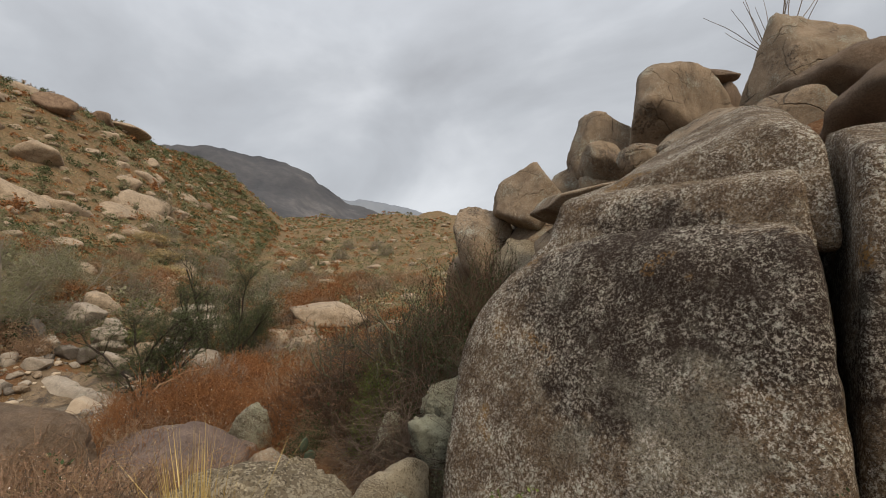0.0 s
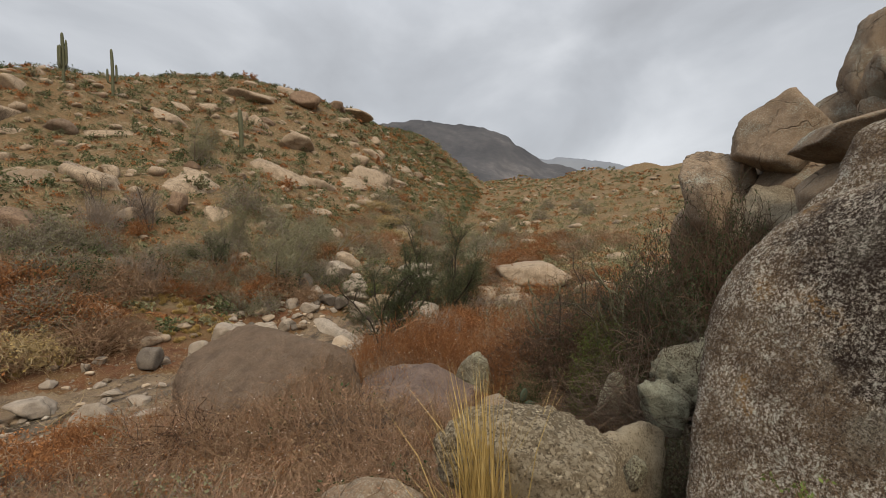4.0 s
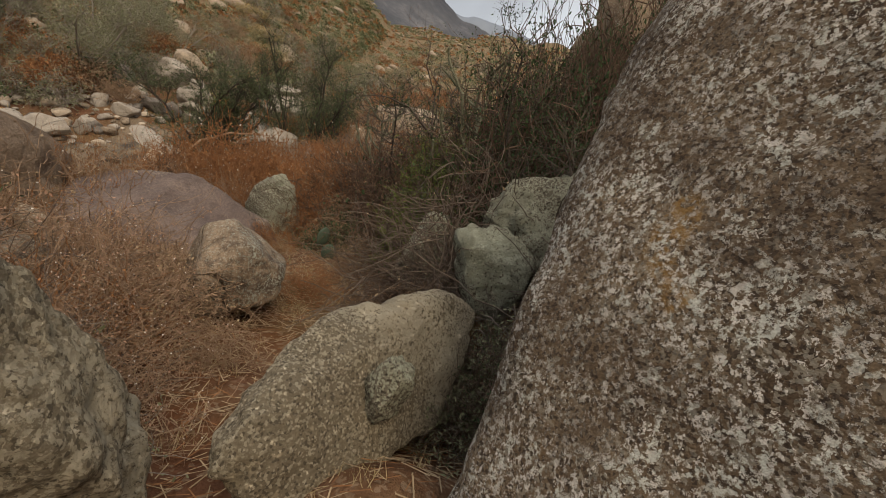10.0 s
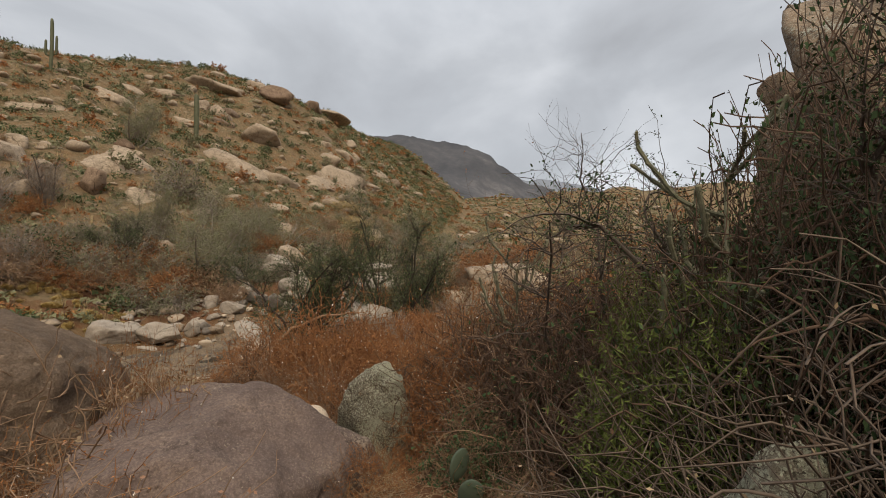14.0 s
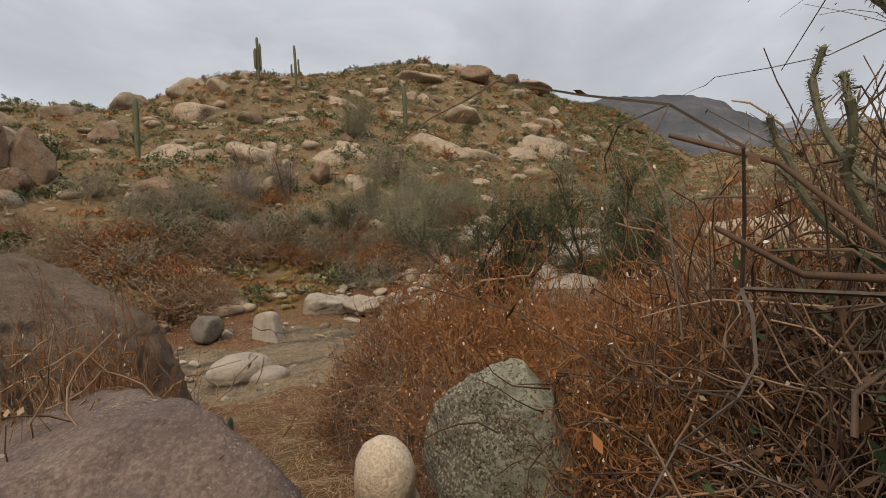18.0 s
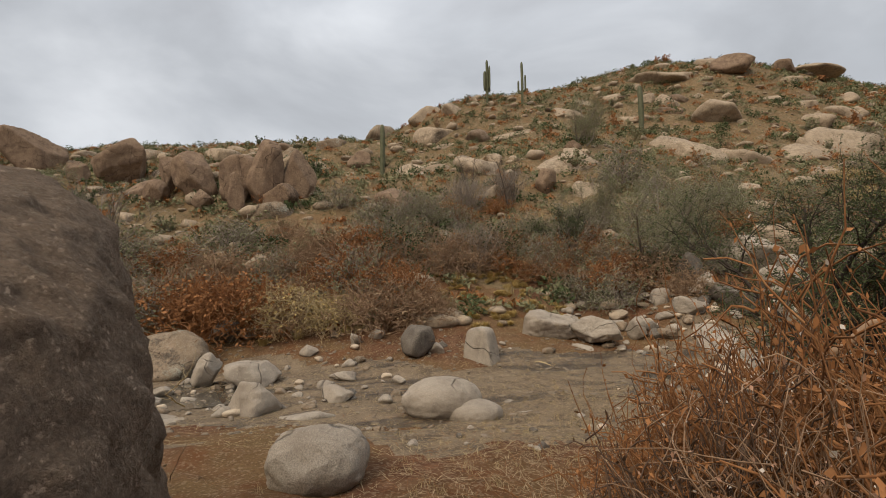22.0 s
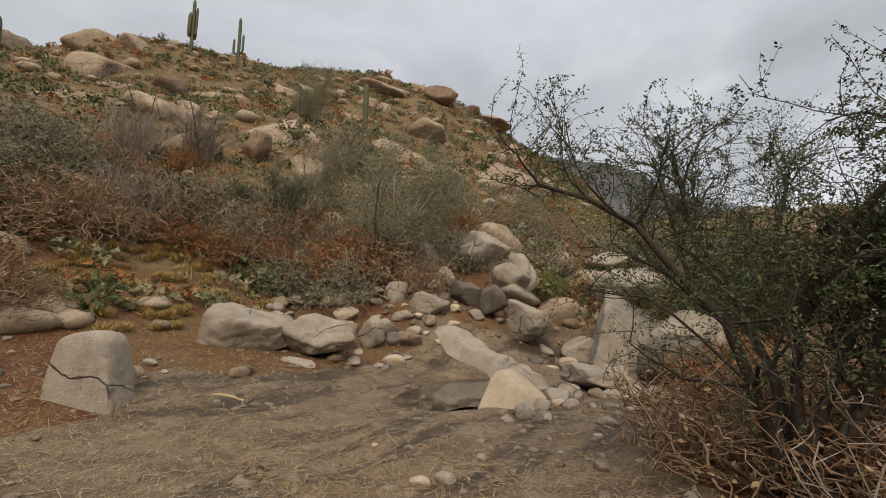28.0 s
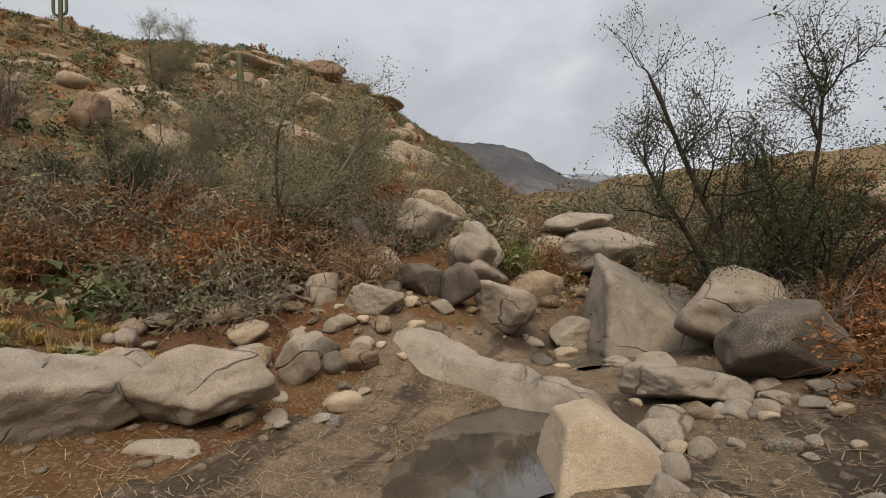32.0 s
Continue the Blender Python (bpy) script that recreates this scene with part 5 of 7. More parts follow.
stone("boulder", M_CREEK, -14.65, 24.13, -3.13, (0.19, 0.15, 0.16), 30, 103, "pale cobble on the creek bed", level=4, sharp=12.0)
stone("boulder", M_CREEK, -13.92, 29.42, -3.07, (0.46, 0.37, 0.24), 30, 104, "pale cobble on the creek bed", level=4, sharp=12.0)
stone("boulder", M_CREEK, -20.44, 22.05, -2.92, (0.25, 0.20, 0.16), 30, 105, "pale cobble on the creek bed", level=4, sharp=12.0)
stone("boulder", M_CREEK, -20.83, 26.91, -2.00, (0.23, 0.18, 0.16), 30, 106, "tan cobble on the creek bed", level=4, sharp=12.0)
stone("boulder", M_TAN, -20.88, 25.85, -2.28, (0.33, 0.26, 0.24), 30, 107, "tan cobble on the creek bed", level=4)
stone("boulder", M_CREEK, -12.52, 27.43, -3.14, (0.34, 0.27, 0.16), 30, 108, "grey cobble on the creek bed", level=4, sharp=12.0)
stone("boulder", M_TOWER, -83.98, -25.53, 17.98, (2.17, 1.63, 2.59), 78, 820, "tall split orange granite outcrop on the hillside", level=5, cuts=9, sharp=60.0)
stone("boulder", M_TOWER, -76.44, -15.39, 16.64, (4.16, 3.12, 3.54), 78, 821, "tall split orange granite outcrop on the hillside", level=5, cuts=9, sharp=60.0)
stone("boulder", M_TOWER, -58.00, -0.50, 11.63, (2.64, 1.98, 2.55), 78, 822, "tall split orange granite outcrop on the hillside", level=5, cuts=9, sharp=60.0)
stone("boulder", M_TOWER, -44.13, 5.61, 7.87, (1.04, 0.78, 1.79), 78, 823, "tall split orange granite outcrop on the hillside", level=5, cuts=9, sharp=60.0)
stone("boulder", M_TOWER, -42.78, 7.35, 7.57, (1.69, 1.27, 2.07), 78, 824, "tall split orange granite outcrop on the hillside", level=5, cuts=9, sharp=60.0)
stone("boulder", M_TOWER, -41.15, 10.41, 7.17, (1.52, 1.14, 1.90), 78, 825, "tall split orange granite outcrop on the hillside", level=5, cuts=9, sharp=60.0)
stone("boulder", M_TOWER, -40.13, 12.16, 7.50, (1.47, 1.10, 2.42), 78, 826, "tall split orange granite outcrop on the hillside", level=5, cuts=9, sharp=60.0)
stone("boulder", M_TOWER, -39.93, 14.20, 7.48, (1.30, 0.97, 2.00), 78, 827, "tall split orange granite outcrop on the hillside", level=5, cuts=9, sharp=60.0)
stone("boulder", M_TOWER, -43.09, 4.85, 6.16, (0.92, 0.69, 1.09), 78, 828, "tall split orange granite outcrop on the hillside", level=5, cuts=9, sharp=60.0)
stone("boulder", M_TOWER, -40.85, 7.99, 5.52, (0.80, 0.60, 0.94), 78, 829, "tall split orange granite outcrop on the hillside", level=5, cuts=9, sharp=60.0)
stone("boulder", M_TOWER, -38.74, 12.93, 5.69, (1.28, 0.96, 0.97), 78, 830, "tall split orange granite outcrop on the hillside", level=5, cuts=9, sharp=60.0)
stone("boulder", M_TOWER, -39.69, 10.14, 5.98, (0.63, 0.47, 1.50), 78, 831, "tall split orange granite outcrop on the hillside", level=5, cuts=9, sharp=60.0)
stone("boulder", M_TOWER, -77.47, -20.04, 14.93, (1.54, 1.15, 1.73), 78, 832, "tall split orange granite outcrop on the hillside", level=5, cuts=9, sharp=60.0)
stone("boulder", M_TOWER, -54.45, -3.44, 9.70, (1.07, 0.80, 1.05), 78, 833, "tall split orange granite outcrop on the hillside", level=5, cuts=9, sharp=60.0)
stone("boulder", M_TOWER, -63.63, 23.44, 15.22, (1.53, 1.38, 1.60), 68, 132, "rounded orange boulder on the hill crest", level=4)
stone("boulder", M_TOWER, -59.40, 87.37, 36.78, (3.52, 3.17, 2.27), 60, 133, "angular orange boulder on the ridge top", level=4, cuts=7, sharp=30.0)
stone("boulder", M_TOWER, -64.36, 109.51, 42.18, (3.31, 2.98, 2.04), 60, 134, "round orange boulder on the ridge top", level=4)
stone("boulder", M_SLAB, -64.12, 119.71, 43.18, (5.33, 4.80, 2.15), 60, 135, "low pale boulder on the ridge top", level=4)
stone("boulder", M_SLAB, -70.10, 83.84, 40.84, (2.06, 1.85, 1.06), 60, 136, "pale boulder on the ridge top", level=4)
stone("boulder", M_SLAB, -66.17, 78.10, 35.78, (6.58, 3.95, 1.97), 60, 137, "broad pale outcrop on the ridge top", level=4)
stone("boulder", M_TOWER, -36.54, 33.05, 7.66, (0.86, 0.78, 1.21), 60, 138, "rounded pink boulder below the slabs", level=4)
stone("boulder", M_SLAB, -49.60, 70.99, 23.23, (3.70, 2.22, 1.83), 60, 139, "dark slab boulder on the hillside", level=4)
stone("boulder", M_TAN, -28.32, 16.09, 0.17, (0.77, 0.61, 0.45), 68, 140, "flat cracked ledge in the brush", level=4)
slab(-59.70, 21.68, 4.05, 2.32, 150)
slab(-56.93, 28.73, 4.89, 3.56, 151)
slab(-42.94, 30.64, 2.25, 3.28, 152)
slab(-40.69, 38.29, 3.14, 2.75, 153)
slab(-34.48, 35.57, 1.34, 1.94, 154)
slab(-45.05, 59.07, 3.69, 4.27, 155)
slab(-42.75, 64.82, 3.54, 3.33, 156)
slab(-57.48, 64.19, 4.02, 2.02, 157)
slab(-40.94, 81.09, 6.00, 3.46, 158)
slab(-47.49, 109.23, 6.57, 2.98, 159)
slab(-56.90, 21.23, 2.27, 1.23, 160)
slab(-62.53, 55.25, 2.25, 2.42, 161)
slab(-58.61, 70.88, 3.19, 2.33, 162)
slab(-57.86, 16.86, 2.05, 1.73, 163)
slab(-57.45, 42.87, 2.57, 1.46, 164)
slab(-52.16, 85.47, 3.81, 1.76, 165)
slab(-62.86, 35.08, 2.60, 1.19, 166)
slab(-64.49, 66.04, 3.30, 1.60, 167)
slab(-40.62, 72.57, 4.31, 1.96, 168)
slab(-46.90, 96.51, 4.95, 2.25, 169)
stone("boulder", M_TAN, 13.97, 16.31, 5.78, (1.44, 1.27, 0.98), 184, 701, "weathered tan granite boulder on the rocky slope", level=4)
stone("boulder", M_BROWN, 5.18, 18.02, 2.26, (1.51, 1.44, 1.03), 99, 702, "weathered tan granite boulder on the rocky slope", level=4)
stone("boulder", M_TAN, 13.06, 10.05, 5.73, (1.03, 0.82, 0.70), 242, 703, "weathered tan granite boulder on the rocky slope", level=4)
stone("boulder", M_TAN, 6.15, 15.02, 3.07, (0.94, 0.80, 0.64), 306, 704, "weathered tan granite boulder on the rocky slope", level=4)
stone("boulder", M_BROWN, 6.10, 11.59, 3.51, (0.86, 0.82, 0.58), 22, 705, "weathered tan granite boulder on the rocky slope", level=4)
stone("boulder", M_CRUST, 3.51, 11.75, 1.93, (1.70, 1.57, 1.15), 74, 706, "weathered tan granite boulder on the rocky slope", level=4)
stone("boulder", M_TAN, 14.97, 8.14, 5.58, (1.05, 0.96, 0.72), 225, 707, "weathered tan granite boulder on the rocky slope", level=4)
stone("boulder", M_BROWN, 12.06, 13.81, 5.17, (0.86, 0.85, 0.59), 148, 708, "weathered tan granite boulder on the rocky slope", level=4)
stone("boulder", M_BROWN, 8.24, 6.08, 4.24, (1.37, 1.28, 0.93), 167, 709, "weathered tan granite boulder on the rocky slope", level=4)
stone("boulder", M_TAN, 10.26, 16.54, 4.97, (0.92, 0.90, 0.63), 149, 710, "weathered tan granite boulder on the rocky slope", level=4)
stone("boulder", M_BROWN, 4.62, 16.08, 2.52, (1.00, 0.89, 0.68), 224, 711, "weathered tan granite boulder on the rocky slope", level=4)
stone("boulder", M_TAN, 14.77, 11.22, 5.62, (0.83, 0.63, 0.56), 86, 712, "weathered tan granite boulder on the rocky slope", level=4)
stone("boulder", M_CRUST, 9.94, 18.60, 4.04, (1.27, 1.13, 0.86), 164, 713, "weathered tan granite boulder on the rocky slope", level=4)
stone("boulder", M_TAN, 8.47, 8.77, 4.97, (1.05, 0.85, 0.72), 227, 714, "weathered tan granite boulder on the rocky slope", level=4)
stone("boulder", M_BROWN, 13.37, 7.41, 4.97, (0.66, 0.59, 0.45), 291, 715, "weathered tan granite boulder on the rocky slope", level=4)
stone("boulder", M_TAN, 7.54, 17.66, 3.68, (1.32, 1.15, 0.90), 47, 716, "weathered tan granite boulder on the rocky slope", level=4)
stone("boulder", M_TAN, 10.35, 8.08, 5.48, (1.03, 0.97, 0.70), 137, 717, "weathered tan granite boulder on the rocky slope", level=4)
stone("boulder", M_CRUST, 10.84, 6.32, 4.70, (0.78, 0.70, 0.53), 206, 718, "weathered tan granite boulder on the rocky slope", level=4)
stone("boulder", M_TAN, 9.93, 12.10, 4.94, (1.55, 1.18, 1.05), 40, 719, "weathered tan granite boulder on the rocky slope", level=4)
stone("boulder", M_BROWN, 12.09, 12.56, 5.28, (0.61, 0.59, 0.42), 43, 720, "weathered tan granite boulder on the rocky slope", level=4)
stone("boulder", M_BROWN, 8.05, 13.99, 4.10, (1.63, 1.61, 1.11), 245, 721, "weathered tan granite boulder on the rocky slope", level=4)
stone("boulder", M_TAN, 12.08, 18.81, 4.63, (1.29, 1.16, 0.88), 160, 722, "weathered tan granite boulder on the rocky slope", level=4)
stone("boulder", M_CRUST, 14.07, 18.82, 4.86, (0.79, 0.73, 0.54), 113, 723, "weathered tan granite boulder on the rocky slope", level=4)
stone("boulder", M_CRUST, 5.38, 9.91, 3.22, (1.29, 1.26, 0.88), 204, 724, "weathered tan granite boulder on the rocky slope", level=4)
stone("boulder", M_BROWN, 14.56, 14.01, 5.31, (0.98, 0.96, 0.67), 132, 725, "weathered tan granite boulder on the rocky slope", level=4)
stone("boulder", M_BROWN, 14.37, 6.61, 4.36, (0.90, 0.81, 0.61), 323, 726, "weathered tan granite boulder on the rocky slope", level=4)
stone("boulder", M_TAN, 13.05, 12.04, 5.42, (0.67, 0.53, 0.46), 131, 727, "weathered tan granite boulder on the rocky slope", level=4)
stone("boulder", M_TAN, 3.95, 13.73, 2.10, (0.62, 0.55, 0.42), 244, 728, "weathered tan granite boulder on the rocky slope", level=4)
stone("boulder", M_TAN, 11.04, 14.91, 4.77, (0.97, 0.93, 0.66), 300, 729, "weathered tan granite boulder on the rocky slope", level=4)
stone("boulder", M_TAN, 10.95, 10.04, 5.24, (1.26, 1.17, 0.86), 59, 730, "weathered tan granite boulder on the rocky slope", level=4)
stone("boulder", M_BROWN, 2.95, 17.90, 0.15, (0.80, 0.64, 0.54), 121, 731, "weathered tan granite boulder on the rocky slope", level=4)
stone("boulder", M_TAN, 4.52, 14.62, 2.39, (0.67, 0.60, 0.45), 306, 732, "weathered tan granite boulder on the rocky slope", level=4)
stone("boulder", M_TAN, 2.74, 14.42, 1.14, (1.02, 0.97, 0.69), 70, 733, "weathered tan granite boulder on the rocky slope", level=4)
stone("boulder", M_TAN, 9.12, 15.67, 4.35, (0.67, 0.55, 0.45), 213, 734, "weathered tan granite boulder on the rocky slope", level=4)
stone("boulder", M_TAN, 6.73, 7.78, 4.08, (0.82, 0.76, 0.56), 33, 735, "weathered tan granite boulder on the rocky slope", level=4)
stone("boulder", M_CRUST, 7.59, 10.92, 4.39, (0.94, 0.92, 0.64), 52, 736, "weathered tan granite boulder on the rocky slope", level=4)
stone("boulder", M_BROWN, 5.63, 13.21, 3.00, (0.89, 0.87, 0.61), 146, 737, "weathered tan granite boulder on the rocky slope", level=4)
stone("boulder", M_TAN, 12.64, 5.92, 4.29, (1.16, 1.05, 0.79), 3, 738, "weathered tan granite boulder on the rocky slope", level=4)
stone("boulder", M_TAN, 11.75, 16.61, 5.28, (0.70, 0.69, 0.48), 315, 739, "weathered tan granite boulder on the rocky slope", level=4)
stone("boulder", M_BROWN, 7.06, 15.95, 3.56, (0.60, 0.56, 0.41), 223, 740, "weathered tan granite boulder on the rocky slope", level=4)
stone("boulder", M_CRUST, 14.41, 9.61, 5.71, (0.67, 0.53, 0.46), 29, 741, "weathered tan granite boulder on the rocky slope", level=4)

# ---- plants ----
G1 = "dry shrubs on the valley floor"
RUST = Kind(lambda: bramble(1, M_TWIG_RUST, M_LEAF_RUST, 420, 1500, 0.034, 0.0085, (0.95, 0.95, 0.85), 0.48, 0.42, name="rust_shrub"), "rust-red dry tangled shrub in the valley", "shrub", G1)
BROWN = Kind(lambda: bramble(2, M_TWIG_BROWN, M_LEAF_TAN, 460, 600, 0.026, 0.0085, (0.9, 0.9, 0.9), 0.48, 0.42, name="brown_shrub"), "brown leafless twiggy shrub in the valley", "shrub", G1)
GREY = Kind(lambda: shrub(3, M_TWIG_GREY, M_LEAF_TAN, 16, 8, 1.0, 1.0, 60, 0.02, 0.006, 0.26, 2, name="bare_shrub"), "grey bare-twigged shrub in the valley", "shrub", G1)
OLIVE = Kind(lambda: bramble(4, M_TWIG_GREY, M_LEAF_OLIVE, 400, 2300, 0.032, 0.0085, (0.9, 0.9, 0.9), 0.48, 0.42, name="olive_shrub"), "olive-green desert shrub with tiny leaves", "shrub", G1)
GREEN = Kind(lambda: bramble(5, M_TWIG_BROWN, M_LEAF_DARK, 400, 2600, 0.032, 0.0085, (0.9, 0.9, 0.85), 0.48, 0.42, name="green_shrub"), "dark green leafy desert shrub", "shrub", G1)
BRIGHT = Kind(lambda: shrub(6, M_TWIG_BROWN, M_LEAF_BRIGHT, 18, 6, 1.0, 0.9, 2500, 0.035, 0.005, 0.2, 2, name="green_shrub"), "bright green leafy creek-side shrub", "shrub", G1)
TAN = Kind(lambda: bramble(7, M_TWIG_BROWN, M_LEAF_TAN, 420, 1300, 0.03, 0.0085, (0.9, 0.9, 0.85), 0.48, 0.42, name="tan_shrub"), "tan dry-leaved shrub in the valley", "shrub", G1)
PUFF = Kind(lambda: shrub(8, M_TWIG_BROWN, M_LEAF_RUST, 18, 8, 1.0, 1.15, 700, 0.022, 0.004, 0.3, 3, 0.0, 260, name="seeding_shrub"), "dry brown shrub dotted with white seed heads", "shrub", G1)
TANG = Kind(lambda: tangle(9, M_TWIG_BROWN, M_LEAF_TAN, 420, 900), "mound of tangled tan dead vines", "dead vines", G1)
TANGD = Kind(lambda: tangle(10, M_TWIG_RUST, M_LEAF_RUST, 560, 1600, 0.03, 0.006), "mound of tangled rusty dead vines", "dead vines", G1)
TANGY = Kind(lambda: tangle(11, M_STRAW_PALE, M_STRAW, 520, 1200, 0.03, 0.006), "mound of matted yellow dry grass", "dry grass", G1)

G2 = "dry brush beside the trail"
RUSTN = Kind(lambda: bramble(51, M_TWIG_RUST, M_LEAF_RUST, 1000, 4200, 0.012, 0.0036, (0.95, 0.95, 0.9), 0.42, 0.36, puffs=200, name="rust_shrub"), "rust-red tangled dry shrub beside the trail", "shrub", G2)
BROWNN = Kind(lambda: bramble(52, M_TWIG_BROWN, M_LEAF_TAN, 780, 900, 0.016, 0.0040, (0.9, 0.9, 0.9), 0.42, 0.4, puffs=140, name="brown_shrub"), "brown leafless twiggy shrub beside the trail", "shrub", G2)
GREYN = Kind(lambda: bramble(53, M_TWIG_DUSK, M_LEAF_TAN, 520, 200, 0.014, 0.0042, (0.85, 0.85, 0.95), 0.4, 0.62, wob=0.26, name="bare_shrub"), "grey bare-twigged shrub beside the trail", "shrub", G2)
OLIVEN = Kind(lambda: bramble(54, M_TWIG_GREY, M_LEAF_OLIVE, 600, 3400, 0.022, 0.0042, (0.9, 0.9, 0.85), 0.42, name="olive_shrub"), "olive-green fine-leaved shrub beside the trail", "shrub", G2)
TANN = Kind(lambda: bramble(57, M_TWIG_BROWN, M_LEAF_TAN, 650, 2300, 0.019, 0.0042, (0.9, 0.9, 0.8), 0.42, name="tan_shrub"), "tan dry-leaved shrub beside the trail", "shrub", G2)
PUFFN = Kind(lambda: bramble(58, M_TWIG_BROWN, M_LEAF_PINK, 850, 2400, 0.012, 0.0034, (0.9, 0.9, 1.0), 0.45, 0.5, puffs=420, name="seeding_shrub"), "dry reddish shrub dotted with white seed heads", "shrub", G2)
GREENN = Kind(lambda: bramble(59, M_TWIG_BROWN, M_LEAF_DARK, 650, 4200, 0.024, 0.0042, (0.9, 0.9, 0.85), 0.42, name="green_shrub"), "dark green fine-leaved shrub beside the trail", "shrub", G2)

RUSTN.put(at(-9.98, 8.42, 1.25, 36))
RUSTN.put(at(-11.59, 8.14, 1.25, 311))
RUSTN.put(at(-8.71, 8.70, 1.25, 109))
TANN.put(at(-6.96, 8.20, 1.10, 128))
GREEN.put(at(-5.48, 7.91, 1.20, 157))
RUSTN.put(at(-10.04, 7.87, 1.25, 344))
RUSTN.put(at(-8.43, 8.06, 1.25, 61))
GREEN.put(at(-4.98, 6.82, 1.20, 76))
RUSTN.put(at(-8.41, 19.16, 1.25, 311))
RUSTN.put(at(-8.96, 25.38, 1.25, 178))
RUST.put(at(-7.10, 30.41, 1.25, 344))
BROWN.put(at(-3.90, 23.81, 1.40, 222))
RUST.put(at(-4.76, 32.61, 1.25, 271))
BROWN.put(at(-1.72, 20.01, 1.40, 317))
OLIVE.put(at(-27.73, 34.25, 1.70, 290))
OLIVE.put(at(-29.96, 32.82, 1.70, 78))
OLIVE.put(at(-21.73, 34.31, 1.70, 158))
GREY.put(at(-21.25, 33.53, 1.90, 104))
OLIVE.put(at(-25.86, 70.69, 3.06, 75))
OLIVE.put(at(-20.68, 107.03, 3.06, 334))
TANG.put(at(-27.79, 58.01, 1.62, 290))
TANG.put(at(-26.22, 47.39, 1.62, 102))
OLIVE.put(at(-27.19, 37.46, 1.70, 242))
GREY.put(at(-35.30, 25.97, 1.90, 337))
RUST.put(at(-34.59, 27.57, 1.25, 149))
OLIVE.put(at(-34.21, 22.27, 1.70, 40))
OLIVE.put(at(-33.19, 23.66, 1.70, 205))
TAN.put(at(-28.86, 17.99, 1.10, 209))
RUST.put(at(-29.28, 21.80, 1.25, 298))
GREY.put(at(-28.08, 22.62, 1.90, 57))
RUST.put(at(-26.46, 26.80, 1.25, 19))
BROWN.put(at(-24.08, 29.03, 1.40, 310))
BRIGHT.put(at(-17.59, 34.15, 1.30, 296))
OLIVE.put(at(-12.29, 51.99, 3.06, 316))
BROWN.put(at(-16.63, 57.80, 2.52, 324))
OLIVE.put(at(-34.46, 72.50, 3.06, 282))
BROWN.put(at(0.43, 70.37, 2.52, 299))
BROWN.put(at(2.96, 60.36, 2.52, 202))
TAN.put(at(-5.58, 64.07, 1.98, 223))
OLIVE.put(at(-1.52, 133.09, 3.06, 174))
OLIVE.put(at(-13.96, 151.42, 3.06, 302))
BROWN.put(at(-23.42, 141.13, 2.52, 96))
RUSTN.put(at(-4.48, 8.73, 1.18, 268))
BROWNN.put(at(-2.87, 6.59, 0.79, 133))
PUFFN.put(at(-2.99, 7.02, 1.08, 168))
RUSTN.put(at(-8.88, 22.47, 1.25, 276))
RUST.put(at(-7.96, 27.17, 1.25, 17))
BROWNN.put(at(-3.97, 20.47, 1.40, 275))
BROWN.put(at(-2.46, 22.20, 1.40, 129))
GREYN.put(at(-1.02, 17.56, 1.90, 120))
OLIVE.put(at(-4.45, 27.15, 1.70, 146))
BROWNN.put(at(-3.60, 17.64, 1.40, 32))
TANG.put(at(-5.89, 9.83, 0.90, 316))
TANG.put(at(-8.61, 10.27, 0.90, 256))
RUSTN.put(at(-9.28, 20.98, 1.25, 125))
BROWNN.put(at(-9.26, 24.59, 1.40, 95))
RUST.put(at(-12.64, 35.09, 1.25, 205))
BROWNN.put(at(-5.23, 20.62, 1.40, 242))
BROWN.put(at(-4.49, 23.09, 1.40, 135))
RUST.put(at(-5.48, 36.09, 1.25, 201))
BROWNN.put(at(-2.67, 17.77, 1.40, 78))
BROWNN.put(at(-1.28, 13.32, 1.38, 84))
OLIVE.put(at(-30.29, 19.96, 1.70, 335))
OLIVE.put(at(-29.89, 17.25, 1.51, 103))
BROWN.put(at(-31.64, 17.43, 1.40, 55))
OLIVE.put(at(-35.55, 21.52, 1.70, 282))
OLIVE.put(at(-29.26, 36.77, 1.70, 103))
OLIVE.put(at(-26.60, 36.62, 1.70, 188))
OLIVE.put(at(-29.24, 68.13, 3.06, 77))
OLIVE.put(at(-30.93, 89.98, 3.06, 203))
GREY.put(at(-35.71, 25.41, 1.90, 271))
GREY.put(at(-35.24, 28.78, 1.90, 235))
TANG.put(at(-27.68, 52.08, 1.62, 115))
RUST.put(at(-27.96, 14.25, 1.25, 262))
TAN.put(at(-24.25, 13.04, 1.10, 289))
TANG.put(at(-8.89, 8.27, 0.87, 63))
BROWN.put(at(-20.69, 29.38, 1.40, 108))
OLIVE.put(at(-22.53, 27.11, 1.70, 193))
OLIVE.put(at(-21.73, 33.26, 1.70, 62))
BROWNN.put(at(-3.58, 5.87, 1.39, 41))
GREYN.put(at(-3.82, 6.23, 1.31, 65))
GREYN.put(at(-3.15, 6.23, 0.91, 90))
BROWNN.put(at(-4.12, 17.13, 1.40, 326))
GREYN.put(at(-0.14, 10.99, 1.44, 274))
GREYN.put(at(0.53, 14.32, 1.90, 242))
BROWNN.put(at(-1.55, 11.52, 1.03, 270))
RUSTN.put(at(-7.70, 16.61, 1.25, 68))
RUSTN.put(at(-7.31, 16.12, 1.25, 116))
RUSTN.put(at(-6.48, 16.59, 1.25, 189))
RUSTN.put(at(-5.83, 17.16, 1.25, 265))
RUST.put(at(-16.77, 35.54, 1.25, 93))
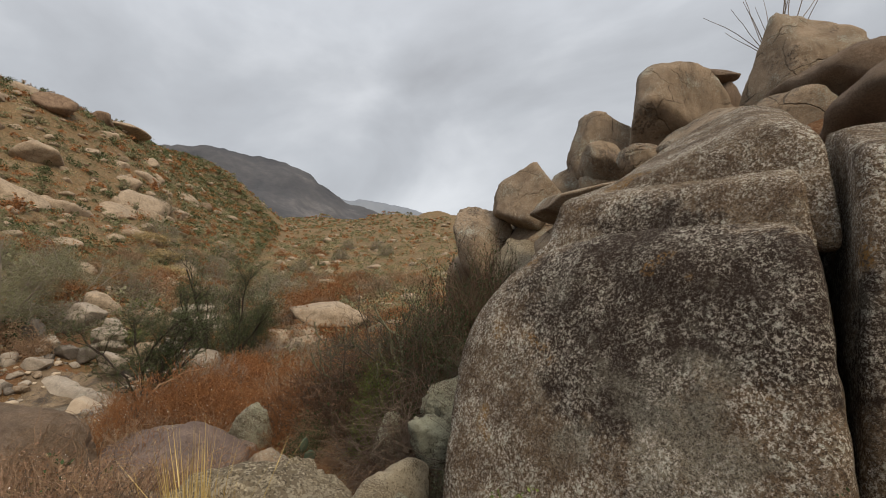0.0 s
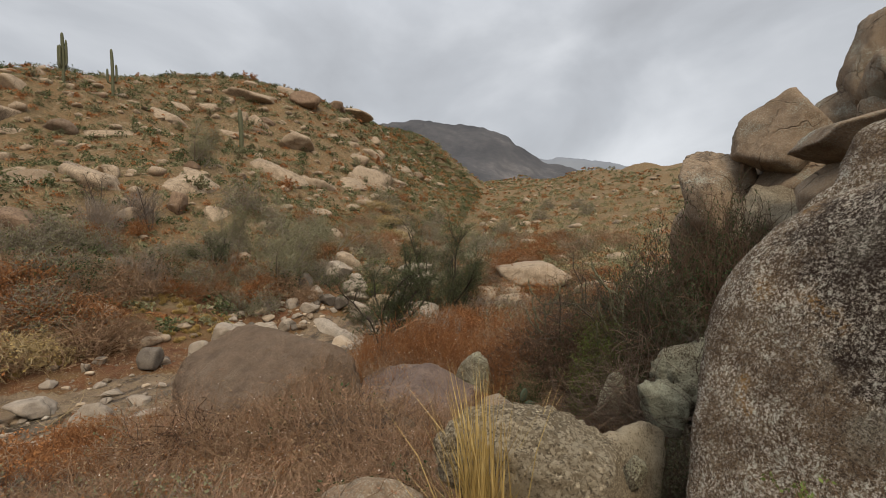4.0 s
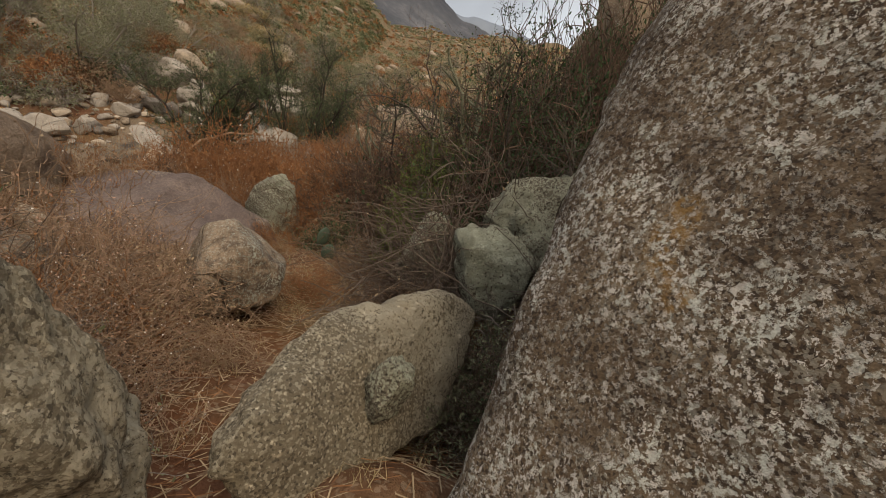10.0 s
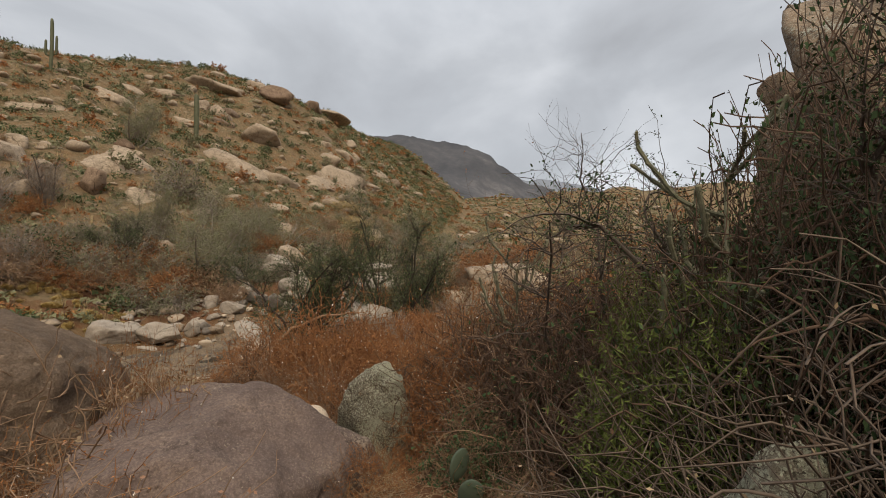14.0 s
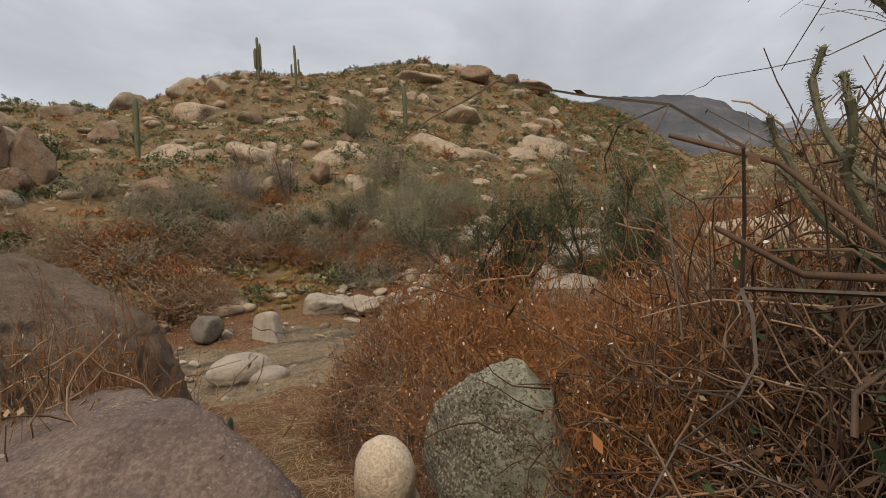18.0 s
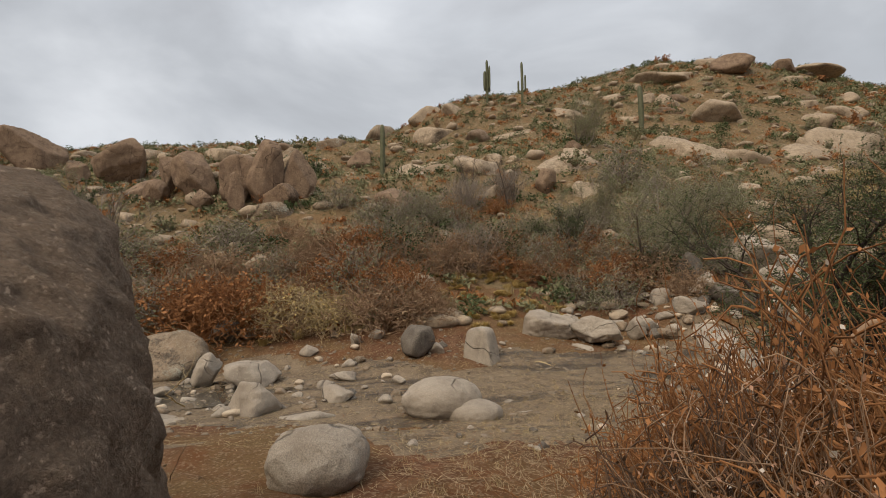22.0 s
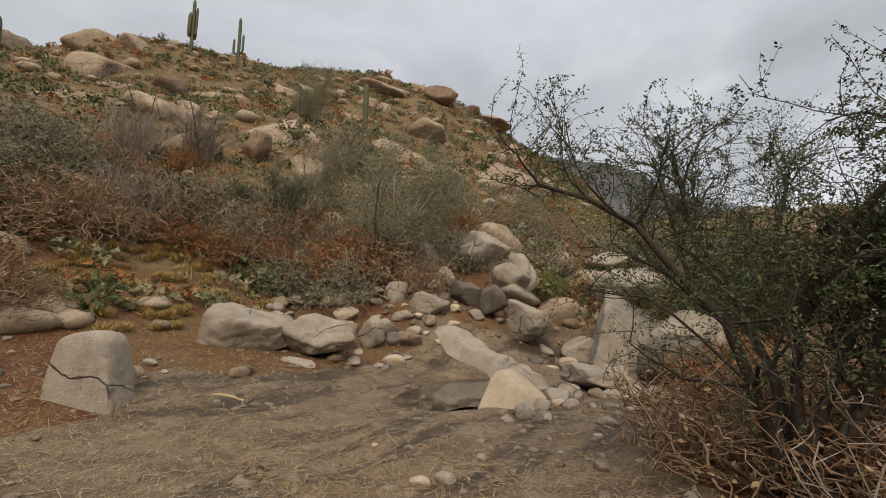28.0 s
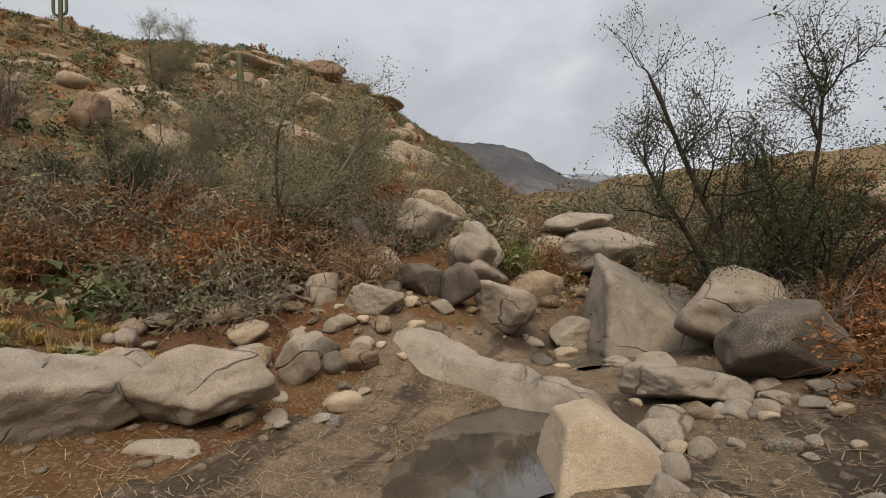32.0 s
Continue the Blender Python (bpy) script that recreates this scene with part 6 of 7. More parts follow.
RUST.put(at(-10.06, 30.61, 1.25, 253))
BROWNN.put(at(-6.96, 15.11, 1.40, 37))
BROWNN.put(at(-5.96, 15.62, 1.40, 120))
RUST.put(at(-31.99, 5.38, 1.25, 25))
BROWN.put(at(-23.22, 6.64, 1.40, 105))
BROWN.put(at(-26.88, 7.34, 1.40, 33))
BROWN.put(at(-30.00, 8.21, 1.40, 357))
GREY.put(at(-38.68, 3.02, 3.42, 283))
BROWN.put(at(-24.22, 18.38, 1.40, 56))
OLIVE.put(at(-29.78, 17.89, 1.70, 166))
OLIVE.put(at(-30.37, 20.14, 1.70, 349))
OLIVE.put(at(-33.92, 18.39, 1.70, 58))
OLIVE.put(at(-34.03, 21.14, 1.70, 304))
BROWN.put(at(-28.24, 20.53, 1.40, 221))
OLIVE.put(at(-27.68, 25.69, 1.70, 233))
BROWN.put(at(-25.93, 30.15, 1.40, 344))
OLIVE.put(at(-33.57, 37.98, 3.06, 54))
OLIVE.put(at(-26.80, 37.65, 1.70, 274))
OLIVE.put(at(-18.72, 36.53, 1.70, 111))
GREY.put(at(-36.21, 25.61, 1.90, 270))
GREY.put(at(-36.16, 29.20, 1.90, 239))
RUST.put(at(-34.04, 24.99, 1.25, 294))
TANG.put(at(-26.14, 13.63, 0.90, 273))
RUST.put(at(-27.18, 17.10, 1.25, 190))
BRIGHT.put(at(-18.80, 37.27, 1.30, 175))
TANGD.put(at(-26.67, 10.48, 1.50, 326))
TANGD.put(at(-27.20, 8.83, 1.50, 157))
TANGY.put(at(-25.19, 13.29, 1.40, 277))
TANGY.put(at(-25.31, 14.98, 1.40, 66))
BROWN.put(at(-23.63, 18.38, 1.40, 78))
BROWN.put(at(-28.33, 20.75, 1.40, 238))
OLIVE.put(at(-30.33, 17.77, 1.70, 134))
OLIVE.put(at(-37.18, 16.79, 1.70, 152))
OLIVE.put(at(-33.40, 19.29, 1.70, 159))
BROWN.put(at(-31.14, 8.80, 1.40, 8))
BROWN.put(at(-33.92, 13.06, 1.40, 293))
OLIVE.put(at(-34.84, 10.42, 1.22, 19))
RUST.put(at(-27.48, 17.44, 1.25, 210))
RUST.put(at(-26.92, 24.91, 1.25, 190))
OLIVE.put(at(-30.72, 26.22, 1.70, 169))
GREY.put(at(-36.76, 25.89, 1.90, 275))
GREY.put(at(-36.09, 29.38, 1.90, 258))
RUST.put(at(-35.14, 24.26, 1.25, 187))
BROWN.put(at(-27.13, 26.96, 1.40, 9))
BROWN.put(at(-30.26, 20.69, 1.40, 43))
OLIVE.put(at(-31.96, 5.29, 1.70, 18))
BROWN.put(at(-32.07, 4.35, 1.40, 289))
BROWN.put(at(-29.45, 22.58, 1.40, 3))
BROWN.put(at(-29.82, 24.01, 1.40, 119))
RUST.put(at(-27.58, 24.04, 1.25, 87))
BROWN.put(at(-26.76, 25.42, 1.40, 243))
RUST.put(at(-30.24, 26.03, 1.25, 169))
OLIVE.put(at(-27.52, 26.65, 1.70, 326))
OLIVE.put(at(-27.35, 27.86, 1.70, 83))
BROWN.put(at(-28.28, 22.81, 1.40, 309))
GREY.put(at(-36.35, 26.15, 1.90, 314))
GREY.put(at(-36.90, 29.76, 1.90, 262))
OLIVE.put(at(-29.45, 31.40, 1.42, 327))
OLIVE.put(at(-25.45, 29.45, 1.70, 298))
TANG.put(at(-31.26, 59.63, 1.62, 309))
TANG.put(at(-20.79, 39.67, 0.90, 320))
RUST.put(at(-31.56, 136.02, 2.25, 50))
RUST.put(at(-20.38, 133.75, 2.25, 257))
OLIVE.put(at(-39.90, 85.23, 2.65, 159))
BRIGHT.put(at(-18.07, 34.41, 0.97, 302))
OLIVE.put(at(-30.73, 27.92, 1.45, 323))
OLIVE.put(at(-31.29, 31.70, 1.01, 286))
OLIVE.put(at(-13.79, 125.88, 3.06, 144))
OLIVE.put(at(-4.75, 143.40, 3.06, 273))

# the orange thicket that the trail passes on its creek side
for x, y, h, r in ((-4.3, 13.6, 2.2, 10), (-5.5, 14.2, 2.2, 80), (-6.5, 14.6, 2.1, 150), (-6.9, 15.3, 1.3, 220), (-5.0, 15.4, 2.5, 300), (-6.4, 16.1, 2.2, 40), (-3.2, 14.6, 2.4, 190)):
    RUSTN.put(at(x, y, (0.72 * h, 0.72 * h, h), r))
for x, y, h, r in ((-5.2, 13.3, 1.2, 30), (-6.5, 13.75, 1.25, 130), (-7.6, 14.7, 1.1, 200), (-4.4, 12.9, 1.0, 300)):
    PUFFN.put(at(x, y, (h, h, h * 1.1), r))
for x, y, h, r in ((-6.1, 13.5, 1.0, 30), (-7.6, 14.2, 0.9, 120), (-4.8, 13.3, 1.0, 280)):
    BROWNN.put(at(x, y, h, r))
# brush against the brown boulder
for x, y, h, r in ((-5.35, 9.55, 1.75, 20), (-6.2, 7.4, 1.4, 90), (-4.9, 8.4, 0.9, 200), (-10.6, 9.6, 1.2, 10)):
    BROWNN.put(at(x, y, h, r))
BROWNN.put(at(-5.9, 8.0, 1.7, 140))
RUSTN.put(at(-10.4, 8.6, 1.2, 60))
# thicket beyond the dark tree
for x, y, h, r in ((-2.2, 12.6, 1.6, 0), (-1.2, 12.2, 1.7, 70), (-0.3, 11.6, 1.7, 140), (0.5, 10.8, 1.6, 210), (-3.0, 13.4, 1.6, 280), (-0.6, 10.5, 1.1, 30)):
    BROWNN.put(at(x, y, h, r))
for x, y, h, r in ((-1.7, 13.4, 1.9, 0), (-0.4, 13.2, 2.0, 100), (-3.0, 14.9, 1.7, 200), (0.9, 12.2, 2.1, 300), (-2.6, 12.0, 0.8, 10), (-1.9, 11.3, 0.6, 250)):
    RUSTN.put(at(x, y, h, r))
GREENN.put(at(-1.9, 10.9, 0.85, 0))
GREENN.put(at(-1.45, 10.6, 0.7, 90))
GREYN.put(at(0.5, 8.1, 1.5, 120))
GREYN.put(at(-0.1, 9.0, 1.3, 20))
GREYN.put(at(0.1, 7.6, 1.0, 220))
# brush left of the trail's first half
for k, x, y, h, r in ((PUFFN, -2.0, 4.3, 1.0, 0), (PUFFN, -2.9, 5.2, 1.1, 90), (RUSTN, -2.6, 6.2, 0.9, 30), (GREYN, -2.2, 5.6, 0.8, 10), (GREYN, -2.9, 6.9, 0.8, 150), (RUSTN, -3.6, 7.9, 0.8, 60), (TANN, -3.0, 8.6, 0.6, 200), (PUFFN, -3.2, 3.0, 1.0, 210), (RUSTN, -3.4, 1.7, 1.1, 320), (RUSTN, -2.4, 1.0, 0.8, 100), (GREENN, -2.1, 2.1, 0.75, 0), (GREENN, -3.0, 4.1, 0.8, 80), (BROWNN, -1.5, 6.6, 0.35, 0), (TANN, -4.6, 10.2, 0.7, 10), (PUFFN, -5.3, 7.1, 1.2, 40), (BROWNN, -1.3, 9.6, 0.5, 310), (RUSTN, -3.0, 10.4, 0.6, 0), (RUSTN, -4.2, 12.6, 0.7, 120), (RUSTN, -1.6, 8.6, 0.45, 190)):
    k.put(at(x, y, h, r))

SPROUT = Kind(lambda: shrub(71, M_TWIG_BROWN, M_LEAF_BRIGHT, 9, 6, 1.0, 0.45, 1300, 0.022, 0.004, 0.14, 2, 0.08, name="sprout"), "bright green leafy sprout growing against the rock", "plant", "green sprouts")
SPROUT.put(at(0.98, 4.1, 0.95, 0))
SPROUT.put(at(1.12, 4.0, 0.7, 90))


# trees
tagged(desert_tree(31, M_TWIG_DARK, M_LEAF_GREEN, 5.0, 7, 60000, 0.021, (0.12, -0.1, 0.5), 11, 8, 0.065, 0.62), "dark-trunked mesquite with sparse feathery green leaves", "tree").matrix_basis = at(-10.5, 20.7, 1.0, 20)
MESQ = Kind(lambda: desert_tree(32, M_TWIG_DARK, M_LEAF_GREEN, 1.0, 6, 46000, 0.0048, (0, 0, 0.1), 11, 8, 0.017, 1.05), "spreading green mesquite tree beside the creek", "tree", "desert trees")
MESQL = Kind(lambda: desert_tree(33, M_TWIG_GREY, M_LEAF_OLIVE, 1.0, 6, 34000, 0.0052, (0, 0, 0.1), 10, 7, 0.013, 0.8), "grey-green thin-leaved desert tree", "tree", "desert trees")
MESQ.put(at(-10.9, 31.6, (6.4, 6.4, 8.2), 40))
MESQL.put(at(-24.2, 31.6, 6.8, 10))
MESQL.put(at(-24.3, 37.5, 5.6, 100))
MESQL.put(at(-14.5, 60.0, 5.0, 200))
MESQL.put(at(-35.6, 2.4, 5.6, 250))
MESQL.put(at(-39.0, -1.6, 5.2, 150))
MESQ.put(at(-33.0, 3.6, 4.6, 200))
MESQ.put(at(-36.5, -0.5, 4.8, 300))
MESQ.put(at(-31.0, 0.5, 4.2, 20))
MESQL.put(at(-43.0, 42.0, 5.5, 20))
MESQL.put(at(-30.5, 33.0, 3.6, 320))
MESQ.put(at(-28.2, 28.6, 3.0, 310))
tagged(desert_tree(36, M_TWIG_BARK, M_LEAF_DARK, 3.1, 6, 19000, 0.0125, (0.35, 0.05, 0.55), 11, 8, 0.042, 0.5, False, 0.26), "dark thorny tree with bare twisted limbs", "tree").matrix_basis = at(0.3, 8.95, 1.0, 0)
UMBERN = Kind(lambda: bramble(74, M_TWIG_UMBER, M_LEAF_UMBER, 900, 1800, 0.018, 0.0045, (0.95, 0.95, 1.0), 0.42, 0.45, name="brown_shrub"), "dense umber-brown thicket shrub beside the trail", "shrub", G2)
for x, y, h, r in ((-1.5, 11.7, 1.6, 0), (-0.8, 11.0, 1.6, 80), (-0.15, 10.5, 1.6, 150), (0.0, 9.75, 1.25, 220), (-2.3, 12.2, 1.5, 300), (-0.6, 12.2, 1.9, 40), (0.5, 11.5, 1.9, 110), (-3.1, 12.9, 1.3, 190), (-0.75, 10.2, 0.9, 250), (-1.0, 13.0, 2.0, 20), (-0.1, 10.75, 2.1, 60), (-0.55, 11.3, 2.1, 170), (0.3, 11.7, 2.3, 230), (0.15, 10.0, 1.7, 310), (-1.15, 12.0, 1.9, 130)):
    UMBERN.put(at(x, y, (0.75 * h, 0.75 * h, h), r))
DARKN = Kind(lambda: bramble(73, M_TWIG_UMBER, M_LEAF_DARK, 1000, 7000, 0.016, 0.0048, (0.95, 0.95, 1.1), 0.45, 0.5, name="thorn_bush"), "dark dense thorny bush beside the trail", "shrub", G2)
for x, y, top, r in ((0.75, 9.4, 2.1, 0), (1.25, 9.2, 2.5, 70), (0.25, 10.0, 1.6, 210), (1.2, 10.1, 2.6, 260), (1.9, 9.6, 3.0, 300), (0.55, 8.95, 1.1, 100), (0.7, 8.9, 1.7, 20), (2.2, 10.6, 3.2, 40), (0.55, 10.7, 2.2, 140), (0.5, 9.9, 2.0, 240), (1.4, 9.5, 3.2, 310), (0.9, 9.9, 3.0, 15)):
    h = max(0.5, (min(top, 1.6 + 0.9 * max(0, x - 0.3)) - ground_z(x, y)) * 0.72)
    DARKN.put(at(x, y, (min(0.7 * h, 1.1), min(0.7 * h, 1.1), h), r))
VINE = Kind(lambda: tangle(12, M_LEAF_TAN, M_LEAF_RUST, 420, 1400, 0.014, 0.0035), "mat of tangled tan dead vines over rocks", "dead vines", G2)
for x, y, sz, h, r in ((-2.8, 8.35, 0.62, 0.55, 0), (-2.3, 7.9, 0.5, 0.45, 60), (-3.3, 8.1, 0.6, 0.6, 140), (-3.4, 7.2, 0.6, 0.55, 200), (-2.9, 10.3, 0.45, 0.4, 250)):
    VINE.put(at(x, y, (sz, sz, h), r))

# saguaros
tagged(saguaro(1, 6.9, 0.22, [(2.0, 220, 0.45, 3.1), (2.3, 40, 0.45, 3.6), (1.8, 100, 0.5, 2.4), (2.1, 290, 0.45, 2.9)]), "tall saguaro cactus with raised arms on the skyline", "cactus", "saguaros").matrix_basis = at(-69.1, 44.9)
tagged(saguaro(2, 6.9, 0.21, [(2.0, 220, 0.55, 2.0), (2.2, 40, 0.55, 2.5)]), "tall three-armed saguaro cactus on the skyline", "cactus", "saguaros").matrix_basis = at(-65.2, 48.9)
tagged(saguaro(3, 7.2, 0.27, []), "single columnar saguaro on the hillside", "cactus", "saguaros").matrix_basis = at(-56.3, 24.6)
tagged(saguaro(4, 6.8, 0.35, []), "single columnar saguaro above the creek trees", "cactus", "saguaros").matrix_basis = at(-51.6, 58.7)

tagged(grass_clump(41, M_STRAW, 270, 1.05, 0.004, 0.5, "straw_grass"), "tall clump of yellow dry bunchgrass", "grass").matrix_basis = at(-0.95, 2.3, 1.0, 0, 0, (0, 0), 0.42)


tagged(cholla(61, 3.1, 14), "tall branching cholla cactus above the brush", "cactus").matrix_basis = at(-1.45, 12.0, 0.9, 0)
tagged(cholla(64, 3.2, 15), "old branching cholla cactus against the dark tree", "cactus").matrix_basis = at(0.05, 9.15, 1.0, 0)
BROOM = Kind(lambda: bramble(72, M_TWIG_DUSK, M_LEAF_BROOM, 1100, 20000, 0.0085, 0.003, (0.38, 0.38, 1.3), 0.3, 0.4, 0.14, 6.0, 1.1, name="broom_bush"), "yellow-green broom-like bush under the dark tree", "shrub", G2)
BROOM.put(at(-0.5, 9.45, (1.1, 1.1, 1.25), 0))
BROOM.put(at(-0.1, 9.15, (1.1, 1.1, 1.2), 120))
BROOM.put(at(-0.4, 9.95, (1.1, 1.1, 1.3), 220))


# ---- the brush that carpets the valley floor ----
brush = random.Random(15)
OPEN = [(-26.3, 10.4, 3.0), (-24.6, 13.6, 3.0), (-23.6, 22.6, 3.2), (-22.2, 18.0, 2.4), (-21.6, 14.0, 2.4), (-21.5, 27.0, 2.8), (-22.3, 19.8, 3.6), (-25.0, 20.5, 3.6), (-25.5, 24.2, 3.2)]
for x, y, h, k in ((-26.4, 10.4, 2.6, TANGD), (-25.2, 12.9, 2.2, TANGY), (-24.5, 14.4, 1.6, TANGY)):
    k.put(at(x, y, h, 75))


def clear(x, y, gap):
    """True off the trail and off the boulders."""
    for a, b in zip(PATH, PATH[1:]):
        for k in range(4):
            f = k / 4
            if math.hypot(a[1] + (b[1] - a[1]) * f - x, a[2] + (b[2] - a[2]) * f - y) < gap:
                return False
    return all(math.hypot(x - sx, y - sy) > 0.75 * r + 0.12 for sx, sy, r in STONES + OPEN)


def carpet(n, x0, x1, y0, y1, lo, hi, gap, kinds, from_creek=False):
    for _ in range(n):
        y = brush.uniform(y0, y1)
        x = brush.uniform(x0, x1)
        if from_creek:
            x = float(creek_x(y)) - x
        h = brush.uniform(lo, hi)
        if clear(x, y, gap + h * 1.35):
            brush.choice(kinds).put(at(x, y, (h * brush.uniform(1.0, 1.35), h * brush.uniform(1.0, 1.35), h), brush.uniform(0, 360)))


carpet(85, -10.0, -2.0, 2.0, 8.8, 0.55, 1.05, 0.2, (RUSTN, RUSTN, BROWNN, PUFFN, PUFFN, TANN, GREYN, PUFFN, OLIVEN))
carpet(26, -5.5, -1.2, 2.5, 9.0, 0.3, 0.6, 0.25, (RUSTN, BROWNN, PUFFN, BROWNN))
carpet(90, -19.0, -9.0, -2.0, 9.0, 0.8, 1.3, 1.5, (RUST, RUST, BROWN, OLIVE, TAN, GREY))
carpet(170, -11.5, 1.5, 17.0, 38.0, 0.8, 1.5, 2.0, (RUST, RUST, BROWN, OLIVE, RUST, TAN, GREY, BROWN))
carpet(150, 5.6, 14.0, 2.0, 31.0, 1.1, 2.1, 2.0, (OLIVE, BROWN, RUST, OLIVE, GREY, BROWN, RUST, TAN, OLIVE, GREEN), True)
carpet(150, -17.0, 16.0, 36.0, 85.0, 1.0, 2.3, 3.0, (OLIVE, RUST, BROWN, OLIVE, TAN, RUST), True)
for x, y, h, k in ((1.95, 1.75, 0.75, GREENN), (1.6, 1.55, 0.5, GREYN), (2.3, 1.5, 0.8, GREENN)):
    k.put(at(x, y, h, 30))
for x, y, h, k in ((0.72, 6.15, 0.6, DARKN), (0.35, 6.65, 0.5, BROWNN), (-0.15, 7.45, 0.6, BROWNN), (0.95, 6.5, 0.7, UMBERN), (-0.35, 7.9, 0.7, UMBERN)):
    k.put(at(x, y, h, 140))
for x, y, w, h, k in ((-5.6, 10.4, 0.6, 2.0, RUSTN), (-5.2, 10.0, 0.6, 1.7, BROWNN), (-5.9, 10.05, 0.6, 2.0, RUSTN), (-4.95, 9.6, 0.7, 1.5, RUSTN)):
    k.put(at(x, y, (w, w, h), 77), "dry brush standing against the brown boulder")
for x, y, w, h, k in ((-1.6, 12.0, 1.0, 2.2, UMBERN), (-2.35, 12.4, 1.1, 2.3, RUSTN), (-0.9, 11.5, 1.3, 2.0, GREENN), (-2.9, 13.2, 1.3, 2.4, RUSTN), (-1.9, 12.9, 1.3, 2.6, BROWNN), (-1.2, 10.9, 0.7, 1.3, UMBERN), (-2.0, 11.35, 0.6, 1.0, BROWNN), (-1.5, 11.3, 0.9, 1.0, GREENN), (-1.25, 11.9, 1.3, 1.6, GREENN), (-1.9, 11.75, 1.0, 1.4, RUSTN), (-1.0, 10.8, 0.6, 1.5, GREENN), (-2.5, 11.95, 0.7, 1.7, RUSTN)):
    k.put(at(x, y, (w, w, h), 130))
FEATHER = Kind(lambda: bramble(75, M_TWIG_DUSK, M_LEAF_OLIVE, 900, 4200, 0.010, 0.0022, (0.55, 0.6, 0.55), 0.3, 0.34, 0.2, 4.0, 0.3, name="feathery_bush"), "feathery grey-green bush at the foot of the rock", "shrub", G2)
for x, y, h, r in ((0.38, 6.3, 0.95, 0), (0.62, 6.75, 1.0, 120), (0.1, 6.75, 0.7, 200)):
    FEATHER.put(at(x, y, h, r))
for x, y, h, k in ((-2.3, 3.9, 0.95, GREENN), (-3.5, 3.3, 0.9, PUFFN), (-1.75, 5.6, 0.7, PUFFN), (-2.2, 6.4, 0.8, PUFFN), (-3.9, 5.0, 1.0, TANN), (-4.6, 3.9, 1.1, OLIVEN), (-3.2, 7.4, 0.7, PUFFN), (-4.4, 8.2, 0.8, PUFFN), (1.5, 1.75, 0.75, GREENN), (1.85, 2.15, 0.7, GREENN), (1.25, 1.5, 0.45, GREYN)):
    k.put(at(x, y, h, 60))
carpet(22, -9.0, -3.6, 5.6, 7.9, 1.0, 1.5, 0.6, (BROWNN, PUFFN, BROWNN, RUSTN, UMBERN))
tagged(desert_tree(37, M_TWIG_BARK, M_LEAF_RUST, 3.4, 5, 1500, 0.009, (-0.35, -0.1, 0.45), 9, 7, 0.026, 0.6, False, 0.2), "bare dark tree with a few rusty leaves in the thicket", "tree").matrix_basis = at(-0.35, 11.4, 1.0, 0)
# low UMBERN shrubs are added partly as painted shade at the thicket's foot
for x, y, w, h, k in ((-7.8, 14.6, 1.35, 2.1, RUSTN), (-7.1, 15.0, 1.9, 2.9, RUSTN), (-8.3, 15.9, 1.7, 2.4, RUSTN), (-6.0, 14.8, 1.9, 2.9, RUSTN), (-5.0, 13.0, 0.8, 0.9, UMBERN), (-5.9, 13.3, 0.9, 0.95, UMBERN), (-6.8, 13.55, 0.8, 0.95, UMBERN), (-7.7, 13.85, 0.7, 0.9, UMBERN), (-7.3, 14.0, 0.9, 1.7, UMBERN), (-6.6, 13.7, 0.9, 1.4, PUFFN), (-5.55, 9.95, 0.9, 1.6, BROWNN), (-6.0, 11.0, 0.6, 0.8, BROWNN), (-7.9, 11.35, 0.4, 0.4, UMBERN)):
    k.put(at(x, y, (w, w, h), 77))

for x, y, h, k in ((-15.7, 43.6, 3.2, OLIVE), (-17.5, 45.0, 2.6, GREEN), (-29.0, 18.2, 2.2, GREEN), (-30.0, 20.3, 1.9, GREEN), (-12.0, 40.0, 2.0, RUST), (-9.0, 43.0, 2.2, RUST)):
    k.put(at(x, y, h, 20))
for x, y, h in ((-31.4, 66.0, 3.4), (-28.5, 62.0, 3.0), (-34.5, 69.0, 3.2), (-26.0, 57.5, 2.6)):
    TANGY.put(at(x, y, (h, h, 0.6 * h), 20))
for x, y, h, k in ((-27.5, 1.2, 3.2, OLIVEN), (-30.5, 2.6, 3.6, OLIVEN), (-29.0, 4.2, 2.8, GREENN), (-31.5, -1.5, 3.8, OLIVEN), (-26.3, 3.6, 2.2, GREEN), (-25.6, 9.9, 2.6, RUST), (-25.9, 11.4, 2.3, RUST), (-25.2, 12.6, 1.9, TAN)):
    k.put(at(x, y, (1.1 * h, 1.1 * h, 0.95 * h), 40))
BARE = Kind(lambda: desert_tree(38, M_TWIG_BARK, M_LEAF_RUST, 3.4, 4, 700, 0.02, (0, 0, 0.2), 7, 5, 0.05, 0.8), "small bare reddish tree on the hillside", "tree", "desert trees")
for x, y, h in ((-34.6, 28.6, 1.2), (-38.4, 27.1, 1.0)):
    BARE.put(at(x, y, h, 50 * h))

